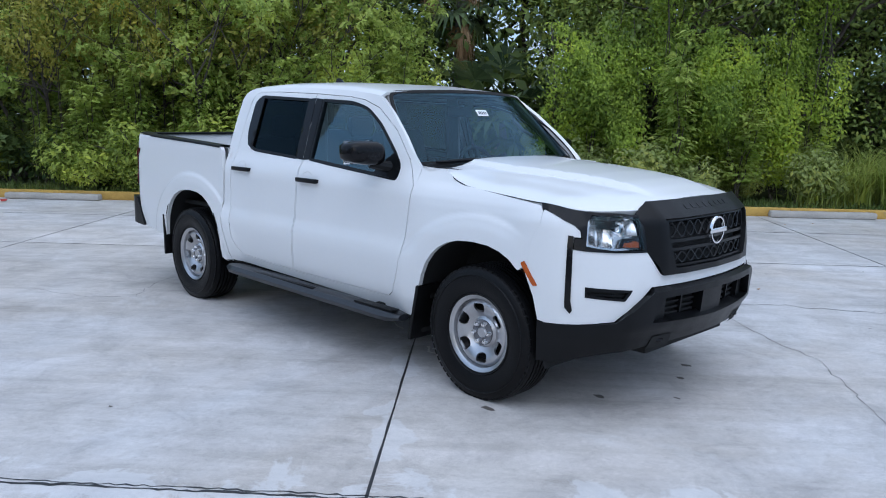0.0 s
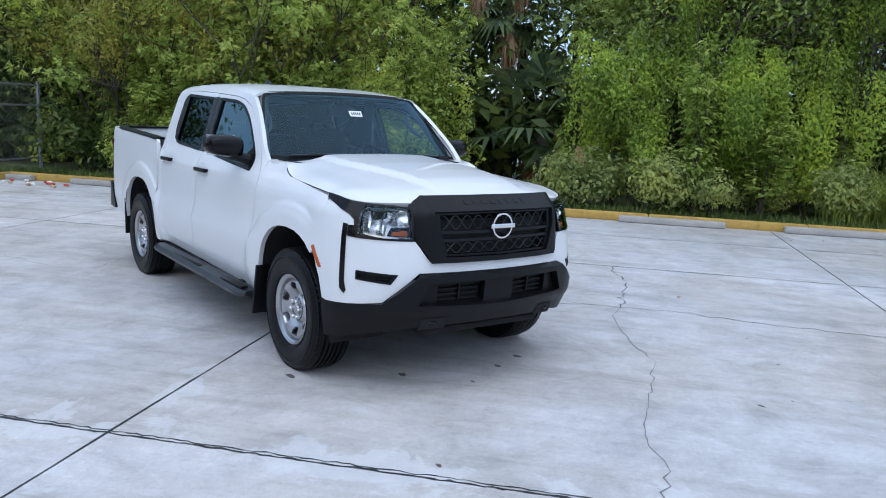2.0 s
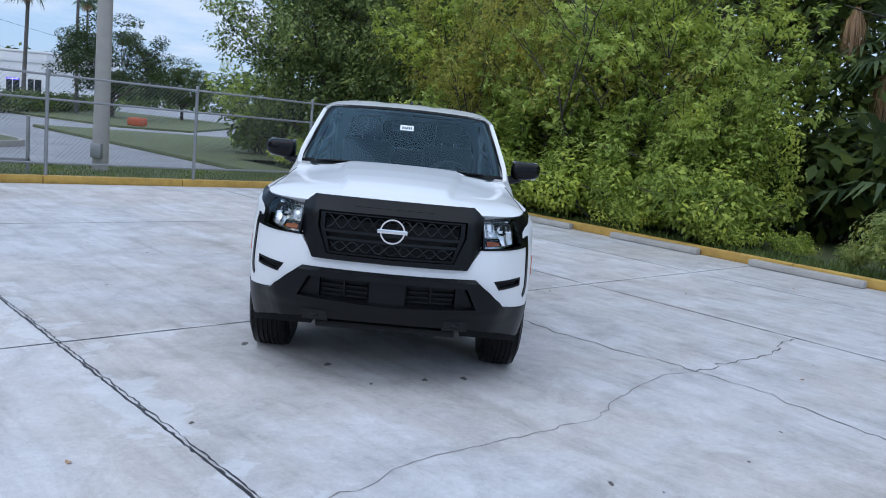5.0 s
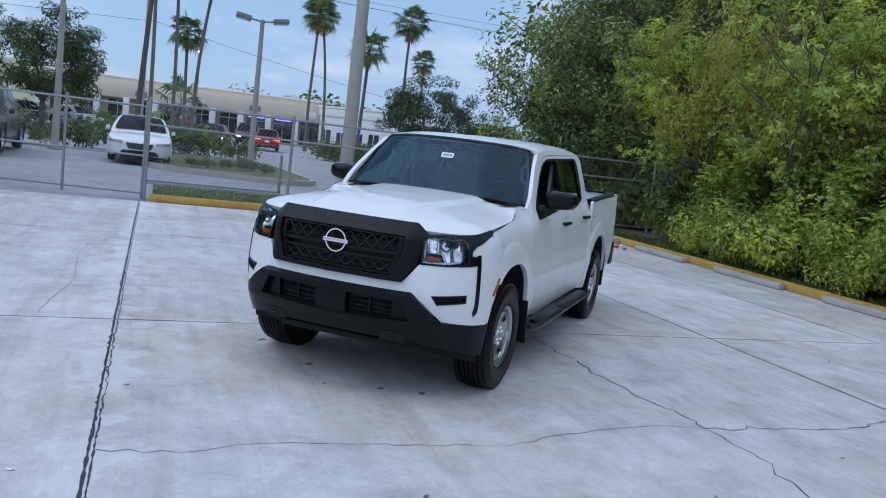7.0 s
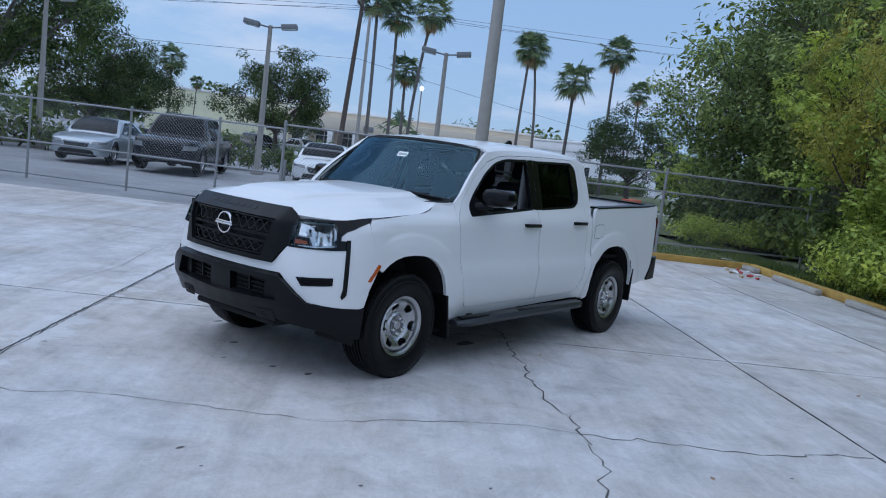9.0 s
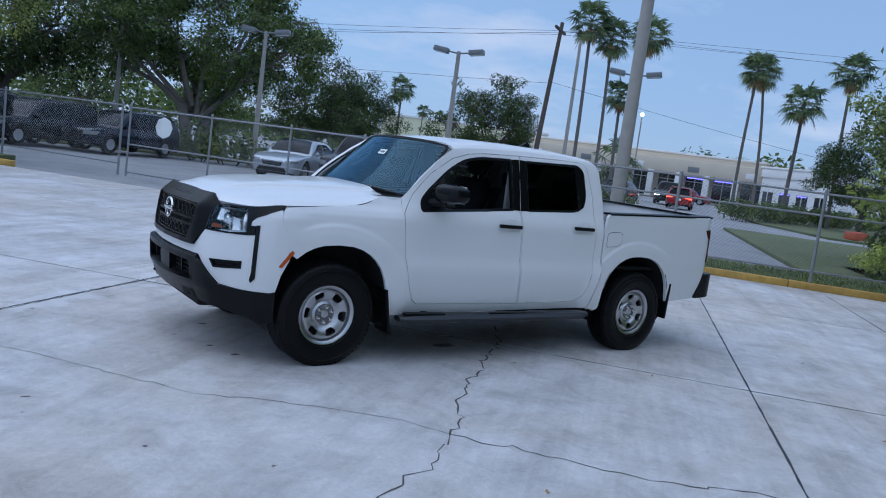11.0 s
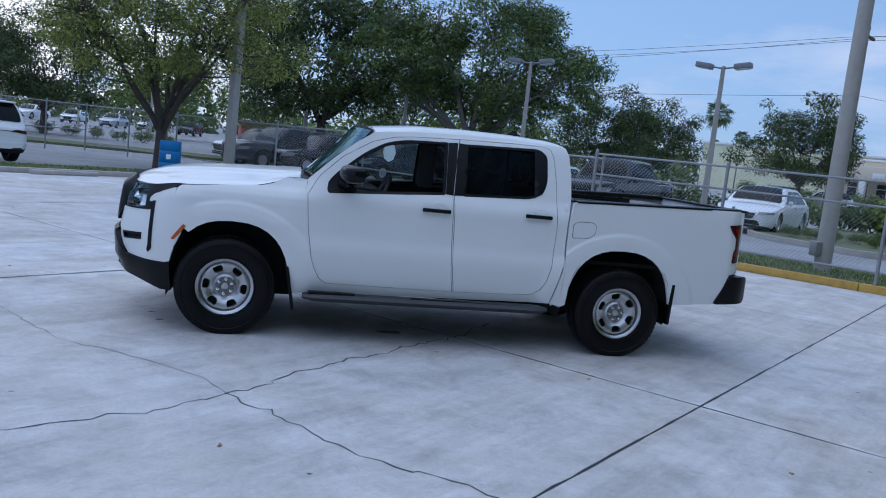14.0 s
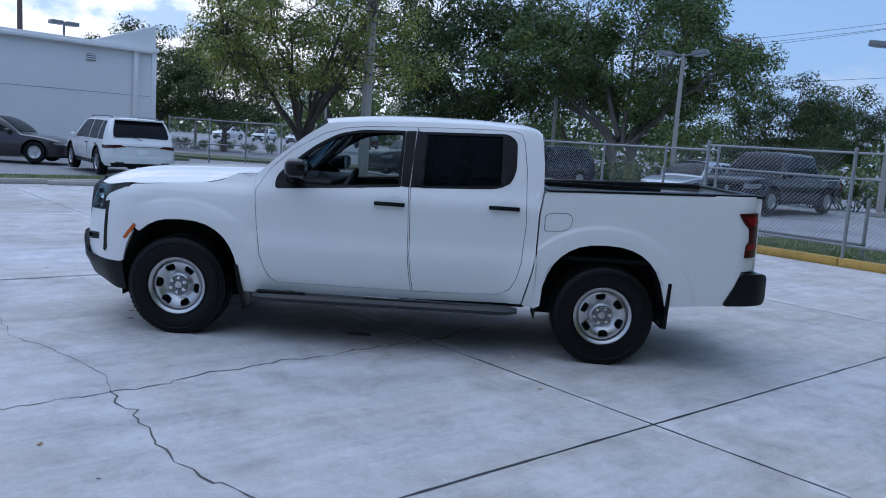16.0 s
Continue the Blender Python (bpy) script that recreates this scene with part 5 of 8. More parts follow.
# concrete slabs with open joints
pav = tagged(finish("lot_pavement", boxed(-8.85, 14.6, -14.15, 6.98, -0.045, -0.02, 0, LOT), SEALANT, smooth=False), "pale cracked concrete slabs with dark joints", "pavement", kind="structure")
US = [-8.85, -4.65, 0.16, 4.95, 9.75, 14.6]
ASKEW = 0.015
WS = [-14.15, -8.6, -2.93, 2.735, 5.15, 6.98]
for i in range(5):
    for j in range(5):
        g = 0.004
        bm = boxed(US[i] + g, US[i + 1] - g, WS[j] + g, WS[j + 1] - g, -0.04, 0.0, 0.004)
        for v in bm.verts:
            if abs(v.co.x) < 9:
                v.co.x -= ASKEW * v.co.y
        sl = part("slab", bm, CONCRETE, pav, smooth=False)
        sl.matrix_world = LOT


def ribbon(pts, width, z, rng, jag=0.02, cuts=14, m=Matrix()):
    """A thin jagged strip along a line."""
    fine = []
    for (xa, ya), (xb, yb) in zip(pts, pts[1:]):
        L = math.hypot(xb - xa, yb - ya)
        n = max(2, int(L * cuts))
        for k in range(n):
            f = k / n
            j = jag * min(1, 6 * f, 6 * (1 - f)) if jag else 0
            fine.append((xa + (xb - xa) * f + rng.uniform(-j, j), ya + (yb - ya) * f + rng.uniform(-j, j)))
    fine.append(pts[-1])
    bm = bmesh.new()
    rows = []
    for i, (x, y) in enumerate(fine):
        a, b = fine[max(0, i - 1)], fine[min(len(fine) - 1, i + 1)]
        d = Vector((b[0] - a[0], b[1] - a[1], 0)).normalized()
        n = Vector((-d.y, d.x, 0))
        wd = width * rng.uniform(0.25, 1.3) * 0.5
        rows.append((bm.verts.new(m @ (Vector((x, y, z)) + n * wd)), bm.verts.new(m @ (Vector((x, y, z)) - n * wd))))
    for a, b in zip(rows, rows[1:]):
        bm.faces.new((a[0], a[1], b[1], b[0]))
    return bm


rng = random.Random(5)
CRACKS = [
    [(-0.77, -0.09), (-0.3, 0.55), (0.06, 0.83), (0.53, 1.33), (0.75, 1.49), (1.05, 1.77), (1.14, 1.92), (1.30, 2.14), (1.46, 2.28), (1.75, 2.58), (2.28, 2.86), (2.82, 3.23), (3.3, 3.6)],
    [(1.46, 2.28), (1.13, 2.67), (0.84, 3.03), (0.75, 3.17), (0.58, 3.30), (0.32, 3.45), (0.10, 3.67)],
    [(1.46, 2.28), (1.62, 1.99), (1.96, 1.71), (2.26, 1.49), (2.66, 1.27), (3.14, 0.62), (3.45, 0.22), (3.80, -0.02), (4.0, -0.34)],
    [(-2.73, -1.76), (-2.12, -1.52), (-1.92, -1.23), (-2.24, -0.94), (-2.45, -0.62)],
    [(2.38, -2.55), (1.2, -3.4), (0.2, -4.4), (-0.9, -5.2)],
    [(-4.4, -3.3), (-5.3, -3.9), (-6.3, -4.8)],
]
for k, line in enumerate(CRACKS):
    part("crack", ribbon(line, (0.014, 0.012, 0.008)[k] if k < 3 else 0.007, 0.002, rng, 0.036 if k < 2 else 0.020, 15), CRACK if k < 2 else HAIRLINE, pav, smooth=False)
# doubled bead of sealant along one joint, thin beads along the others
for dw, wd in ((0.0, 0.017), (0.024, 0.010)):
    part("joint_sealant", ribbon([(-8.8, -2.93 + dw), (-3, -2.935 + dw), (3.0, -2.93 + dw), (12, -2.93 + dw)], wd, 0.002, rng, 0.009, 26, LOT), SEALANT, pav, smooth=False)
for u in US[1:-1]:
    part("joint_sealant", ribbon([(u - ASKEW * w, w) if abs(u) < 9 else (u, w) for w in (-14, -3, 6.9)], 0.013, 0.002, rng, 0.003, 6, LOT), SEALANT, pav, smooth=False)
for w in (-8.6, 2.735, 5.15):
    part("joint_sealant", ribbon([(-8.8, w), (0, w), (12, w)], 0.018, 0.002, rng, 0.003, 6, LOT), SEALANT, pav, smooth=False)


def blotch(x, y, rx, ry, rng):
    bm = bmesh.new()
    ph = rng.uniform(0, 6)
    vs = [bm.verts.new((x + rx * (1 + 0.25 * math.sin(3 * a + ph)) * math.cos(a), y + ry * (1 + 0.25 * math.sin(2 * a + ph)) * math.sin(a), 0.001)) for a in np.linspace(0, 2 * math.pi, 14, endpoint=False)]
    bm.faces.new(vs)
    return bm


for x, y, r in ((2.10, 0.53, 0.05), (3.51, 1.16, 0.035), (2.2, 0.28, 0.04), (2.36, -0.05, 0.03), (2.05, -0.35, 0.05), (1.75, -0.95, 0.06), (3.1, 2.0, 0.02), (2.6, 2.4, 0.02), (-1.2, -2.6, 0.03), (0.4, -2.4, 0.02), (3.2, -0.9, 0.03), (3.56, 1.4, 0.015), (1.0, 3.4, 0.02), (-2.2, 3.2, 0.02), (-3.4, 1.6, 0.025), (0.25, 0.50, 0.15)):
    part("oil_spot", blotch(x, y, r * 0.7, r * 0.42, rng), OIL, pav, smooth=False)

CHALK = material("dried_chalky_residue", (0.74, 0.72, 0.66), 0.8, vary=0.1, scale=20)
for line in ([(0.98, -0.41), (0.90, -0.47), (0.82, -0.49), (0.76, -0.43), (0.72, -0.39)], [(0.96, -0.36), (0.86, -0.36), (0.78, -0.42)], [(0.29, -0.24), (0.20, -0.22), (0.10, -0.16), (0.02, -0.16)], [(0.12, 0.14), (0.09, 0.21), (-0.01, 0.21), (-0.13, 0.30)]):
    part("chalk_mark", ribbon(line, 0.022, 0.0025, rng, 0.012, 24), CHALK, pav, smooth=False)

# ---- kerbs and wheel stops ----
def kerb_run(name, label, axis, fixed, spans, mat, height=0.13, depth=0.16, group="kerbs"):
    for k, (a, b) in enumerate(spans):
        if axis == 'u':
            bm = boxed(a + 0.004, b - 0.004, fixed, fixed + depth, -0.04, height, 0.022, LOT)
        else:
            bm = boxed(fixed - depth, fixed, a + 0.004, b - 0.004, -0.04, height, 0.022, LOT)
        kb = finish(name, bm, mat)
        tagged(kb, label, "kerb", group, "structure")


kerb_run("kerb", "worn yellow painted concrete kerb", 'u', 7.0, [(-9.0 + 2.4 * i, -6.6 + 2.4 * i) for i in range(10)], YELLOW)
kerb_run("kerb", "worn yellow painted concrete kerb", 'w', -8.88, [(-2.75 + 2.45 * i, -0.3 + 2.45 * i) for i in range(4)], YELLOW)
kerb_run("kerb", "plain grey concrete kerb", 'u', -14.35, [(-6.6 + 3 * i, -3.6 + 3 * i) for i in range(7)], KERB_STONE, 0.12)
kerb_run("kerb", "worn yellow painted concrete kerb", 'w', -8.75, [(-14.4, -12.5)], YELLOW)
stop = finish("wheel_stop", boxed(-0.82, 0.82, -0.075, 0.075, 0, 0.105, 0.03), KERB_STONE)
tagged(stop, "pale concrete wheel stop at the yellow kerb", "wheel stop", "wheel stops along the kerbs")
stop.matrix_world = LOT @ pose(0.85, 6.86, 0)
for i in range(-4, 5):
    if i:
        copy_thing(stop, LOT @ pose(0.85 + 2.5 * i, 6.86 + 0.02 * (i % 3), 0, 0, 0, 0.8 * (i % 3 - 1)))
for i in range(5):
    copy_thing(stop, LOT @ pose(-4.0 + 2.7 * i, -14.0, 0, 0, 0, 1))

# ---- planting strips ----
def strip(name, u0, u1, w0, w1, z, label):
    ob = finish(name, boxed(u0, u1, w0, w1, -0.05, z, 0.02, LOT), SOIL, smooth=False)
    return tagged(ob, label, "ground", kind="structure")


strip("verge_ground", -11.6, -9.03, -2.7, 7.0, 0.085, "mown grass verge behind the yellow kerb")
strip("verge_ground", -16, 16, 7.15, 20.0, 0.06, "leaf-covered soil under the hedge trees")
strip("verge_ground", -11.0, 14, -16.3, -14.36, 0.07, "narrow grass strip behind the kerb")
strip("verge_ground", -30, -11.6, 5.6, 20.0, 0.06, "rough grass below the hedge trees")


def blades(name, n, area, h, mat, rng, spread=0.5, width=0.006, z=0.08):
    """Many grass blades, each a bent strip of two pieces."""
    u0, u1, w0, w1 = area
    base = np.stack([rng.uniform(u0, u1, n), rng.uniform(w0, w1, n), np.full(n, z)], 1)
    ang = rng.uniform(0, 2 * np.pi, n)
    hh = h * rng.uniform(0.5, 1.2, n)
    lean = spread * rng.uniform(0.1, 1.0, n)
    d = np.stack([np.cos(ang), np.sin(ang), np.zeros(n)], 1)
    s = np.stack([-np.sin(ang), np.cos(ang), np.zeros(n)], 1) * (width * rng.uniform(0.7, 1.3, n))[:, None]
    up = np.array([0, 0, 1.0])
    m1 = base + d * (lean * hh * 0.3)[:, None] + up * (hh * 0.6)[:, None]
    m2 = base + d * (lean * hh)[:, None] + up * (hh * (1 - 0.35 * lean))[:, None]
    v = np.stack([base - s, base + s, m1 + s * 0.8, m1 - s * 0.8, m2], 1).reshape(-1, 3)
    i = np.arange(n)[:, None] * 5
    quads = (i + np.array([[0, 1, 2, 3]])).tolist()
    tris = (i + np.array([[3, 2, 4]])).tolist()
    me = bpy.data.meshes.new(name)
    me.from_pydata(v.tolist(), [], quads + tris)
    return place(name, me, mat, smooth=False)


def leaf_material(name, dark, light, trans=0.3):
    m = bpy.data.materials.new(name)
    m.use_nodes = True
    nt = m.node_tree
    b = nt.nodes["Principled BSDF"]
    out = [n for n in nt.nodes if n.type == 'OUTPUT_MATERIAL'][0]
    geo, ramp = nt.nodes.new("ShaderNodeNewGeometry"), nt.nodes.new("ShaderNodeValToRGB")
    ramp.color_ramp.elements[0].color, ramp.color_ramp.elements[1].color = (*dark, 1), (*light, 1)
    co, nz, ad = nt.nodes.new("ShaderNodeTexCoord"), nt.nodes.new("ShaderNodeTexNoise"), nt.nodes.new("ShaderNodeMath")
    nz.inputs["Scale"].default_value = 0.9
    nt.links.new(co.outputs["Object"], nz.inputs["Vector"])
    mx = nt.nodes.new("ShaderNodeMix")
    mx.inputs[0].default_value = 0.55
    # clumps of young and old leaves, leaf by leaf, and plant by plant
    clump, info = nt.nodes.new("ShaderNodeMapRange"), nt.nodes.new("ShaderNodeObjectInfo")
    for k, v in zip(range(1, 5), (0.38, 0.64, 0.0, 1.0)):
        clump.inputs[k].default_value = v
    nt.links.new(nz.outputs["Fac"], clump.inputs[0])
    nt.links.new(clump.outputs[0], mx.inputs[2])
    nt.links.new(geo.outputs["Random Per Island"], mx.inputs[3])
    ad.operation = 'MULTIPLY_ADD'
    nt.links.new(info.outputs["Random"], ad.inputs[0])
    ad.inputs[1].default_value = 0.22
    nt.links.new(mx.outputs[0], ad.inputs[2])
    nt.links.new(ad.outputs[0], ramp.inputs[0])
    ramp.color_ramp.elements[0].position, ramp.color_ramp.elements[1].position = 0.22, 0.82
    young = ramp.color_ramp.elements.new(1.0)
    young.color = (min(0.62, light[0] * 1.22), min(0.66, light[1] * 1.08), light[2] * 0.8, 1)
    nt.links.new(ramp.outputs[0], b.inputs["Base Color"])
    b.inputs["Roughness"].default_value = 0.5
    b.inputs["Specular IOR Level"].default_value = 0.25
    tl, ms = nt.nodes.new("ShaderNodeBsdfTranslucent"), nt.nodes.new("ShaderNodeMixShader")
    ms.inputs[0].default_value = trans
    nt.links.new(ramp.outputs[0], tl.inputs[0])
    nt.links.new(b.outputs[0], ms.inputs[1])
    nt.links.new(tl.outputs[0], ms.inputs[2])
    nt.links.new(ms.outputs[0], out.inputs[0])
    return m


LEAF_MID = leaf_material("green_leaves", (0.165, 0.23, 0.042), (0.55, 0.63, 0.12), 0.44)
LEAF_DARK = leaf_material("dark_oak_leaves", (0.040, 0.070, 0.022), (0.165, 0.22, 0.064), 0.37)
LEAF_BRIGHT = leaf_material("bright_vine_leaves", (0.13, 0.20, 0.025), (0.43, 0.55, 0.07), 0.42)
LEAF_YELLOW = leaf_material("yellowing_leaves", (0.20, 0.21, 0.035), (0.46, 0.43, 0.08), 0.45)
LEAF_GREY = leaf_material("greyish_shrub_leaves", (0.21, 0.26, 0.08), (0.45, 0.51, 0.17), 0.5)
GRASS = leaf_material("grass_blades", (0.07, 0.11, 0.03), (0.17, 0.22, 0.06))
REED = leaf_material("tall_grass_blades", (0.26, 0.33, 0.07), (0.54, 0.60, 0.17), 0.6)
PALMLEAF = leaf_material("palm_fan_leaves", (0.055, 0.09, 0.045), (0.20, 0.26, 0.12), 0.30)
DEADLEAF = leaf_material("dead_palm_fronds", (0.30, 0.17, 0.09), (0.60, 0.40, 0.23), 0.2)
PALMBARK = material("grey_palm_trunk", (0.16, 0.145, 0.13), 0.9, vary=0.25, scale=4, fine=30, bump=0.005)
BARK = material("grey_bark", (0.075, 0.062, 0.05), 0.95, vary=0.3, scale=5, fine=40, bump=0.006)

nrng = np.random.default_rng(11)
tagged(blades("verge_grass", 9000, (-11.6, -9.06, -2.7, 6.9), 0.07, GRASS, nrng, 0.7, 0.006, 0.085), "short green verge grass", "grass", kind="stuff").matrix_world = LOT
tagged(blades("strip_grass", 6000, (-9.3, 8, -16.1, -14.4), 0.06, GRASS, nrng, 0.7, 0.006, 0.07), "short green verge grass", "grass", kind="stuff").matrix_world = LOT
tagged(blades("weeds", 9000, (-14, 12, 7.16, 8.1), 0.16, GRASS, nrng, 0.8, 0.008, 0.06), "low weeds along the kerb", "weeds", kind="stuff").matrix_world = LOT


# ---- chain-link fence ----
def simple_chain(name, length, height, pitch=0.075, r=0.0021):
    """Diamond mesh: two families of slanting rods."""
    verts, faces = [], []
    for sgn in (1, -1):
        x = -height
        while x < length + height:
            a, b = (x, 0.0), (x + height, height)
            if sgn < 0:
                a, b = (length - a[0], 0.0), (length - b[0], height)
            pts = []
            for t0 in np.linspace(0, 1, 7):
                pts.append((a[0] + (b[0] - a[0]) * t0, a[1] + (b[1] - a[1]) * t0))
            pts = [p for p in pts if 0 <= p[0] <= length]
            x += pitch
            if len(pts) < 2:
                continue
            base = len(verts)
            for p in (pts[0], pts[-1]):
                yy = 0.003 * sgn
                verts += [(p[0], yy + r, p[1]), (p[0] - r, yy - r * 0.6, p[1] + r * 0.5), (p[0] + r, yy - r * 0.6, p[1] - r * 0.5)]
            faces += [(base, base + 1, base + 4, base + 3), (base + 1, base + 2, base + 5, base + 4), (base + 2, base, base + 3, base + 5)]
    me = bpy.data.meshes.new(name)
    me.from_pydata(verts, [], faces)
    return me


CHAIN = {}


def fence_panel(a, b, first=True, last=False, height=1.80, rails=(0.34, 1.40, 1.80), label="galvanised chain-link fence with steel posts and rails", z0=0.0, posts=0.03):
    """One bay between two points of the plan."""
    a, b = Vector((*a, 0)), Vector((*b, 0))
    d = b - a
    L = d.length
    m = Matrix.Translation(a + Vector((0, 0, z0))) @ pose(0, 0, 0, 0, 0, math.degrees(math.atan2(d.y, d.x)))
    f = thing("chain_link_fence", label, "fence", m, "fence bays round the lot")
    ends = ([0.0] if first else []) + ([L] if last else [])
    for x in ends:
        bm = tube([(x, 0, 0), (x, 0, height + 0.05)], posts, 10)
        add_lathe(bm, [(posts * 1.15, height + 0.04), (posts * 1.0, height + 0.075), (0.004, height + 0.09)], 10, 'z', False, Matrix.Translation((x, 0, 0)))
        part("post", bm, GALV, f)
        for z in rails:
            part("rail_clamp", tube([(x, 0, z - 0.03), (x, 0, z + 0.03)], posts * 1.25, 10), GALV, f)
    for z in rails:
        part("rail", tube([(0, 0, z), (L, 0, z)], 0.019, 8), GALV, f)
    key = (round(L, 1), height)
    if key not in CHAIN:
        CHAIN[key] = simple_chain("chain_link", L, height + 0.02)
    ob = place("chain_link", CHAIN[key], GALV, f, smooth=False)
    ob.matrix_local = pose(0, -0.035, 0.04)
    # wire tips above the top rail
    return f


def fence_run(pts, **kw):
    for i, (a, b) in enumerate(zip(pts, pts[1:])):
        fence_panel(a, b, True, i == len(pts) - 2, **kw)


def L2(u, w):
    p = lot(u, w)
    return (p.x, p.y)


fence_run([L2(-8.93, -2.85), L2(-8.93, -0.25), L2(-8.93, 2.38), L2(-8.98, 4.98), L2(-9.25, 8.25)])
fence_run([L2(-9.25, 8.25), L2(-10.6, 9.9), L2(-12.2, 11.6)])
# sliding gate leaf and the fence beyond it
fence_run([L2(-9.35, -2.9), L2(-9.70, -4.3), L2(-10.15, -6.25), L2(-10.55, -8.5), L2(-10.8, -10.9)], rails=(0.10, 0.80, 1.72), height=1.72, label="sliding chain-link gate on rollers, shut", posts=0.026)
fence_run([L2(-10.75, -11.1), L2(-11.1, -14.9), L2(-11.3, -17.6), L2(-11.2, -20.3), L2(-11.0, -23.0), L2(-10.8, -25.7)], height=1.75, rails=(0.30, 1.75))
fence_run([L2(-10.8, -25.7), L2(-9.0, -25.2), L2(-7.2, -24.7)], height=1.75, rails=(0.80, 1.75))
fence_run([L2(-9.75, -2.9), L2(-9.75, -0.3)], height=1.0, rails=(0.30, 0.32), label="low gate track fence with a roller")


# ---- trees and hedge ----
def leaf_sheet(name, centres, mat, size, rng, out=None, droop=0.0, slim=0.46, axis=None):
    """One small folded leaf at each centre: its face turned outwards and up, its tip along the axis."""
    n = len(centres)
    face = rng.normal(size=(n, 3)) * 0.42 + np.array([0, 0, 0.55])
    if out is not None:
        face = face + out
    face /= np.linalg.norm(face, axis=1)[:, None] + 1e-9
    a = rng.normal(size=(n, 3)) * 0.7 if axis is None else axis + rng.normal(size=(n, 3)) * 0.2
    if axis is None and out is not None:
        a = a + out * 0.5
    a[:, 2] -= droop
    a -= face * np.sum(a * face, axis=1)[:, None]
    a /= np.linalg.norm(a, axis=1)[:, None] + 1e-9
    b = np.cross(face, a)
    L = (size * rng.uniform(0.6, 1.35, n))[:, None]
    v = np.stack([centres, centres + a * L * 0.45 + b * L * slim * 0.5 + face * L * 0.07, centres + a * L - face * L * 0.06, centres + a * L * 0.45 - b * L * slim * 0.5 + face * L * 0.07], 1).reshape(-1, 3)
    me = bpy.data.meshes.new(name)
    me.vertices.add(4 * n)
    me.vertices.foreach_set("co", v.ravel())
    me.loops.add(4 * n)
    me.loops.foreach_set("vertex_index", np.arange(4 * n))
    me.polygons.add(n)
    me.polygons.foreach_set("loop_start", np.arange(n) * 4)
    me.update(calc_edges=True)
    me.materials.append(mat)
    return me


def clumps(centres, radius, per, rng, flat=0.75):
    """Points scattered in clumps, denser towards their skins, and the ways out of them."""
    pts, outs = [], []
    for c, r in zip(centres, radius):
        k = int(per * (r ** 2))
        d = rng.normal(size=(k, 3))
        d /= np.linalg.norm(d, axis=1)[:, None]
        rr = r * rng.uniform(0.25, 1, (k, 1)) ** 0.45
        pts.append(np.asarray(c) + d * rr * np.array([1, 1, flat]))
        outs.append(d)
    return np.concatenate(pts), np.concatenate(outs)


def sprays(centres, radius, per, rng, flat=0.75, each=9, reach=0.16):
    """Leaves in sprays: each twig end carries a rosette of leaves that fan out round it. Gives places, faces and axes."""
    tips, outs = clumps(centres, radius, per / each, rng, flat)
    n = len(tips)
    twig = outs * 0.8 + np.array([0, 0, 0.35]) + rng.normal(size=(n, 3)) * 0.35
    twig /= np.linalg.norm(twig, axis=1)[:, None]
    side = np.cross(twig, rng.normal(size=(n, 3)))
    side /= np.linalg.norm(side, axis=1)[:, None] + 1e-9
    other = np.cross(twig, side)
    pts, faces, axes = [], [], []
    for k in range(each):
        a, f = 2.4 * k, k / (each - 1)
        ring = side * math.cos(a) + other * math.sin(a)
        pts.append(tips + twig * (reach * (f - 0.6)) + rng.normal(size=(n, 3)) * 0.012)
        axes.append(ring * (1.05 - 0.55 * f) + twig * (0.25 + 0.75 * f))
        faces.append(twig * 0.9 + outs * 0.35 - ring * 0.25)
    order = np.arange(n * each).reshape(each, n).T.ravel()
    return np.concatenate(pts)[order], np.concatenate(faces)[order], np.concatenate(axes)[order]


def limb_tree(rng, height, spread, trunk_r, stems=1, levels=3, lean=0.25, n_limb=6, bole=0.42):
    """Wood as tapered tubes, and the places where its twigs end."""
    bm, tips = bmesh.new(), []

    def grow(p, d, length, r, level):
        pts, q, dd = [p], p, d.copy()
        for _ in range(4):
            dd = (dd + Vector(rng.normal(size=3)) * 0.16 + Vector((0, 0, 0.06))).normalized()
            q = q + dd * length / 4
            pts.append(q)
        add_tube(bm, pts, [r, r * 0.86, r * 0.72, r * 0.58, r * 0.42], 6 if level < 1 else 4, False)
        if level >= levels:
            tips.append(q)
            tips.append(pts[2])
            return
        for k in range(3 if level else n_limb):
            f = rng.uniform(0.45, 1.0) if level else rng.uniform(0.5, 1.0)
            i = min(3, int(f * 4))
            s = pts[i].lerp(pts[i + 1], f * 4 - i if f < 1 else 1)
            side_way = Vector((rng.normal(), rng.normal(), rng.uniform(-0.1, 0.7))).normalized()
            nd = (dd * 0.55 + side_way * (0.95 if level else spread)).normalized()
            grow(s, nd, length * rng.uniform(0.55, 0.8), r * 0.5, level + 1)
        tips.append(q)

    for s in range(stems):
        a = rng.uniform(0, 6.28)
        d = Vector((math.cos(a) * lean, math.sin(a) * lean, 1)).normalized()
        grow(Vector((0.25 * math.cos(a) * (stems > 1), 0.25 * math.sin(a) * (stems > 1), -0.1)), d, height * bole, trunk_r, 0)
    return bm, tips


TREES = {}


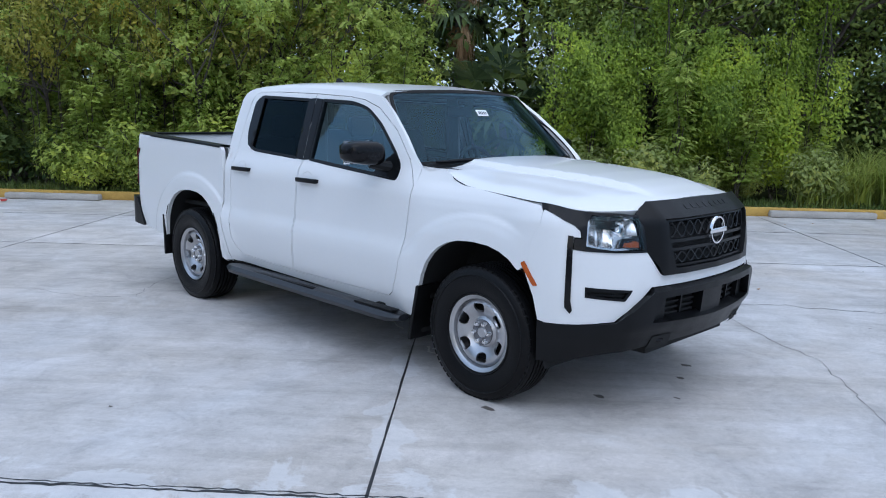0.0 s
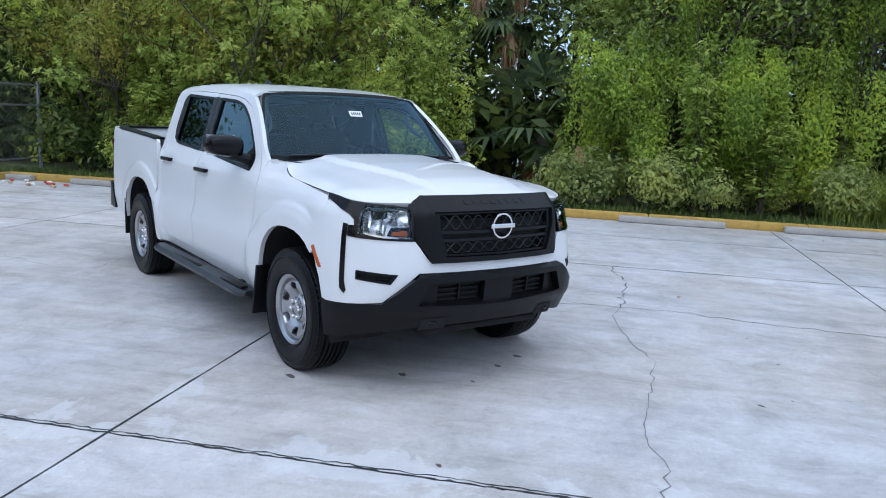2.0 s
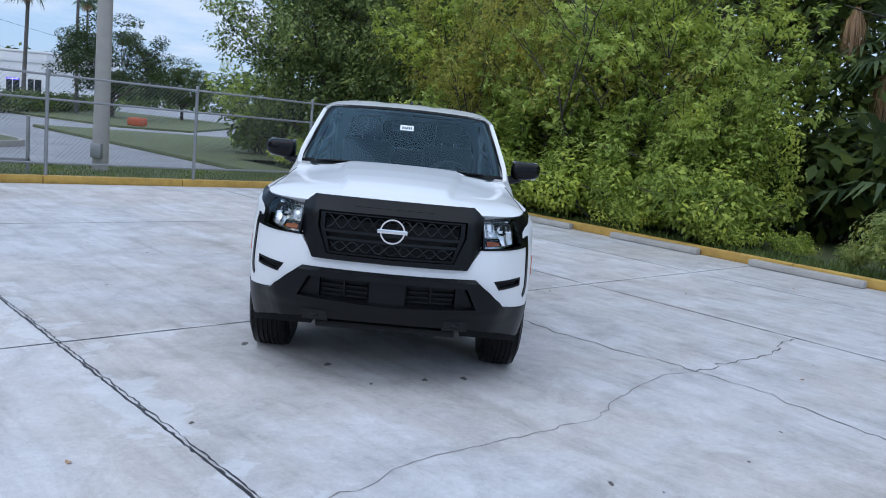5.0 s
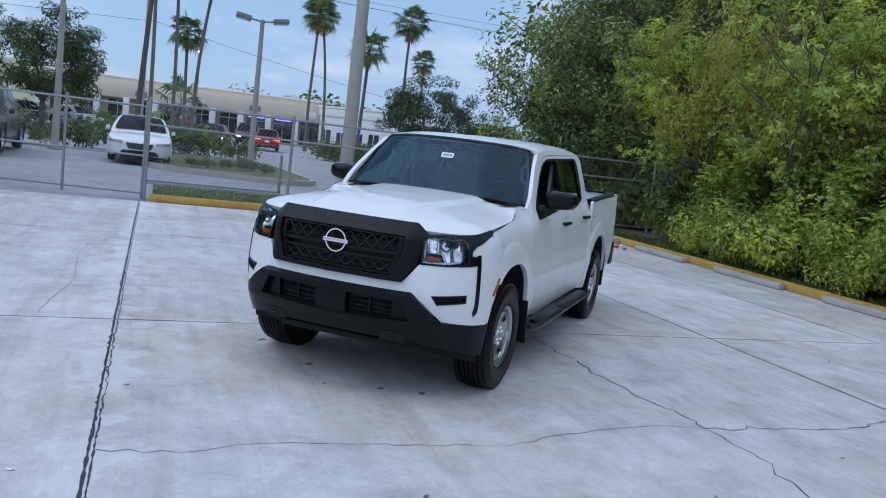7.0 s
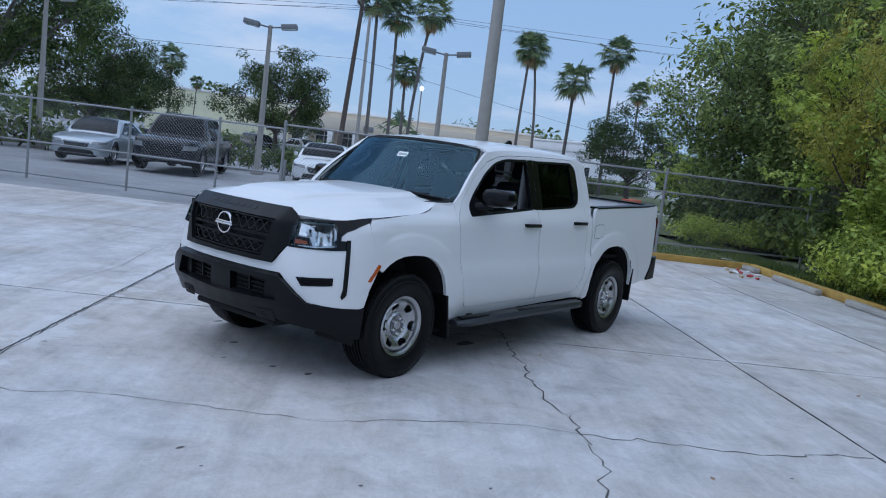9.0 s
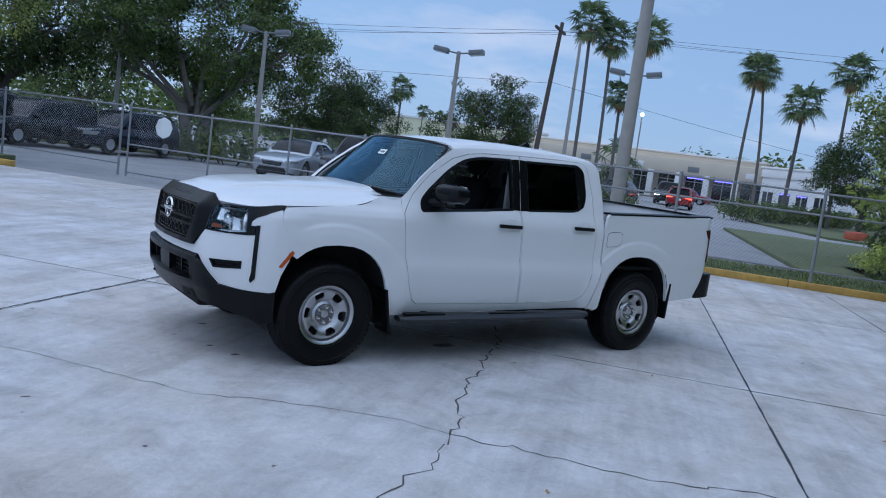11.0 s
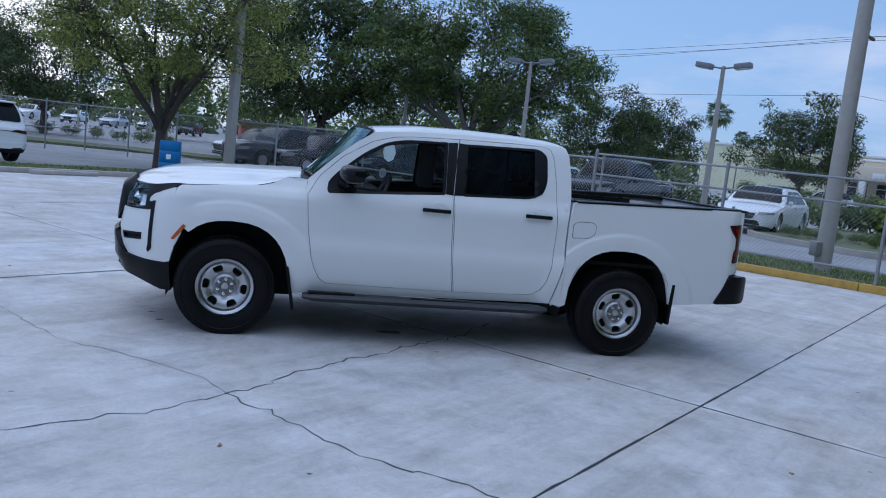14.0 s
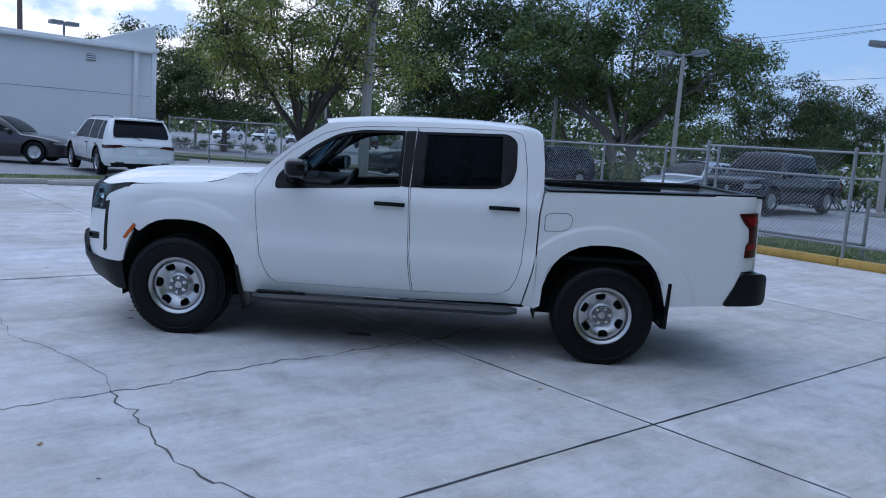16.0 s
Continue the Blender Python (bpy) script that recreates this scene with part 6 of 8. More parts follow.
def tree_kind(key, seed, mat, height, spread, trunk_r, leaf, per, clump=(0.45, 0.85), stems=1, skirt=0, levels=2, n_limb=7, lean=0.2, flat=0.75, bole=0.5, most=80, wide=1.5, spray=0):
    rng = np.random.default_rng(seed)
    bm, tips = limb_tree(rng, height, spread, trunk_r, stems, levels=levels, n_limb=n_limb, lean=lean, bole=bole)
    wood = bpy.data.meshes.new(key + "_trunk")
    bm.to_mesh(wood)
    bm.free()
    cs = [np.array(t) for t in tips]
    rng.shuffle(cs)
    cs = cs[:most]
    for _ in range(skirt):
        a, r = rng.uniform(0, 6.28), wide * rng.uniform(0.3, 1.0)
        cs.append(np.array([r * math.cos(a), r * math.sin(a), rng.uniform(0.3, height * 0.62)]))
    rad = rng.uniform(clump[0], clump[1], len(cs))
    if spray:
        pts, outs, axes = sprays(cs, rad, per, rng, flat, spray, leaf * 1.3)
    else:
        pts, outs = clumps(cs, rad, per, rng, flat)
        axes = outs * 0.5 + rng.normal(size=outs.shape)
    keep = pts[:, 2] > 0.05
    TREES[key] = (wood, leaf_sheet(key + "_crown", pts[keep], mat, leaf, rng, outs[keep], 0.25, axis=axes[keep]))


def plant(key, name, label, category, x, y, z=0.05, turn=0.0, scale=1.0, group=""):
    t = thing(name, label, category, pose(x, y, z, 0, 0, turn) @ Matrix.Diagonal((scale, scale, scale, 1)), group)
    wood, leaves = TREES[key]
    place("trunk", wood, LIMB if key == "oak" else BARK, t)
    place("crown", leaves, None, t, smooth=False)
    return t


LEAF_SHOOT = leaf_material("young_green_leaves", (0.25, 0.34, 0.06), (0.60, 0.68, 0.17), 0.45)
# darker copy of the green leaves, with shade mixed into its colour
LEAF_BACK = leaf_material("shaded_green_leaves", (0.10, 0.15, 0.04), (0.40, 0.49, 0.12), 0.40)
# back-row leaves: the hedge's deep shade is put into this darker colour
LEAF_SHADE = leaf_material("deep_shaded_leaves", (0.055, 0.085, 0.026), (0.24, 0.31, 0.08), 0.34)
LEAF_PEPPER = leaf_material("dull_dark_green_leaves", (0.070, 0.105, 0.036), (0.29, 0.36, 0.11), 0.28)
tree_kind("front_b", 2, LEAF_MID, 6.4, 0.8, 0.05, 0.095, 740, (0.26, 0.60), stems=2, skirt=62, most=66, flat=0.6, spray=10)
tree_kind("front_d", 9, LEAF_SHOOT, 5.6, 1.0, 0.04, 0.10, 740, (0.25, 0.58), stems=3, skirt=46, most=60, flat=0.6, spray=11)
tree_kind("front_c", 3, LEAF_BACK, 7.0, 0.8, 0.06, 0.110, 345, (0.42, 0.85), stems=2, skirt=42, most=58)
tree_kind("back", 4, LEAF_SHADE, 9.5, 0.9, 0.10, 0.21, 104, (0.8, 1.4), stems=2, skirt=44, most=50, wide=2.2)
tree_kind("shrub", 5, LEAF_GREY, 1.5, 1.2, 0.025, 0.095, 650, (0.25, 0.45), stems=5, levels=1, n_limb=5, lean=0.6, most=40)
tree_kind("shrub_b", 6, LEAF_MID, 1.7, 1.1, 0.03, 0.11, 560, (0.28, 0.5), stems=5, levels=1, n_limb=5, lean=0.55, most=40)
tree_kind("shrub_dark", 7, LEAF_DARK, 1.5, 1.2, 0.025, 0.12, 420, (0.28, 0.45), stems=5, levels=1, n_limb=5, lean=0.6, most=36)
tree_kind("shrub_far", 17, LEAF_DARK, 1.5, 1.2, 0.025, 0.19, 120, (0.30, 0.5), stems=5, levels=1, n_limb=5, lean=0.6, most=34)
tree_kind("yellow", 8, LEAF_YELLOW, 4.2, 0.8, 0.05, 0.10, 300, (0.35, 0.6), stems=2, levels=2, n_limb=4, most=40)


def crown_tree(key, seed, mat, fork, rx, z0, z1, n, clump, leaf, per, trunk_r, limbs=7, stems=1, ry=None, back=0.0):
    """A broad tree: a forked trunk whose limbs reach out to leaf clumps spread unevenly through a wide crown."""
    rng = np.random.default_rng(seed)
    mid, rz = (z0 + z1) / 2, (z1 - z0) / 2
    d = rng.normal(size=(n, 3))
    d /= np.linalg.norm(d, axis=1)[:, None]
    lump = 1 + 0.16 * np.sin(3 * np.arctan2(d[:, 1], d[:, 0]) + seed) + 0.12 * np.sin(5 * d[:, 2] + seed)
    f = (rng.uniform(0.25, 1, n) ** 0.5 * lump * 0.92)[:, None]
    cs = d * f * np.array([rx, ry or rx, rz]) + np.array([0, back, mid])
    cs[:, 2] = np.maximum(cs[:, 2], z0 + 0.12 * np.abs(cs[:, 2] - z0) + rng.uniform(0, 0.5, n))
    bm, joints = bmesh.new(), []
    for k in range(stems):
        a = 6.28 * k / stems + rng.uniform(0, 1)
        off = 0.3 * (stems > 1)
        add_tube(bm, [(off * math.cos(a), off * math.sin(a), -0.1), (off * 1.3 * math.cos(a), off * 1.3 * math.sin(a), fork * 0.5), (off * 2.4 * math.cos(a), off * 2.4 * math.sin(a), fork)], [trunk_r * 1.25, trunk_r, trunk_r * 0.8], 9, False)
    for k in range(limbs):
        a = 6.28 * k / limbs + rng.uniform(-0.3, 0.3)
        reach, rise = rx * rng.uniform(0.35, 0.75), rng.uniform(0.35, 0.95)
        end = Vector((reach * math.cos(a), reach * math.sin(a) * ((ry or rx) / rx) + back, fork + (z1 - fork) * rise * 0.85))
        root = Vector((0.3 * math.cos(a) * (stems > 1), 0.3 * math.sin(a) * (stems > 1), fork * rng.uniform(0.75, 1.0)))
        pts = []
        for i in range(7):
            q = i / 6
            pts.append(root.lerp(end, q) + Vector((0, 0, 0.5 * math.sin(3.1 * q) * (rise - 0.4))) + Vector(rng.normal(size=3)) * 0.16 * q)
        add_tube(bm, pts, [trunk_r * (0.52 - 0.065 * i) for i in range(7)], 7, False)
        joints += pts[2:]
    J = np.array([tuple(j) for j in joints])
    for c in cs:
        i = int(np.argmin(np.linalg.norm(J - c, axis=1) + 0.6 * np.maximum(0, J[:, 2] - c[2])))
        s = Vector(J[i])
        m = s.lerp(Vector(c), 0.5) + Vector(rng.normal(size=3)) * 0.2
        add_tube(bm, [s, m, Vector(c)], [trunk_r * 0.16, trunk_r * 0.10, 0.012], 4, False)
    wood = bpy.data.meshes.new(key + "_trunk")
    bm.to_mesh(wood)
    bm.free()
    pts, outs = clumps(list(cs), rng.uniform(clump[0], clump[1], n), per, rng, 0.7)
    TREES[key] = (wood, leaf_sheet(key + "_crown", pts, mat, leaf, rng, outs * 0.8, 0.3))


LEAF_OLIVE = leaf_material("olive_leaves", (0.09, 0.118, 0.031), (0.29, 0.33, 0.085), 0.48)
crown_tree("pepper", 26, LEAF_PEPPER, 0.9, 2.7, 0.1, 6.6, 190, (0.28, 0.64), 0.118, 570, 0.09, 7, 2)
crown_tree("ficus", 23, LEAF_OLIVE, 1.3, 4.4, 2.2, 7.3, 330, (0.34, 0.74), 0.115, 430, 0.17, 12)
crown_tree("oak", 21, LEAF_DARK, 2.3, 7.4, 2.0, 9.8, 280, (0.45, 0.98), 0.165, 400, 0.26, 13, 2, 4.2, -1.6)
LIMB = material("pale_grey_limbs", (0.15, 0.135, 0.115), 0.95, vary=0.3, scale=4, fine=30, bump=0.006)
LEAF_OAK = leaf_material("deep_green_leaves", (0.025, 0.045, 0.016), (0.095, 0.13, 0.040), 0.28)
crown_tree("oak_b", 22, LEAF_OAK, 1.8, 4.9, 1.0, 8.0, 125, (0.50, 1.0), 0.195, 285, 0.20, 9)
crown_tree("far_tree", 24, LEAF_DARK, 1.8, 4.9, 0.6, 8.0, 90, (0.6, 1.15), 0.28, 95, 0.20, 7)

hr = random.Random(3)
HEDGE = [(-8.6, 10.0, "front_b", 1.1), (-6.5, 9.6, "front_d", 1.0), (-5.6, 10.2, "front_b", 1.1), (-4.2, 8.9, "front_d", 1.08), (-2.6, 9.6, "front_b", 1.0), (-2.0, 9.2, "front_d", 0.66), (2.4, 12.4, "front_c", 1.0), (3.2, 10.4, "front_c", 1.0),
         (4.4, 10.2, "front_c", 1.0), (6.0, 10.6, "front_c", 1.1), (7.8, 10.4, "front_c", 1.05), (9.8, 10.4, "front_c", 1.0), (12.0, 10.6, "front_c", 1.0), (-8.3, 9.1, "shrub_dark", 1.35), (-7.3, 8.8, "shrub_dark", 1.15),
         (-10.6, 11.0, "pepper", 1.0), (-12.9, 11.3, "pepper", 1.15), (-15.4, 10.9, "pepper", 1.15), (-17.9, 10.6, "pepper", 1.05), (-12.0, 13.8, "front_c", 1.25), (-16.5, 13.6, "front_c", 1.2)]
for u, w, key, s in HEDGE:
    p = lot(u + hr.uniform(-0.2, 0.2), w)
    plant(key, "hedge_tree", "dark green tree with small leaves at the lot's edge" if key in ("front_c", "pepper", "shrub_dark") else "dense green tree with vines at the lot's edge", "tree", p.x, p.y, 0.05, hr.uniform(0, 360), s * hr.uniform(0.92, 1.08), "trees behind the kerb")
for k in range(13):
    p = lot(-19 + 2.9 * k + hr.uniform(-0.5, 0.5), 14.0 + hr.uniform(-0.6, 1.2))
    plant("back", "hedge_tree", "tall tree behind the hedge, its leaf colour darkened for shade", "tree", p.x, p.y, 0.05, hr.uniform(0, 360), hr.uniform(1.0, 1.3), "trees behind the kerb")
for k in range(22):
    u = -8.4 + 0.95 * k + hr.uniform(-0.25, 0.25)
    if 6.2 < u < 9.4 or u < -7.2:
        continue
    p = lot(u, 8.0 + hr.uniform(-0.2, 0.4))
    plant("shrub" if k > 9 else "shrub_b", "shrub", "leafy green shrub growing over the kerb", "shrub", p.x, p.y, 0.05, hr.uniform(0, 360), hr.uniform(0.45, 1.05) * (0.6 if -1.0 < u < 1.6 else 1 if k > 9 else 1.2), "shrubs along the kerb")
for k, (u, w, s) in enumerate(((-6.4, 7.75, 0.62), (-5.3, 7.6, 0.5), (-4.3, 7.8, 0.7), (-3.3, 8.1, 1.15), (-2.6, 7.6, 0.55), (-1.6, 8.1, 1.05), (-0.9, 7.65, 0.5))):
    p = lot(u, w)
    plant("shrub_b", "shrub", "leafy green shrub spilling over the kerb", "shrub", p.x, p.y, 0.05, 77 * k, s, "shrubs along the kerb")
for u, w, s in ((-7.6, 9.0, 1.0), (-6.2, 8.6, 0.9), (-5.0, 9.0, 1.1)):
    p = lot(u, w)
    plant("yellow", "vine_thicket", "thicket of yellowing vines", "vines", p.x, p.y, 0.6, hr.uniform(0, 360), s, "vines over the hedge")


def vine(name, label, u0, u1, z0, z1, w, n, mat, seed, leaf=0.074):
    """A hanging drape of small leaves on thin stems, bulging here and there."""
    rng = np.random.default_rng(seed)
    stems = max(6, int((u1 - u0) * 9))
    us, top_z = rng.uniform(u0, u1, stems), rng.uniform(0.55, 1.0, stems)
    us += 0.16 * np.sin(us * 9.0 + seed)
    which = rng.integers(0, stems, n)
    f = rng.uniform(0, 1, n) ** 0.8
    zz = z0 + (z1 - z0) * top_z[which] * f
    bulge = 0.5 * np.sin(us[which] * 2.1 + seed) * np.sin(zz * 1.3 + seed) + 0.22 * np.sin(us[which] * 5.3 + 2 * seed) * np.sin(zz * 3.7 + seed) + 0.5 * np.sin(np.pi * np.clip((zz - z0) / (z1 - z0), 0, 1))
    pts = np.stack([us[which] + rng.normal(0, 0.095, n) + 0.12 * np.sin(zz * 2 + which), w - bulge + rng.normal(0, 0.10, n), zz], 1)
    t = thing(name, label, "vines", LOT.copy(), "vines over the hedge")
    place("foliage", leaf_sheet("foliage", pts, mat, leaf, rng, np.array([0, -0.8, 0.0]), 0.9), None, t, smooth=False)
    bm = bmesh.new()
    for k in range(0, stems, 3):
        zt = z0 + (z1 - z0) * top_z[k]
        add_tube(bm, [(us[k], w + 0.1, zt), (us[k] + 0.1, w - 0.3, zt * 0.6), (us[k], w, 0.05)], 0.008, 4, False)
    part("stem", bm, BARK, t)


vine("vine_drape", "bright green vines hanging over the trees", 1.6, 4.3, 0.5, 3.4, 8.75, 17000, LEAF_BRIGHT, 1)
vine("vine_drape", "bright green vines hanging over the trees", 4.0, 6.4, 0.4, 3.1, 8.75, 13000, LEAF_BRIGHT, 2)
vine("vine_drape", "long strand of bright vines", 3.3, 4.0, 2.0, 6.2, 8.8, 3500, LEAF_BRIGHT, 3)
vine("vine_drape", "long strand of bright vines", 5.7, 6.5, 1.5, 6.0, 8.9, 4000, LEAF_BRIGHT, 4)
vine("vine_drape", "yellowing vines hanging over the trees", -8.6, -5.0, 2.0, 5.9, 8.3, 9000, LEAF_YELLOW, 5)
vine("vine_drape", "green vines hanging over the trees", -2.6, -0.6, 0.5, 3.2, 8.9, 7000, LEAF_MID, 6)
vine("vine_drape", "bright green vines hanging over the trees", 8.5, 12.5, 0.8, 4.2, 9.2, 9000, LEAF_BRIGHT, 7)

# young shoots that lean out of the hedge
def shoot_kind(key, seed, height, n):
    rng = np.random.default_rng(seed)
    stems, pts, outs = [], [], []
    for k in range(n):
        bm = bmesh.new()
        a, lean, hh = rng.uniform(0, 6.28), rng.uniform(0.05, 0.35), height * rng.uniform(0.6, 1.0)
        line = [Vector((0.12 * math.cos(a) * k / n, 0.12 * math.sin(a) * k / n, -0.05))]
        for i in range(1, 7):
            f = i / 6
            line.append(Vector((math.cos(a) * lean * hh * f ** 1.6, math.sin(a) * lean * hh * f ** 1.6, hh * f)) + Vector(rng.normal(size=3)) * 0.03)
        add_tube(bm, line, [0.014, 0.013, 0.011, 0.009, 0.007, 0.005, 0.003], 5, False)
        stems.append(bpy.data.meshes.new(key + "_stem"))
        bm.to_mesh(stems[-1])
        bm.free()
        for i in range(int(16 * hh)):
            f = rng.uniform(0.22, 1.0)
            j = min(5, int(f * 6))
            p = np.array(line[j].lerp(line[j + 1], f * 6 - j))
            d = rng.normal(size=3)
            d[2] = abs(d[2]) * 0.4 + 0.1
            d /= np.linalg.norm(d)
            reach = 0.32 * (1.15 - f) + 0.08
            # a leafy side twig: pairs of leaves along it
            for q in np.linspace(0.2, 1, 8):
                pts.append(p + d * reach * q + rng.normal(size=3) * 0.018)
                outs.append(d * 1.4 + rng.normal(size=3) * 0.5)
    TREES[key] = (stems, leaf_sheet(key + "_leaves", np.array(pts), LEAF_SHOOT, 0.115, rng, np.array(outs) * 0.35 + np.array([0, 0, 0.5]), 0.2, 0.5, np.array(outs)))


shoot_kind("shoot_a", 31, 3.4, 5)
shoot_kind("shoot_b", 32, 2.2, 6)
shoot_kind("shoot_c", 33, 4.6, 4)
for k in range(58):
    u = -7.4 + 0.31 * k + hr.uniform(-0.15, 0.15)
    if 6.4 < u < 9.2 or -1.0 < u < 1.5 or (1.4 < u < 6.4 and k % 4):
        continue
    p = lot(u, 7.75 + hr.uniform(0, 1.1))
    key = hr.choice(("shoot_a", "shoot_b", "shoot_b", "shoot_c") if u < -1.0 else ("shoot_b", "shoot_b", "shoot_a"))
    t = thing("sapling", "leafy bright green sapling in front of the hedge", "sapling", pose(p.x, p.y, 0.04, 0, 0, hr.uniform(0, 360)) @ Matrix.Diagonal((1, 1, hr.uniform(0.6, 1.05), 1)), "saplings along the kerb")
    for wood in TREES[key][0]:
        place("stem", wood, BARK, t)
    place("leaves", TREES[key][1], None, t, smooth=False)

# tall grass clump
def grass_clump(u, w, n, h, seed):
    rng = np.random.default_rng(seed)
    base = np.stack([rng.normal(0, 0.16, n), rng.normal(0, 0.16, n), np.zeros(n)], 1)
    a, hh, bend = rng.uniform(0, 6.28, n), h * rng.uniform(0.55, 1.25, n), rng.uniform(0.5, 1.25, n)
    d, sd = np.stack([np.cos(a), np.sin(a), 0 * a], 1), np.stack([-np.sin(a), np.cos(a), 0 * a], 1) * 0.013
    rings = []
    for q in (0.0, 0.3, 0.55, 0.8, 1.0):
        mid = base + d * (bend * hh * 0.85 * q ** 1.8)[:, None] + np.array([0, 0, 1.0]) * (hh * (q - 0.55 * bend * q ** 3))[:, None]
        rings += [mid - sd * (1.02 - q), mid + sd * (1.02 - q)]
    verts = np.stack(rings, 1).reshape(-1, 3)
    first = np.arange(n)[:, None] * 10
    me = bpy.data.meshes.new("tall_grass")
    me.from_pydata(verts.tolist(), [], np.concatenate([first + np.array([[2 * k, 2 * k + 1, 2 * k + 3, 2 * k + 2]]) for k in range(4)]).tolist())
    c = place("tall_grass", me, REED, smooth=False)
    tagged(c, "clump of tall arching pale green grass", "grass clump", "tall grass by the kerb", "stuff")
    c.matrix_world = Matrix.Translation(lot(u, w, 0.05))


for k, (u, w) in enumerate(((6.2, 8.0), (6.9, 8.2), (7.6, 7.95), (8.3, 8.2), (9.0, 8.0), (7.2, 8.7), (8.2, 8.8), (9.8, 8.3))):
    grass_clump(u, w, 420, 1.15 + 0.12 * (k % 3), 40 + k)


# ---- palms ----
def fan_leaf(bm, base, d, size, rng, fold=0.25, fingers=13):
    """A fan: narrow fingers that spread from the stalk's end, their tips hanging."""
    d = Vector(d).normalized()
    side_v = d.cross(Vector((0, 0, 1)))
    if side_v.length < 0.05:
        side_v = Vector((1, 0, 0))
    side_v.normalize()
    n = side_v.cross(d)
    hub = Vector(base) + d * size * 0.85 - Vector((0, 0, size * 0.10))
    add_tube(bm, [Vector(base), hub], [size * 0.020, size * 0.014], 3, False)
    for k in range(fingers):
        a = (k / (fingers - 1) - 0.5) * 3.6
        f = (d * math.cos(a) + side_v * math.sin(a)).normalized()
        ln = size * (0.50 + 0.28 * math.cos(a / 2)) * rng.uniform(0.9, 1.1)
        s = f.cross(n).normalized() * size * 0.055
        mid = hub + f * ln * 0.5 + n * fold * size * 0.1
        tip = hub + f * ln - Vector((0, 0, 1)) * size * rng.uniform(0.12, 0.34)
        v = [bm.verts.new(p) for p in (hub, mid + s, tip, mid - s)]
        bm.faces.new(v)


def palm_kind(key, height, seed, crown=1.15, dead=14, live=30, r=0.14, lean=0.0):
    rng = random.Random(seed)
    bm = bmesh.new()
    pts = [(lean * (k / 8) ** 2, 0.15 * math.sin(k / 3 + seed), height * k / 8 - 0.1) for k in range(9)]
    add_tube(bm, pts, [r * 1.5, r * 1.15] + [r * (1 - 0.03 * k) for k in range(7)], 9, False)
    wood = bpy.data.meshes.new(key + "_trunk")
    bm.to_mesh(wood)
    topv = Vector(pts[-1])
    bm = bmesh.new()
    for k in range(live):
        a, e = 2.399963 * k, math.asin(max(-0.88, min(0.98, -0.85 + 1.83 * (k + 0.5) / live + rng.uniform(-0.15, 0.15))))
        fan_leaf(bm, topv + Vector((0, 0, 0.25 * rng.random())), (math.cos(a) * math.cos(e), math.sin(a) * math.cos(e), math.sin(e)), crown * rng.uniform(0.8, 1.1), rng)
    green = bpy.data.meshes.new(key + "_crown")
    bm.to_mesh(green)
    bm = bmesh.new()
    for k in range(dead):
        a, e = rng.uniform(0, 6.28), rng.uniform(-1.45, -0.9)
        fan_leaf(bm, topv - Vector((0, 0, rng.uniform(0.0, 0.5))), (math.cos(a) * math.cos(e), math.sin(a) * math.cos(e), math.sin(e)), crown * 0.55 * rng.uniform(0.8, 1.1), rng, 0.05, 9)
    brown = bpy.data.meshes.new(key + "_dead")
    bm.to_mesh(brown)
    TREES[key] = (wood, green, brown)


def plant_palm(key, x, y, turn, scale, label="tall fan palm with a bare trunk and dead fronds", z=0.0, group="fan palms"):
    t = thing("palm_tree", label, "palm tree", pose(x, y, z, 0, 0, turn) @ Matrix.Diagonal((scale, scale, scale, 1)), group)
    w, g, b = TREES[key]
    place("trunk", w, PALMBARK, t)
    place("crown", g, PALMLEAF, t, smooth=False)
    place("dead_fronds", b, DEADLEAF, t, "hanging dry brown fronds", smooth=False)


palm_kind("palm", 11.0, 1, 1.12, 20, 36, 0.12)
palm_kind("palm_b", 11.0, 2, 1.12, 18, 36, 0.115, 1.0)
palm_kind("palm_c", 8.6, 5, 1.22, 14, 36, 0.14)
palm_kind("cabbage", 4.0, 3, 0.85, 22, 20, 0.15)
palm_kind("young", 1.0, 4, 0.75, 10, 16, 0.10)
PALMS = [("palm", -38.6, -38.5, 1.16), ("palm", -41.3, -38.8, 1.10), ("palm_b", -45.1, -39.95, 1.19), ("palm_c", -47.3, -42.6, 1.0), ("palm", -54.7, -35.1, 1.09), ("palm_b", -57.2, -35.0, 1.10), ("palm_c", -49.2, -27.1, 1.0), ("palm_b", -48.0, -23.2, 0.94), ("palm", -75.2, -33.7, 0.98), ("palm_c", -46.0, -76.3, 1.02), ("palm", -48.5, -75.0, 0.58)]
for k, (key, x, y, s) in enumerate(PALMS):
    plant_palm(key, x, y, 57 * k, s)
p = lot(-0.1, 12.1)
plant_palm("cabbage", p.x, p.y, 20, 1.0, "cabbage palm with hanging dead fronds in the hedge", 0.05)
p = lot(0.8, 11.2)
plant_palm("young", p.x, p.y, 60, 1.55, "young fan palm with a dry brown frond", 0.05)
plant_palm("young", -57.7, -51.8, 10, 3.0, "short bushy fan palm")

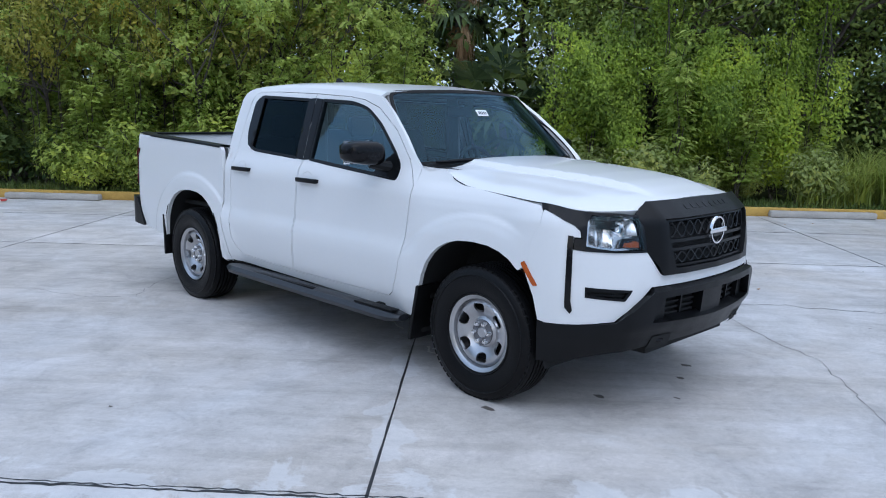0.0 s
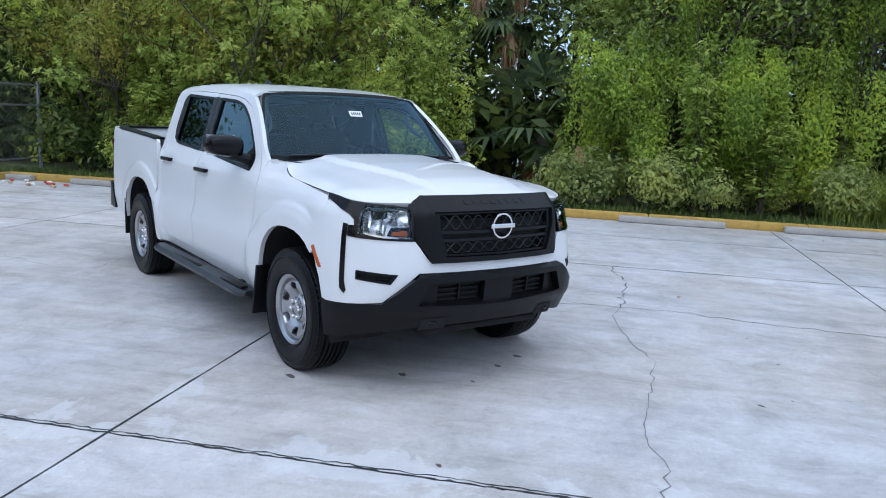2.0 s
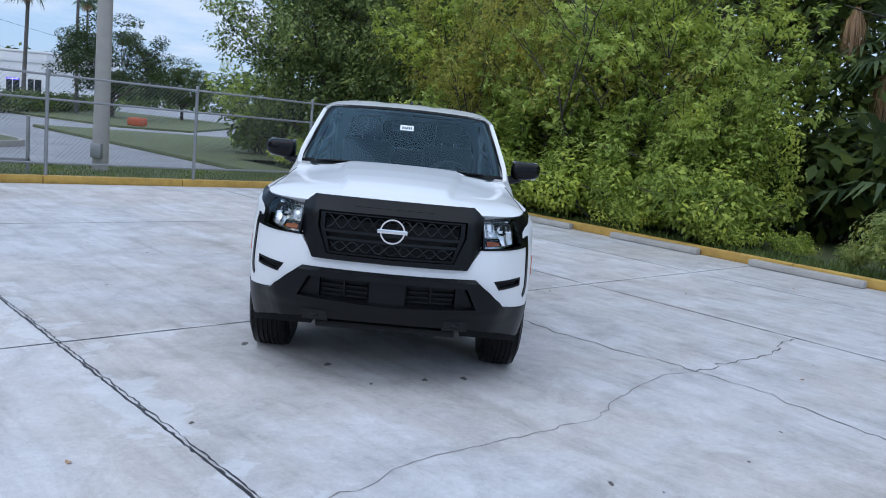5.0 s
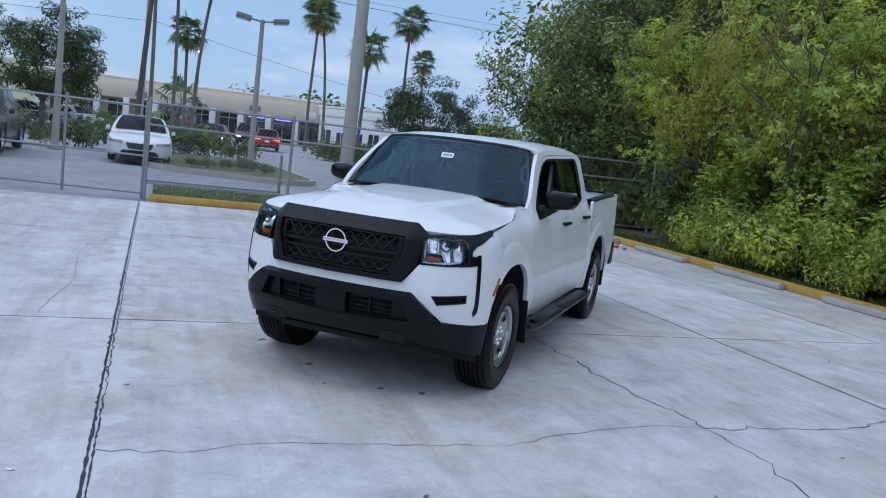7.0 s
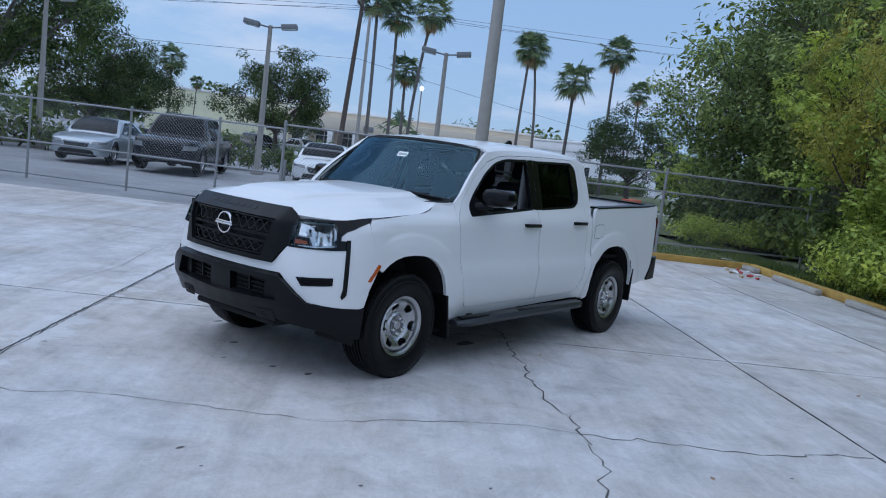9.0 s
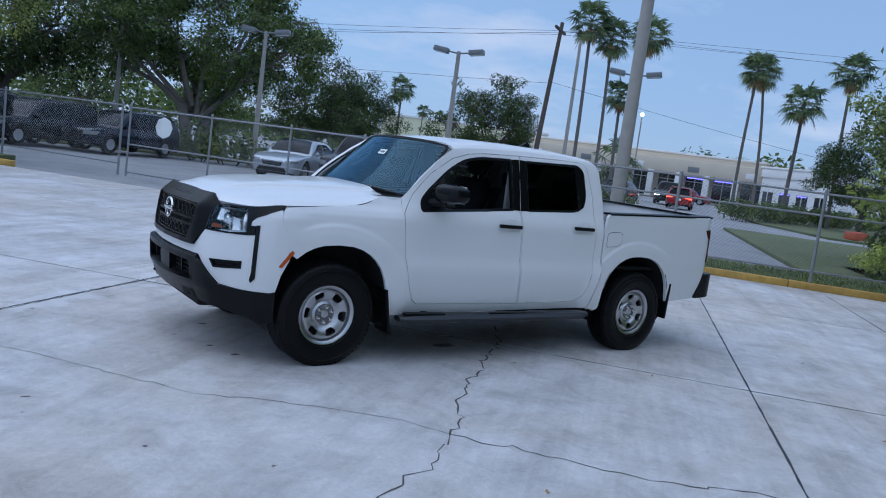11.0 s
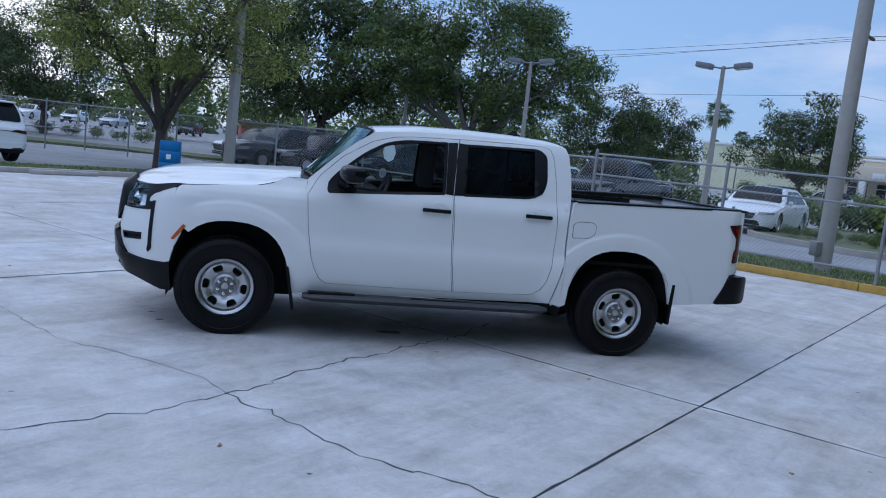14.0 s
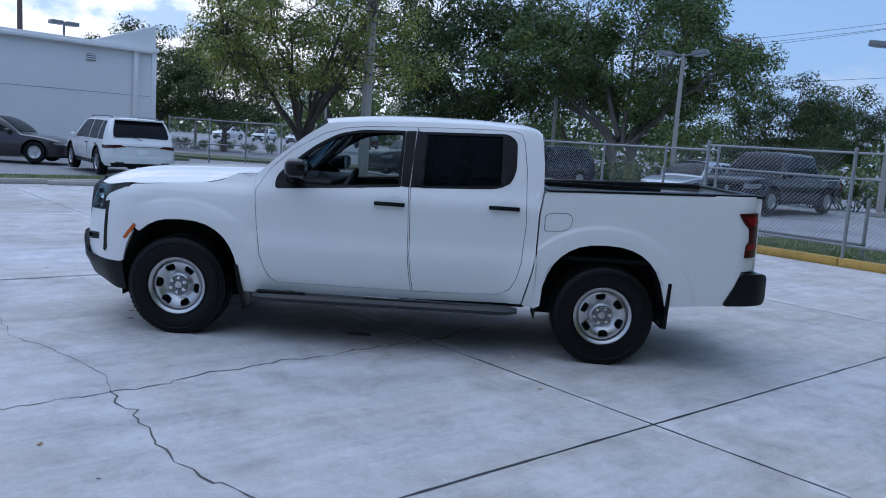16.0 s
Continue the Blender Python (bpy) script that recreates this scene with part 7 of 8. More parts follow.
# dry frond bundles that hang in the hedge
for u, w, z, s in ((-0.05, 11.5, 3.42, 1.12), (-0.75, 11.3, 4.55, 1.1), (0.15, 11.4, 4.6, 1.0), (1.75, 8.5, 1.12, 0.75)):
    rngf = random.Random(int(u * 100))
    bm = bmesh.new()
    for k in range(150):
        a = rngf.uniform(0, 6.28)
        r0, r1, ln = rngf.uniform(0, 0.06), rngf.uniform(0.05, 0.26) * s, rngf.uniform(0.6, 1.0) * s
        q = [Vector((r0 * math.cos(a), r0 * math.sin(a), 0)), Vector((r1 * 0.8 * math.cos(a), r1 * 0.8 * math.sin(a), -ln * 0.4)), Vector((r1 * math.cos(a + 0.2), r1 * math.sin(a + 0.2), -ln))]
        sd = Vector((-math.sin(a), math.cos(a), 0)) * 0.012
        v = [bm.verts.new(x) for x in (q[0], q[1] + sd, q[2], q[1] - sd)]
        bm.faces.new(v)
    fb = thing("dry_palm_frond", "hanging bundle of dry brown palm fronds", "palm frond", Matrix.Translation(lot(u, w, z)), "dry fronds in the hedge")
    part("fringe", bm, DEADLEAF, fb, smooth=False)

# ---- trees beyond the fence ----
FAR = [("ficus", 5.2, -20.2, 1.0, "spreading olive-green tree with a forked trunk"), ("oak", -7.4, -30.8, 1.0, "broad dark oak with grey limbs behind the cars"), ("oak_b", -0.6, -38.8, 1.38, "dark oak behind the parked cars"), ("oak_b", -19.0, -42.0, 0.80, "dark tree behind the lamp posts"), ("oak_b", -25.5, -50.0, 0.84, "dark tree behind the lamp posts"),
       ("oak_b", -35.2, -44.7, 1.0, "round dark green tree by the road"), ("oak_b", -47.1, -20.4, 0.82, "open green tree by the road"), ("oak_b", -58.0, -19.0, 0.6, "open green tree by the road"),
       ("oak_b", 15.0, -43.0, 0.85, "dark tree by the far road"), ("oak_b", 20.5, -46.0, 0.95, "dark tree by the far road"), ("far_tree", 11.0, -62.0, 1.0, "dark tree by the far road"), ("far_tree", 3.0, -66.0, 1.0, "dark tree by the far road"), ("far_tree", -9.0, -64.0, 1.0, "dark tree by the far road"), ("far_tree", -19.0, -62.0, 0.9, "dark tree by the far road"),
       ("front_d", -21.0, -5.6, 0.62, "young bright green tree beyond the fence"),
       ("far_tree", -76, -44, 0.75, "round tree behind the shops"), ("far_tree", -96, -52, 0.8, "round tree behind the shops"), ("far_tree", -100, -66, 0.9, "round tree behind the shops")]
for k, (key, x, y, s, lab) in enumerate(FAR):
    plant(key, "tree", lab, "tree", x, y, 0, -11 if key == "oak" else 47 * k, s, "trees beyond the fence")
for k in range(16):
    plant("shrub_far", "shrub", "clipped dark green shrub beside the road", "shrub", -38.5 - 1.7 * k, -23.3 - 0.25 * k, 0, 71 * k, 1.25, "shrubs beside the road")
for k in range(5):
    p = lot(-13.5 + 0.2 * (k % 2), 7.6 + 1.0 * k)
    plant("shrub_b", "shrub", "leafy shrub outside the fence", "shrub", p.x, p.y, 0.05, 80 * k, 0.65, "shrubs beyond the fence")
for k in range(9):
    p = lot(-11.5 - 1.3 * k, 10.2 + 0.9 * (k % 3))
    plant("shrub_far", "shrub", "leafy shrub under the trees", "shrub", p.x, p.y, 0.0, 67 * k, 1.5, "shrubs beyond the fence")

# undergrowth that closes the hedge from behind
for k in range(17):
    p = lot(-7.5 + 1.35 * k, 12.3 + 0.5 * (k % 2))
    plant("shrub_far", "shrub", "dark undergrowth behind the hedge", "shrub", p.x, p.y, 0.0, 53 * k, 2.3, "undergrowth behind the hedge")

# a low belt of distant woods
fr = np.random.default_rng(77)
wood_c, wood_r = [], []
for k in range(230):
    a = math.radians(165 + 165 * k / 229 + fr.uniform(-1, 1))
    d = fr.uniform(125, 165)
    hgt = fr.uniform(3.0, 6.5) + 1.5 * math.sin(k * 0.21)
    for j in range(3):
        wood_c.append(np.array([d * math.cos(a) + fr.uniform(-4, 4), d * math.sin(a) + fr.uniform(-4, 4), hgt * (0.2 + 0.4 * j)]))
        wood_r.append(fr.uniform(2.0, 3.2))
wp, wo = clumps(wood_c, wood_r, 8, fr, 0.7)
fw = new("far_woods", leaf_sheet("far_woods", wp, LEAF_DARK, 1.1, fr, wo * 0.6, 0.2, 0.6))
tagged(fw, "low dark belt of distant trees", "woods", kind="stuff")


# ---- lamp posts, poles and wires ----
LAMPGREY = material("grey_lamp_housing", (0.20, 0.21, 0.22), 0.5, vary=0.1)
LAMPLENS = material("lamp_lens", (0.75, 0.78, 0.80), 0.4, vary=0.05)
GLOW = material("lit_lamp", (0.9, 0.85, 0.75), 0.5, vary=0.02, emit=(1.0, 0.93, 0.78, 30))


def lamp_post(x, y, height, turn, label="concrete lamp post with two box lamps", heads=2, thick=0.13):
    t = thing("lamp_post", label, "lamp post", pose(x, y, 0, 0, 0, turn), "lamp posts")
    bm = bmesh.new()
    add_tube(bm, [(0, 0, -0.05), (0, 0, height)], [thick, thick * 0.62], 4)
    part("post", bm, POLE, t, smooth=False)
    part("base", boxed(-0.22, 0.22, -0.22, 0.22, -0.05, 0.12, 0.02), POLE, t)
    for s in (1, -1)[:heads]:
        part("arm", tube([(0, 0, height - 0.08), (s * 0.45, 0, height - 0.02)], 0.035, 6), LAMPGREY, t)
        head = part("lamp_head", boxed(-0.30, 0.30, -0.20, 0.20, -0.10, 0.10, 0.03, pose(s * 0.72, 0, height + 0.02, 0, s * -8, 0)), LAMPGREY, t)
        part("lens", boxed(-0.26, 0.26, -0.17, 0.17, -0.112, -0.10, 0, pose(s * 0.72, 0, height + 0.02, 0, s * -8, 0)), LAMPLENS, head)
    return t


lamp_post(-14.4, -20.7, 5.70, 131)
lamp_post(-8.9, -27.1, 5.72, 140)
lamp_post(-4.4, -32.6, 5.62, 140)
lamp_post(0.3, -38.3, 5.45, 150)
lamp_post(-20.2, -16.6, 5.75, 128)
lamp_post(17.6, -45.2, 3.9, 160)
lamp_post(25.0, -58.5, 4.2, 160)
lamp_post(11.5, -58.0, 4.6, 160)
lamp_post(14.0, -72.0, 5.2, 150)
lamp_post(20.5, -74.0, 5.2, 150)


def tall_pole(x, y, height, r, label, mat=POLE, lean=(0, 0), name="utility_pole", sides=8):
    t = thing(name, label, "pole", pose(x, y, 0), "poles")
    part("shaft", tube([(0, 0, -0.1), (lean[0] * 0.5, lean[1] * 0.5, height * 0.5), (lean[0], lean[1], height)], [r, r * 0.85, r * 0.68], sides), mat, t)
    return t


bp = tall_pole(-8.72, -6.05, 9.5, 0.155, "thick round concrete pole behind the fence", name="concrete_pole", sides=12)
part("meter_box", boxed(0.12, 0.26, -0.10, 0.10, 0.35, 0.62, 0.015), GALV, bp)
tall_pole(2.95, -18.90, 11.0, 0.175, "thick square concrete pole by the kerb", name="concrete_pole", sides=4, lean=(-0.12, 0.05))
up = tall_pole(-22.4, -24.6, 8.9, 0.14, "leaning dark wooden utility pole with wires", WOODPOLE, (-1.1, -0.4))
part("crossarm", boxed(-1.1, 1.1, -0.06, 0.06, 8.45, 8.57, 0.01, pose(-1.05, -0.4, 0, 0, 0, 35)), WOODPOLE, up)
tall_pole(-35.9, -36.6, 10.8, 0.15, "pale slender utility pole")
gl = thing("street_lamp", "lit street lamp on a slim pole", "street lamp", pose(-63.8, -54.7, 0))
part("post", tube([(0, 0, -0.1), (0, 0, 8.6)], [0.10, 0.07], 8), POLE, gl)
bm = bmesh.new()
bmesh.ops.create_uvsphere(bm, u_segments=12, v_segments=8, radius=0.20, matrix=Matrix.Translation((0, 0, 8.75)))
part("globe", bm, GLOW, gl)
WIRE = material("black_wire", (0.03, 0.03, 0.03), 0.6, vary=0.1)
WIRES = [((-23.5, -25.6, 8.55), (60, -75, 8.5), 3.2), ((-23.9, -24.8, 8.5), (60, -74.2, 8.4), 3.9), ((-23.4, -25.0, 8.3), (60, -74.6, 8.6), 3.4), ((-23.5, -25.6, 8.55), (-110, 24, 15.5), 0.4), ((-23.9, -24.8, 8.5), (-110, 20, 13.6), 0.4), ((-23.4, -25.0, 8.3), (-110, 22, 14.4), 0.4), ((-22.9, -24.8, 5.9), (-110, 12, 5.2), 3.0), ((-22.9, -24.8, 5.8), (50, -70, 5.4), 1.5)]
for a, b, sag in WIRES:
    pts = [Vector(a).lerp(Vector(b), f) - Vector((0, 0, 4 * sag * f * (1 - f))) for f in np.linspace(0, 1, 21)]
    w = thing("overhead_wire", "sagging black overhead wire", "wire", Matrix(), "overhead wires")
    part("strand", tube(pts, 0.008, 4), WIRE, w)

# ---- buildings ----
STUCCO = material("cream_stucco", (0.66, 0.58, 0.46), 0.9, vary=0.06, scale=0.8, fine=30, bump=0.003)
STUCCO_WHITE = material("white_stucco", (0.80, 0.80, 0.79), 0.85, vary=0.06, scale=0.7, fine=40, bump=0.003)
TRIMWHITE = material("white_trim", (0.78, 0.77, 0.75), 0.6, vary=0.04)
SHOPGLASS = material("dark_shop_glass", (0.03, 0.035, 0.045), 0.08, vary=0.2, coat=1.0)
BLUEGLOW = material("blue_neon", (0.05, 0.05, 0.5), 0.4, vary=0.02, emit=(0.15, 0.12, 1.0, 4))
REDSIGN = material("red_wall", (0.35, 0.07, 0.05), 0.7, vary=0.1)
PALEYELLOW = material("pale_yellow_wall", (0.72, 0.70, 0.48), 0.85, vary=0.06, scale=0.8)


def shops(name, label, a, b, depth, height, bays, porch=True, mat=STUCCO):
    """A long one-storey row of shops with a colonnade, between two plan points; its front looks left of a to b."""
    a, b = Vector((*a, 0)), Vector((*b, 0))
    d = b - a
    L = d.length
    t = thing(name, label, "building", Matrix.Translation(a) @ pose(0, 0, 0, 0, 0, math.degrees(math.atan2(d.y, d.x))), "shops across the road")
    part("wall", boxed(0, L, -depth, 0, 0, height - 0.3), mat, t, smooth=False)
    part("parapet", boxed(-0.15, L + 0.15, -depth - 0.15, 0.45 if porch else 0.15, height - 0.9, height, 0.04), mat, t)
    part("cornice", boxed(-0.25, L + 0.25, -depth - 0.25, 0.58 if porch else 0.25, height, height + 0.22, 0.05), TRIMWHITE, t)
    if porch:
        part("porch_roof", boxed(0, L, 0.0, 3.0, height - 2.2, height - 0.6, 0.05), mat, t)
        part("porch_floor", boxed(0, L, 0.0, 3.2, 0, 0.12, 0.02), KERB_STONE, t)
    for k in range(bays + 1):
        x = L * k / bays
        if porch:
            part("column", boxed(x - 0.32, x + 0.32, 2.45, 3.05, 0.1, height - 2.1, 0.03), TRIMWHITE, t)
        if k < bays:
            w = part("shop_window", boxed(x + 0.5, x + L / bays - 0.5, -0.02, 0.05, 0.15, height - 2.4, 0.0), SHOPGLASS, t)
            part("window_frame", boxed(x + L / bays / 2 - 0.04, x + L / bays / 2 + 0.04, 0.05, 0.09, 0.15, height - 2.4), TRIMWHITE, w)
            part("transom", boxed(x + 0.5, x + L / bays - 0.5, 0.05, 0.09, 2.2, 2.28), TRIMWHITE, w)
            if porch and k % 2 == 0:
                part("sign_panel", boxed(x + L / bays * 0.3, x + L / bays * 0.7, 3.0, 3.06, height - 1.9, height - 1.3, 0.02), LAMPGREY if k % 4 else TRIMWHITE, t)
            if k in (1, 2, 5):
                part("neon_strip", boxed(x + 0.6, x + L / bays - 0.6, 0.06, 0.10, height - 2.55, height - 2.45), BLUEGLOW, t)
    return t


shops("shop_row", "long cream shop row with white columns", (-75.5, -45.8), (-60, -72), 14, 5.15, 10)
shops("shop_wing", "white side wing of the shop row", (-69.5, -35.0), (-72.5, -44.5), 10, 4.6, 4, False, STUCCO_WHITE)
yb = thing("warehouse", "pale yellow warehouse behind the trees", "building", pose(-73.5, -100.0, 0, 0, 0, 141))
part("wall", boxed(-13, 13, -5, 5, 0, 6.6), PALEYELLOW, yb, smooth=False)
part("roof_edge", boxed(-13.2, 13.2, -5.2, 5.2, 6.6, 6.95, 0.04), TRIMWHITE, yb)
rb = thing("low_shop", "low red-brown shop with a white roof", "building", pose(5.0, -92, 0, 0, 0, 5))
part("wall", boxed(-1.8, 1.8, -5, 5, 0, 2.2), REDSIGN, rb, smooth=False)
part("roof_edge", boxed(-2.0, 2.0, -5.2, 5.2, 2.2, 2.55, 0.04), TRIMWHITE, rb)

# white service building by the lot
wd = Vector((10.8 - 13.9, -21.3 + 17.3, 0))
ang = math.degrees(math.atan2(wd.y, wd.x))
wb = thing("service_building", "white block building with a metal downpipe", "building", pose(16.85, -22.4, 0, 0, 0, ang) @ Matrix.Diagonal((1.21, 1.21, 1.124, 1)))
LW = wd.length
part("wall", boxed(-22, LW, 0.0, 14, -0.05, 3.95), STUCCO_WHITE, wb, smooth=False)
part("roof_edge", boxed(-22, LW + 0.08, -0.12, 14.1, 3.92, 4.08, 0.02), TRIMWHITE, wb)
part("gutter", boxed(-22, LW - 0.2, -0.22, -0.10, 3.86, 3.98, 0.02), TRIMWHITE, wb)
bm = bmesh.new()
ga = [bm.verts.new((x, y, z)) for y in (0.02, 0.18) for x, z in ((LW - 2.3, 4.06), (LW + 0.02, 4.06), (LW + 0.02, 4.86), (LW - 0.12, 4.86))]
bm.faces.new(ga[:4]), bm.faces.new(ga[7:3:-1])
for k in range(4):
    bm.faces.new((ga[k], ga[4 + k], ga[4 + (k + 1) % 4], ga[(k + 1) % 4]))
bmesh.ops.recalc_face_normals(bm, faces=bm.faces[:])
part("parapet", bm, STUCCO_WHITE, wb, smooth=False)
part("downpipe", boxed(LW - 0.85, LW - 0.70, -0.16, -0.02, 0, 3.95, 0.02), TRIMWHITE, wb)
part("pilaster", boxed(LW - 0.16, LW + 0.02, -0.06, 0.0, 0, 3.92, 0.01), STUCCO_WHITE, wb)
vt = part("wall_vent", boxed(LW - 2.45, LW - 2.15, -0.04, 0.0, 3.35, 3.60, 0.01), LAMPGREY, wb)
for k in range(3):
    part("vent_slat", boxed(LW - 2.46, LW - 2.14, -0.06, -0.035, 3.39 + 0.075 * k, 3.43 + 0.075 * k), TRIMWHITE, vt)
part("wall_lamp_post", tube([(LW - 2.9, 0.6, 4.0), (LW - 2.9, 0.6, 4.55)], 0.035, 6), LAMPGREY, wb)
part("roof_lamp", boxed(LW - 3.35, LW - 2.95, 0.45, 0.75, 4.50, 4.64, 0.03), LAMPGREY, wb)
part("roof_lamp", boxed(LW - 2.85, LW - 2.45, 0.45, 0.75, 4.50, 4.64, 0.03), LAMPGREY, wb)
part("block_course", boxed(-22, LW - 0.2, -0.006, 0.0, 2.28, 2.295), LAMPGREY, wb)
part("grass_edge", boxed(-22, LW + 1, -0.7, -0.01, -0.05, 0.05, 0.02), SOIL, wb)
tall_pole(18.5, -26.5, 9.0, 0.13, "dark pole behind the service building", WOODPOLE)

# kerbed island with low shrubs and a road edge
isl = finish("traffic_island", panel_mesh(rounded([(-12.6, -14.6), (-13.6, -10.9), (-15.2, -10.6), (-22, -17), (-21, -20.5), (-15.5, -18.5)], 1.0, 4), [], lambda x, y: (x, y, 0.10), 1.5, 0.15), SOIL, smooth=False)
tagged(isl, "grassy traffic island with a concrete edge", "traffic island", kind="structure")
ring_o = rounded([(-12.6, -14.6), (-13.6, -10.9), (-15.2, -10.6), (-22, -17), (-21, -20.5), (-15.5, -18.5)], 1.0, 4)
tagged(finish("kerb", panel_mesh(shrunk(ring_o, -0.14), [ring_o], lambda x, y: (x, y, 0.115), 1.5, 0.16), KERB_STONE, smooth=False), "grey concrete island kerb", "kerb", kind="structure")
for k, (x, y) in enumerate(((-13.6, -14.0), (-14.2, -13.9), (-14.8, -13.7), (-15.4, -13.5), (-16.0, -13.6), (-16.8, -14.3), (-17.6, -15.0), (-15.2, -12.4))):
    plant("shrub_dark", "shrub", "low dark shrub on the traffic island", "shrub", x, y, 0.1, 60 * k, 0.30, "shrubs on the island")
for k in range(16):
    plant("shrub_far", "shrub", "dark hedge shrub behind the parked cars", "shrub", -5.6 - 1.15 * k, -28.6 + 0.62 * k + 0.3 * (k % 2), 0, 50 * k, 0.95 + 0.20 * (k % 3), "hedge behind the cars")
for k in range(11):
    plant("shrub_far", "shrub", "low dark hedge before the far car park", "shrub", 8.0 + 1.5 * k, -43.5 - 0.3 * k, 0, 64 * k, 0.55 + 0.1 * (k % 2), "far low hedge")
for k in range(12):
    plant("shrub_far", "shrub", "dark shrub in front of the shops", "shrub", -60.5 + 1.1 * k, -52.0 - 1.9 * k, 0, 80 * k, 1.1 + 0.25 * (k % 3), "shrubs by the shops")
far_strip = finish("verge_ground", panel_mesh([(-46.0, -29.0), (-38.8, -22.5), (-33.8, -15.0), (-36.0, -12.0), (-62.0, -14.0), (-68.0, -28.0)], [], lambda x, y: (x, y, 0.06), 4, 0.1), SOIL, smooth=False)
tagged(far_strip, "mown grass verge beside the road", "ground", kind="structure")
far_strip = finish("verge_ground", panel_mesh([(20, -30), (21, -34), (-14, -33), (-14, -30)], [], lambda x, y: (x, y, 0.06), 4, 0.1), SOIL, smooth=False)
tagged(far_strip, "mown grass verge under the oaks", "ground", kind="structure")

# ---- barrel, gate sign, litter ----
BLUE = material("blue_plastic", (0.02, 0.16, 0.42), 0.45, vary=0.15, scale=6)
br = thing("barrel", "blue plastic drum standing on the grass strip", "barrel", Matrix.Translation((4.42, -16.80, 0.07)))
part("drum", lathe([(0.01, 0), (0.27, 0.0), (0.29, 0.03), (0.30, 0.25), (0.285, 0.28), (0.30, 0.31), (0.30, 0.58), (0.285, 0.61), (0.30, 0.64), (0.29, 0.86), (0.28, 0.89), (0.265, 0.885), (0.26, 0.82), (0.01, 0.80)], 24, 'z'), BLUE, br)
part("label_patch", boxed(-0.06, 0.06, 0.292, 0.304, 0.38, 0.52, 0.01), LABEL, br)
p = lot(-10.68, -9.9)
sg = thing("gate_sign", "round white plate wired to the gate", "sign", pose(p.x, p.y, 1.32, 90, 0, 41.4 + 90 - 8), "")
bm = bmesh.new()
add_lathe(bm, [(0.001, -0.06), (0.26, -0.06), (0.265, -0.05), (0.26, -0.045), (0.001, -0.045)], 8, 'z')
part("plate", bm, LABEL, sg, smooth=False)
RUBBISH = [material("red_litter", (0.45, 0.06, 0.05), 0.5), material("white_litter", (0.75, 0.75, 0.72), 0.6), material("tan_litter", (0.42, 0.32, 0.18), 0.7)]
lr = random.Random(9)
for k in range(16):
    u, w = -8.4 + lr.uniform(-0.3, 1.2), 6.6 + lr.uniform(-0.5, 0.35)
    q = lot(u, w, 0.0)
    bm = bmesh.new()
    bmesh.ops.create_icosphere(bm, subdivisions=1, radius=1)
    for v in bm.verts:
        v.co *= lr.uniform(0.6, 1.2)
        v.co = Vector((v.co.x * 0.07, v.co.y * 0.05, max(0, v.co.z + 0.6) * 0.035))
    ob = finish("litter", bm, RUBBISH[k % 3], smooth=False)
    ob.matrix_world = pose(q.x, q.y, 0.0, 0, 0, lr.uniform(0, 360))
    tagged(ob, "crumpled scrap of litter in the lot's corner", "litter", "litter in the corner")
for k in range(26):
    q = lot(lr.uniform(-7, 6), lr.uniform(-9, 6.5), 0.001)
    bm = bmesh.new()
    vs = [bm.verts.new((0.035 * math.cos(a) * lr.uniform(0.6, 1), 0.02 * math.sin(a) * lr.uniform(0.6, 1), 0.006 * math.cos(2 * a) + 0.006)) for a in np.linspace(0, 6.28, 7)[:-1]]
    bm.faces.new(vs)
    ob = finish("fallen_leaf", bm, DEADLEAF if k % 3 else RUBBISH[1], smooth=False)
    ob.matrix_world = pose(q.x, q.y, 0.0005, 0, 0, lr.uniform(0, 360)) @ Matrix.Diagonal((0.7, 0.7, 1, 1))
    tagged(ob, "small curled dry leaf on the concrete", "leaf", "dry leaves on the lot")
CONE = material("orange_plastic", (0.42, 0.085, 0.03), 0.6)
for k in range(2):
    ob = finish("road_barrier", boxed(-0.5, 0.5, -0.15, 0.15, 0, 0.40, 0.05), CONE)
    ob.matrix_world = pose(-35.4 - 1.6 * k, -14.7 - 0.4 * k, 0.06, 0, 0, 60)
    tagged(ob, "orange plastic road barrier", "barrier", "road barriers")

# ---- parked cars ----
CARLAMP = material("car_lamp_lens", (0.22, 0.23, 0.24), 0.25, vary=0.2, scale=20, coat=0.5)
CARGLASS = material("dark_car_glass", (0.008, 0.010, 0.013), 0.06, vary=0.1, coat=0.0, spec=0.14)
HEADLIT = material("lit_headlamp", (0.9, 0.88, 0.8), 0.3, emit=(1.0, 0.92, 0.75, 12))
TAILLIT = material("lit_tail_lamp", (0.5, 0.02, 0.02), 0.3, emit=(1.0, 0.05, 0.02, 5))
car_tyre = bpy.data.meshes.new("car_tyre")
lathe([(0.20, -0.10), (0.30, -0.11), (0.335, -0.09), (0.345, -0.05), (0.345, 0.05), (0.335, 0.09), (0.30, 0.11), (0.20, 0.10)], 28, 'y').to_mesh(car_tyre)
car_rim = bpy.data.meshes.new("car_rim")
bm = lathe([(0.215, 0.09), (0.205, 0.10), (0.195, 0.075), (0.12, 0.05), (0.04, 0.06), (0.001, 0.07)], 24, 'y')
for k in range(5):
    add_box(bm, 0.05, 0.20, 0.06, 0.085, -0.022, 0.022, 0, pose(0, 0, 0, 0, 72 * k, 0))
bm.to_mesh(car_rim)


def paint(name, colour, rough=0.3, metal=0.0, coat=0.8):
    return material(name, colour, rough, metal=metal, vary=0.03, scale=3, coat=coat, spec=0.3)


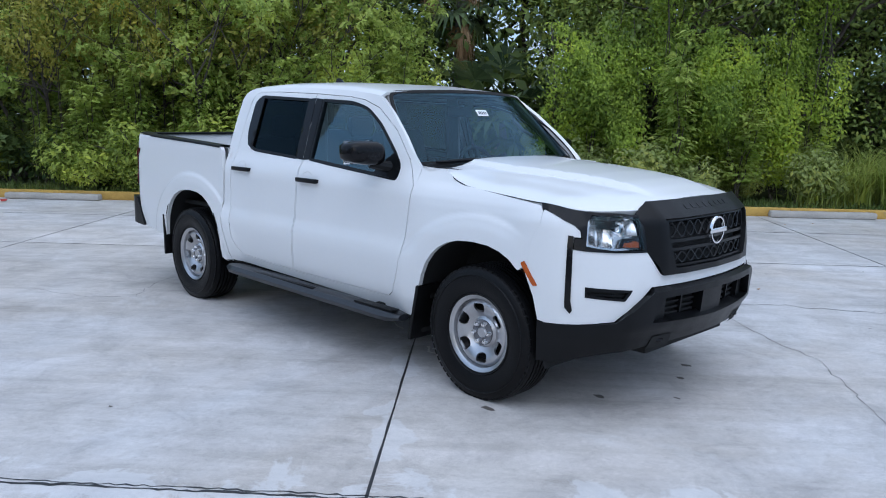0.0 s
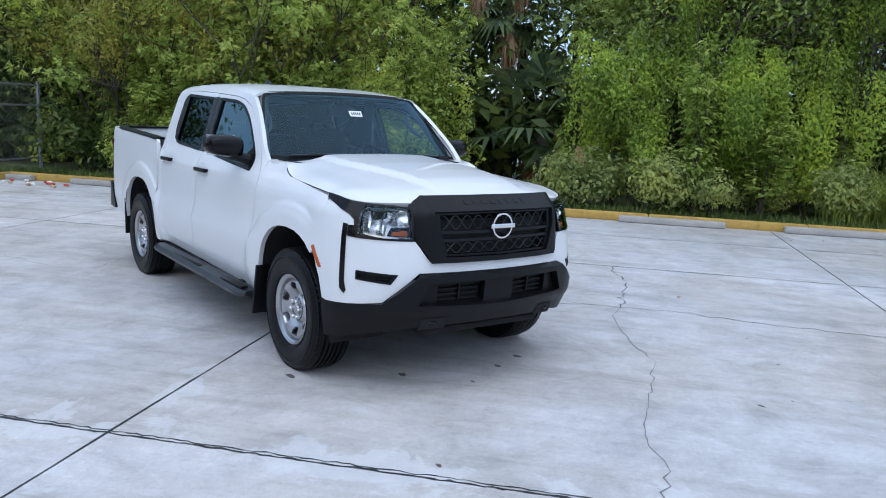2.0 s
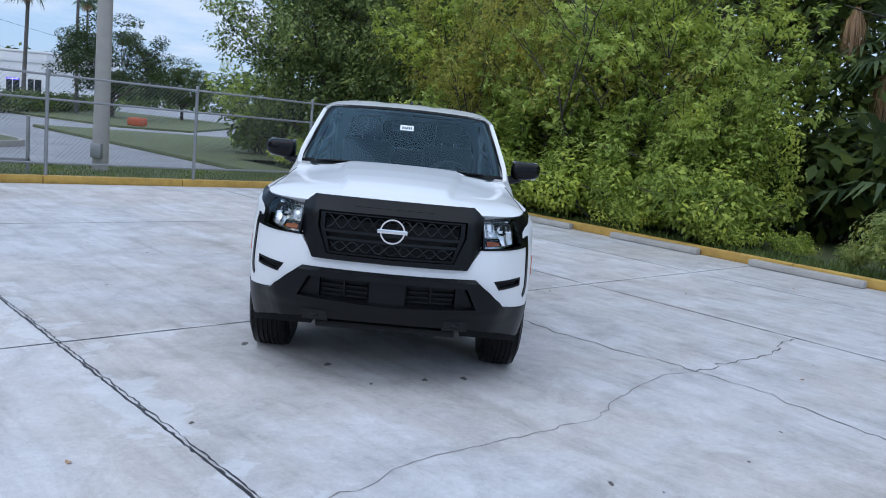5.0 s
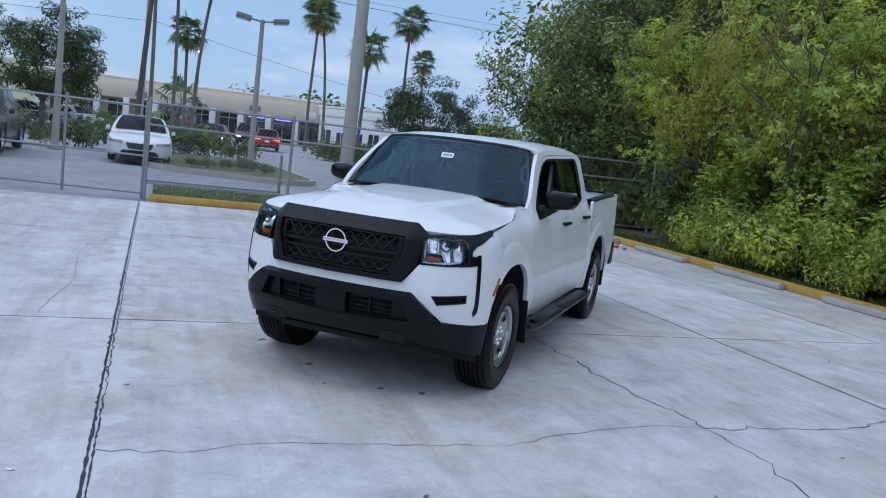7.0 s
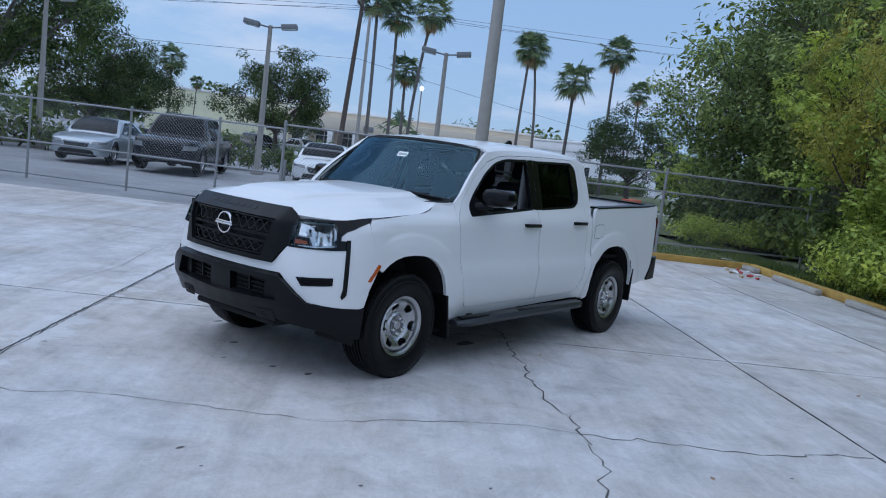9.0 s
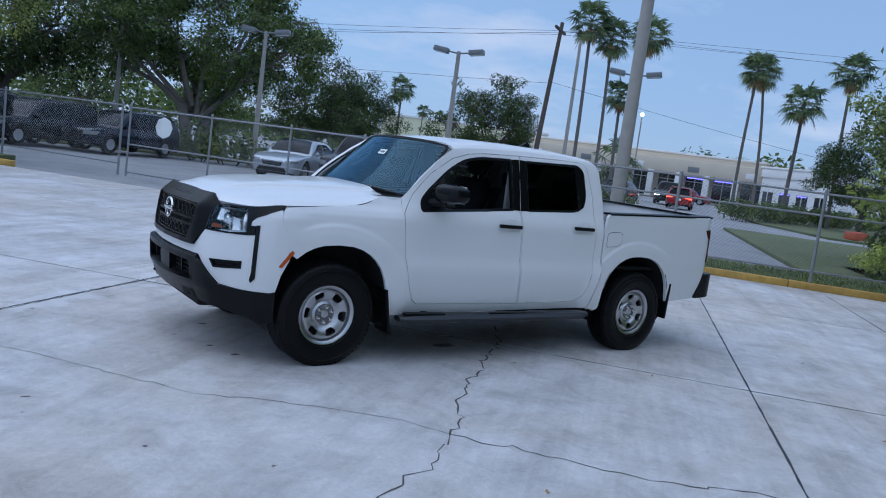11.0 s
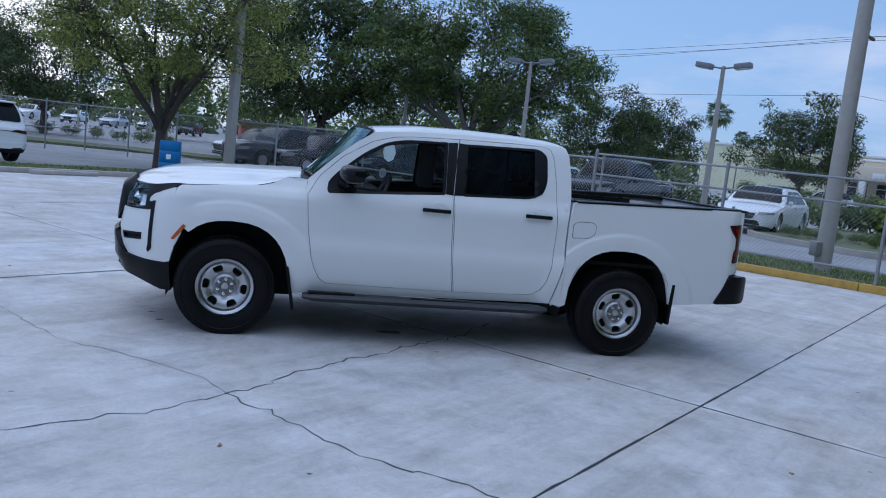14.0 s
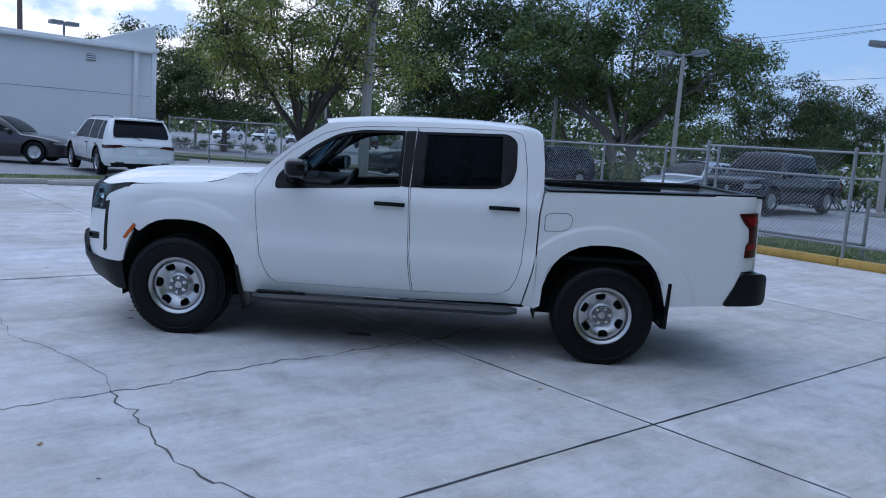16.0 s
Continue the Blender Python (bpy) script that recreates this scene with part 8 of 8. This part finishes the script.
def car(label, x, y, heading, L, W, H, coat, kind="sedan", wheel=1.0, lit=None, name="parked_car", category="car", group="parked cars", chrome=True, detail=True):
    """A car at rest, nose towards +x of its own: one lofted shell, with panes, lamps and trim that follow its surface."""
    t = thing(name, label, category, pose(x, y, 0, 0, 0, heading), group)
    h, r = W / 2, 0.345 * wheel
    nose, tail = L / 2, -L / 2
    belt = H * {"sedan": 0.64, "suv": 0.60, "pickup": 0.60}[kind]
    z0 = r * 0.62 if kind == "sedan" else r * 0.85
    xa, xf = nose - {"sedan": 0.88, "suv": 0.90, "pickup": 0.95}[kind], tail + {"sedan": 1.02, "suv": 0.95, "pickup": 1.25}[kind]
    if kind == "sedan":
        a0, a1, c1, c0 = nose - 1.30, nose - 2.10, tail + 1.40, tail + 0.55
        deck = [(tail, belt * 0.90), (tail + 0.06, belt * 1.0), (tail + 0.6, belt * 1.03), (0, belt), (nose - 1.30, belt * 0.99), (nose - 0.7, belt * 0.93), (nose - 0.25, belt * 0.83), (nose - 0.06, belt * 0.74), (nose, belt * 0.66)]
    elif kind == "suv":
        a0, a1, c1, c0 = nose - 1.25, nose - 2.0, tail + 0.45, tail + 0.06
        deck = [(tail, belt * 0.93), (tail + 0.05, belt), (0, belt), (nose - 1.25, belt * 1.0), (nose - 0.6, belt * 0.97), (nose - 0.2, belt * 0.90), (nose - 0.05, belt * 0.83), (nose, belt * 0.76)]
    else:
        a0, a1, c1, c0 = nose - 1.50, nose - 2.15, tail + 1.98, tail + 1.78
        deck = [(tail, belt * 0.97), (tail + 0.05, belt * 1.0), (0, belt * 1.0), (nose - 1.5, belt * 1.0), (nose - 0.5, belt * 0.98), (nose - 0.15, belt * 0.94), (nose - 0.04, belt * 0.88), (nose, belt * 0.80)]
    span = H - belt
    arc = [(0.0, 0.0), (0.25, 0.36), (0.5, 0.64), (0.75, 0.86), (1.0, 0.965)]
    crest = [(c0 + (c1 - c0) * f, belt + span * g) for f, g in arc] + [(c1 + (a1 - c1) * f, H - 0.035 * span * (2 * f - 1.0) ** 2) for f in (0.12, 0.35, 0.6, 0.85)] + [(a1 + (a0 - a1) * (1 - f), belt + span * g) for f, g in arc[::-1]]

    def plan(xx):
        e = min(xx - tail, nose - xx)
        run, low = (0.60, 0.60) if xx > 0 else (0.42, 0.74)
        return 1.0 if e > run else low + (1 - low) * math.sqrt(max(0.0, 1 - (1 - e / run) ** 2))

    def top_at(xx):
        d = lerp_table(deck, xx)
        return max(d, lerp_table(crest, xx)) if c0 < xx < a0 else d

    FLANK = [(0.0, 0.90), (0.10, 0.955), (0.30, 0.990), (0.55, 1.0), (0.72, 0.990), (0.80, 0.972), (1.0, 0.945)]

    def wide(xx, z):
        if z <= belt:
            return h * plan(xx) * lerp_table(FLANK, (z - z0) / (belt - z0))
        f = (z - belt) / span
        return h * plan(xx) * (0.945 - 0.135 * f - 0.115 * f * f)

    def low_at(xx):
        zl = z0 + 0.05 * (1 - min(1, min(xx - tail, nose - xx) / 0.4))
        for xw in (xa, xf):
            d = abs(xx - xw) / (r * 1.17)
            if d < 1:
                zl = max(zl, r + r * 1.17 * math.sqrt(1 - d * d) - 0.01)
        return zl

    stations = {*np.linspace(tail, nose, 27).round(3).tolist(), tail + 0.03, tail + 0.10, nose - 0.03, nose - 0.10, round(a0, 3), round(a1, 3), round(c0 + 0.005, 3), round(c1, 3)}
    for xw in (xa, xf):
        stations |= {round(xw + r * 1.172 * math.cos(q), 3) for q in np.linspace(0, math.pi, 11)}
    bm, rows = bmesh.new(), []
    for xx in sorted(stations):
        T, B = top_at(xx), low_at(xx)
        shoulder = min(belt, T - 0.05)
        zs = [B + (shoulder - B) * f for f in (0.0, 0.12, 0.32, 0.58, 0.76, 0.88, 1.0)] + [shoulder + (T - 0.035 - shoulder) * f for f in (0.33, 0.66, 0.92)]
        half = [(wide(xx, z), z) for z in zs]
        half += [(wide(xx, T) * 0.955, T - 0.012), (wide(xx, T) * 0.86, T), (wide(xx, T) * 0.45, T + 0.018), (0.0, T + 0.024)]
        rows.append([bm.verts.new((xx, yy, zz)) for yy, zz in half] + [bm.verts.new((xx, -yy, zz)) for yy, zz in half[-2::-1]])
    for p, q in zip(rows, rows[1:]):
        for k in range(len(p) - 1):
            bm.faces.new((p[k], p[k + 1], q[k + 1], q[k]))
    bm.faces.new(rows[0][::-1])
    bm.faces.new(rows[-1])
    bmesh.ops.recalc_face_normals(bm, faces=bm.faces[:])
    part("body", bm, coat, t, sharp=38)
    part("underside", boxed(tail + 0.25, nose - 0.25, -h * 0.80, h * 0.80, z0 + 0.03, belt * 0.72), UNDER, t)

    # side panes between the pillars
    foot, head = belt + 0.035, 0.085
    back_foot = c0 + (0.32 if kind == "sedan" else 0.40 if kind == "suv" else 0.16)
    back_head = c1 + (0.12 if kind == "sedan" else 0.22 if kind == "suv" else 0.10)
    mid = (a1 + c1) / 2 + (0.10 if kind != "suv" else 0.30)
    cuts = [mid] if kind != "suv" else [mid, mid - 0.95]
    bars = [None, *cuts, None]
    for s in (1, -1):
        for i in range(len(bars) - 1):
            x1 = a0 - 0.20 if bars[i] is None else bars[i] - 0.035
            x0 = back_foot if bars[i + 1] is None else bars[i + 1] + 0.035
            x1t = a1 - 0.10 if bars[i] is None else x1
            x0t = back_head if bars[i + 1] is None else x0
            line = [(x0, foot), (x1, foot), (x1t, top_at(x1t) - head), ((x0t + x1t) / 2, top_at((x0t + x1t) / 2) - head), (x0t, top_at(x0t) - head)]
            panel("side_window", rounded(line, 0.035, 2), [], lambda u, z: (u, wide(u, z) + 0.006, z), CARGLASS, t, 0.25, 0.01, s)
        if detail:
            for xg in [mid] + ([mid - 0.95] if kind != "sedan" else [mid - 0.85]):
                panel("door_gap", [(xg - 0.005, z0 + 0.10), (xg + 0.005, z0 + 0.10), (xg + 0.005, belt), (xg - 0.005, belt)], [], lambda u, z: (u, wide(u, z) + 0.003, z), UNDER, t, 0.1, 0, s)
                hx, hz = xg + 0.10, belt * 0.90
                part("door_handle", boxed(hx - 0.09, hx + 0.09, wide(hx, hz) + 0.005, wide(hx, hz) + 0.03, hz - 0.015, hz + 0.015, 0.006, Matrix.Diagonal((1, s, 1, 1))), CHROMEDARK if chrome else coat, t)
    # windscreen and rear window lie along the crest
    for nm, xb, xt, sgn, f0, f1 in (("windscreen", a0, a1, 1, 0.06, 0.93), ("rear_window", c0, c1, -1, 0.12 if kind != "suv" else 0.10, 0.90)):
        def on_crest(q, f, xb=xb, xt=xt, sgn=sgn):
            xx = xb + (xt - xb) * f
            T = top_at(xx)
            return (xx + sgn * 0.010, q * wide(xx, T) * 0.90, T + 0.012 + 0.022 * (1 - q * q))
        panel(nm, rounded([(-1, f0), (1, f0), (0.97, f1), (-0.97, f1)], 0.10, 2), [], on_crest, CARGLASS, t, 0.2, 0, 1, (sgn, 0, 0.6))

    def face(yy, z, d=0.0, sgn=1):
        """The front's or the rear's surface, wrapping round the corner."""
        end = nose if sgn > 0 else tail
        run, low = (0.60, 0.60) if sgn > 0 else (0.42, 0.74)
        q = min(0.999, abs(yy) / (h * lerp_table(FLANK, min(1, max(0, (z - z0) / (belt - z0))))))
        e = 0.0 if q < low else run * (1 - math.sqrt(max(0.0, 1 - ((q - low) / (1 - low)) ** 2)))
        slope = 0.0
        for k in range(12):
            if lerp_table(deck, end - sgn * (e + slope)) < z:
                slope += 0.02
        return (end - sgn * (e + slope * 0.9) + sgn * d, yy, z)

    def on_front(nm, line, mat, d=0.012, depth=0.02, label="", sgn=1, parent=None):
        return panel(nm, line, [], lambda yy, z: face(yy, z, d, sgn), mat, parent or t, 0.06, depth, 1, (sgn, 0, 0), label)

    gz0, gz1, gw = {"sedan": (0.50, 0.70, 0.42), "suv": (0.50, 0.76, 0.50), "pickup": (0.46, 0.82, 0.60)}[kind]
    grille = on_front("grille", rounded([(-h * gw * 0.8, belt * gz0), (h * gw * 0.8, belt * gz0), (h * gw, belt * gz1), (-h * gw, belt * gz1)], 0.05, 2), GLOSSBLACK, 0.014)
    bars_n = 5 if detail else 3
    for k in range(bars_n):
        z = belt * (gz0 + (gz1 - gz0) * (k + 0.7) / (bars_n + 0.4))
        w = h * gw * (0.80 + 0.17 * k / bars_n)
        on_front("grille_bar", [(-w, z), (w, z), (w, z + 0.014), (-w, z + 0.014)], CHROMEDARK, 0.022, 0.01, parent=grille)
    if chrome:
        rim_line = rounded([(-h * gw * 0.8, belt * gz0), (h * gw * 0.8, belt * gz0), (h * gw, belt * gz1), (-h * gw, belt * gz1)], 0.05, 2)
        panel("grille_rim", shrunk(rim_line, -0.022), [rim_line], lambda yy, z: face(yy, z, 0.018), CHROMEDARK, grille, 0.06, 0.02, 1, (1, 0, 0))
    on_front("lower_intake", rounded([(-h * 0.62, z0 + 0.06), (h * 0.62, z0 + 0.06), (h * 0.52, belt * 0.44), (-h * 0.52, belt * 0.44)], 0.04, 2), UNDER, 0.010)
    part("front_bumper_lip", boxed(nose - 0.30, nose + 0.015, -h * 0.60, h * 0.60, z0 - 0.02, z0 + 0.05, 0.02), UNDER if kind == "sedan" else PLASTIC, t)
    for s in (1, -1):
        zl0, zl1 = belt * (0.64 if kind != "pickup" else 0.66), belt * (0.735 if kind == "sedan" else 0.80)
        hl = [(s * h * 0.50, zl0), (s * h * 0.93, zl0 + 0.03), (s * h * 0.965, zl1 + 0.01), (s * h * 0.52, zl1)]
        on_front("headlamp", rounded(hl, 0.03, 2), HEADLIT if lit == "head" else CARLAMP, 0.012)
        if kind == "suv":
            tl = [(s * h * 0.42, belt * 0.865), (s * h * 0.60, belt * 0.845), (s * h * 0.985, belt * 0.80), (s * h * 0.985, belt * 0.90), (s * h * 0.60, belt * 0.915)]
        elif kind == "sedan":
            tl = [(s * h * 0.48, belt * 0.72), (s * h * 0.98, belt * 0.74), (s * h * 0.975, belt * 0.88), (s * h * 0.50, belt * 0.84)]
        else:
            tl = [(s * h * 0.84, belt * 0.62), (s * h * 0.985, belt * 0.62), (s * h * 0.985, belt * 0.93), (s * h * 0.84, belt * 0.93)]
        on_front("tail_lamp", rounded(tl, 0.02, 2), TAILLIT if lit == "tail" else DARKLENS if kind == "suv" else REDLENS, 0.014, sgn=-1)
        part("door_mirror", boxed(a0 - 0.42, a0 - 0.26, h * 0.985, h * 1.13, belt + 0.0, belt + 0.14, 0.045, Matrix.Diagonal((1, s, 1, 1))), coat, t)
        for xw in (xa, xf):
            edge = [(xw + r * 1.18 * math.cos(q), s * (wide(xw, r * 1.3) + 0.002), r + r * 1.18 * math.sin(q)) for q in np.linspace(-0.2, math.pi + 0.2, 15)]
            part("wheel_arch", tube(edge, 0.030 if kind == "pickup" else 0.016, 5), PLASTIC if kind != "sedan" else coat, t)
            bmw = bmesh.new()
            inner = [bmw.verts.new((xw + r * 1.15 * math.cos(q), s * (wide(xw, r) - 0.03), r + r * 1.15 * math.sin(q))) for q in np.linspace(-0.3, math.pi + 0.3, 15)]
            deep = [bmw.verts.new((v.co.x, s * h * 0.45, v.co.z)) for v in inner]
            for k in range(14):
                bmw.faces.new((inner[k], inner[k + 1], deep[k + 1], deep[k]))
            bmw.faces.new(deep)
            part("wheel_liner", bmw, UNDER, t)
            wh = new("wheel")
            wh.parent = t
            wh.matrix_world = t.matrix_world @ pose(xw, s * (h - 0.135), r, 0, 0, 0 if s > 0 else 180) @ pose(0, 0, 0, 0, 31 * wheel, 0) @ Matrix.Diagonal((wheel, wheel, wheel, 1))
            place("tyre", car_tyre, RUBBER, wh)
            place("rim", car_rim, RIM, wh)
        sill = [(xf + r * 1.22, z0 - 0.03), (xa - r * 1.22, z0 - 0.03), (xa - r * 1.22, z0 + 0.08), (xf + r * 1.22, z0 + 0.08)]
        panel("door_sill", sill, [], lambda u, z: (u, wide(u, max(z, z0 + 0.03)) + 0.008, z), PLASTIC if kind != "sedan" else coat, t, 0.2, 0.03, s)
        if kind == "suv" and detail:
            rail = [(xx, s * (wide(xx, top_at(xx)) * 0.90), top_at(xx) + 0.035) for xx in np.linspace(c1 + 0.25, a1 - 0.15, 9)]
            rail = [(rail[0][0] - 0.06, rail[0][1], rail[0][2] - 0.05)] + rail + [(rail[-1][0] + 0.06, rail[-1][1], rail[-1][2] - 0.05)]
            part("roof_rail", tube(rail, 0.018, 6), CHROMEDARK, t)
    on_front("rear_plate", [(-0.155, belt * 0.66), (0.155, belt * 0.66), (0.155, belt * 0.66 + 0.14), (-0.155, belt * 0.66 + 0.14)], LABEL, 0.012, 0.01, sgn=-1)
    bumper_line = rounded([(-h * 0.93, z0 - 0.02), (h * 0.93, z0 - 0.02), (h * 0.96, z0 + 0.22), (-h * 0.96, z0 + 0.22)], 0.04, 2)
    on_front("rear_bumper", bumper_line, coat if kind == "suv" else CHROMEDARK if kind == "pickup" else coat, 0.03, 0.05, sgn=-1)
    if kind == "suv":
        on_front("bumper_skirt", rounded([(-h * 0.80, z0 - 0.03), (h * 0.80, z0 - 0.03), (h * 0.86, z0 + 0.07), (-h * 0.86, z0 + 0.07)], 0.02, 2), PLASTIC, 0.040, 0.02, sgn=-1)
        on_front("tailgate_strip", [(-h * 0.42, belt * 0.87), (h * 0.42, belt * 0.87), (h * 0.42, belt * 0.885), (-h * 0.42, belt * 0.885)], CHROMEDARK, 0.014, 0.01, sgn=-1)
        on_front("bumper_step", [(-h * 0.90, belt * 0.50), (h * 0.90, belt * 0.50), (h * 0.90, belt * 0.52), (-h * 0.90, belt * 0.52)], UNDER, 0.006, 0.004, sgn=-1)
        for s in (1, -1):
            on_front("exhaust_trim", rounded([(s * h * 0.50, z0 + 0.04), (s * h * 0.74, z0 + 0.05), (s * h * 0.74, z0 + 0.11), (s * h * 0.50, z0 + 0.10)], 0.02, 2), CHROMEDARK, 0.036, 0.01, sgn=-1)
        part("roof_spoiler", boxed(c1 - 0.24, c1 + 0.12, -h * 0.66, h * 0.66, H - 0.07, H - 0.02, 0.02), coat, t)
        part("rear_wiper", tube([(tail + 0.03, 0, belt + 0.06), (tail + 0.12, 0.25, belt + 0.14)], 0.009, 5), UNDER, t)
    if kind == "pickup":
        part("bed_opening", boxed(tail + 0.09, tail + 1.74, -h * 0.80, h * 0.80, belt - 0.05, belt + 0.036), UNDER, t)
        on_front("front_bumper", rounded([(-h * 0.93, z0 + 0.06), (h * 0.93, z0 + 0.06), (h * 0.95, belt * 0.44), (-h * 0.95, belt * 0.44)], 0.03, 2), CHROMEDARK if chrome else coat, 0.035, 0.06)
    return t


C_WHITE, C_SILVER, C_DARK, C_BLACK = paint("car_white", (0.75, 0.76, 0.76)), paint("car_silver", (0.42, 0.46, 0.50), 0.3, 0.4), paint("car_dark_grey", (0.016, 0.019, 0.025), 0.25, 0.0, 0.35), paint("car_black", (0.008, 0.009, 0.011), 0.2, 0.0, 0.3)
C_RED, C_NAVY, C_BROWN = paint("car_red", (0.27, 0.015, 0.015)), paint("car_navy", (0.009, 0.013, 0.026), 0.2, 0.0, 0.3), paint("car_brown_grey", (0.024, 0.020, 0.026), 0.3)
car("white full-size sedan with a chrome grille", -14.7, -17.2, 42, 5.05, 1.90, 1.48, C_WHITE)
car("dark grey full-size pickup truck", -10.3, -19.4, 42, 5.8, 2.05, 1.87, C_DARK, "pickup", 1.18, name="parked_pickup", category="pickup truck")
car("silver compact sedan parked behind the fence", -8.4, -21.4, 42, 4.6, 1.80, 1.43, C_SILVER)
car("white compact crossover in a parked row", 2.3, -31.0, 33, 4.4, 1.80, 1.55, C_WHITE, "suv")
car("dark grey pickup truck in a row", 1.2, -27.0, 33, 5.2, 1.92, 1.75, C_DARK, "pickup", 1.05, name="parked_pickup", category="pickup truck")
car("black sport utility vehicle", -0.4, -26.5, 33, 4.8, 1.88, 1.64, C_BLACK, "suv", 1.0)
car("navy blue sport utility vehicle", -3.4, -26.7, 33, 4.7, 1.85, 1.60, C_NAVY, "suv", 1.0)
car("white sport utility vehicle with dark windows", 9.95, -16.7, 309, 4.9, 1.95, 1.60, C_WHITE, "suv", 1.10)
car("dark brown-grey sedan beside the white wall", 14.9, -18.8, 190, 4.7, 1.82, 1.42, C_BROWN)
car("red hatchback with lit brake lamps", -42.5, -31.0, 215, 4.2, 1.78, 1.5, C_RED, "suv", 0.95, "tail")
car("dark sedan with lit headlamps", -34.0, -29.2, 30, 4.7, 1.82, 1.45, C_DARK, "sedan", 1.0, "head")
car("dark sport utility vehicle with lit headlamps", -47.5, -36.2, 35, 4.8, 1.92, 1.8, C_BROWN, "suv", 1.0, "head")
car("red car by the shops", -60, -44, 120, 4.4, 1.8, 1.5, C_RED, "suv")
for k, (x, y, c) in enumerate(((15.5, -84, C_WHITE), (19.5, -85, C_SILVER), (23.5, -85, C_WHITE), (28.0, -86, C_WHITE), (11.5, -84, C_BLACK), (-38.5, -45.0, C_WHITE), (-36.0, -47.5, C_DARK))):
    car("car in the far row", x, y, 75 + 6 * (k % 3), 4.6, 1.82, 1.5, c, "sedan" if k % 2 else "suv", group="far parked cars", detail=False)
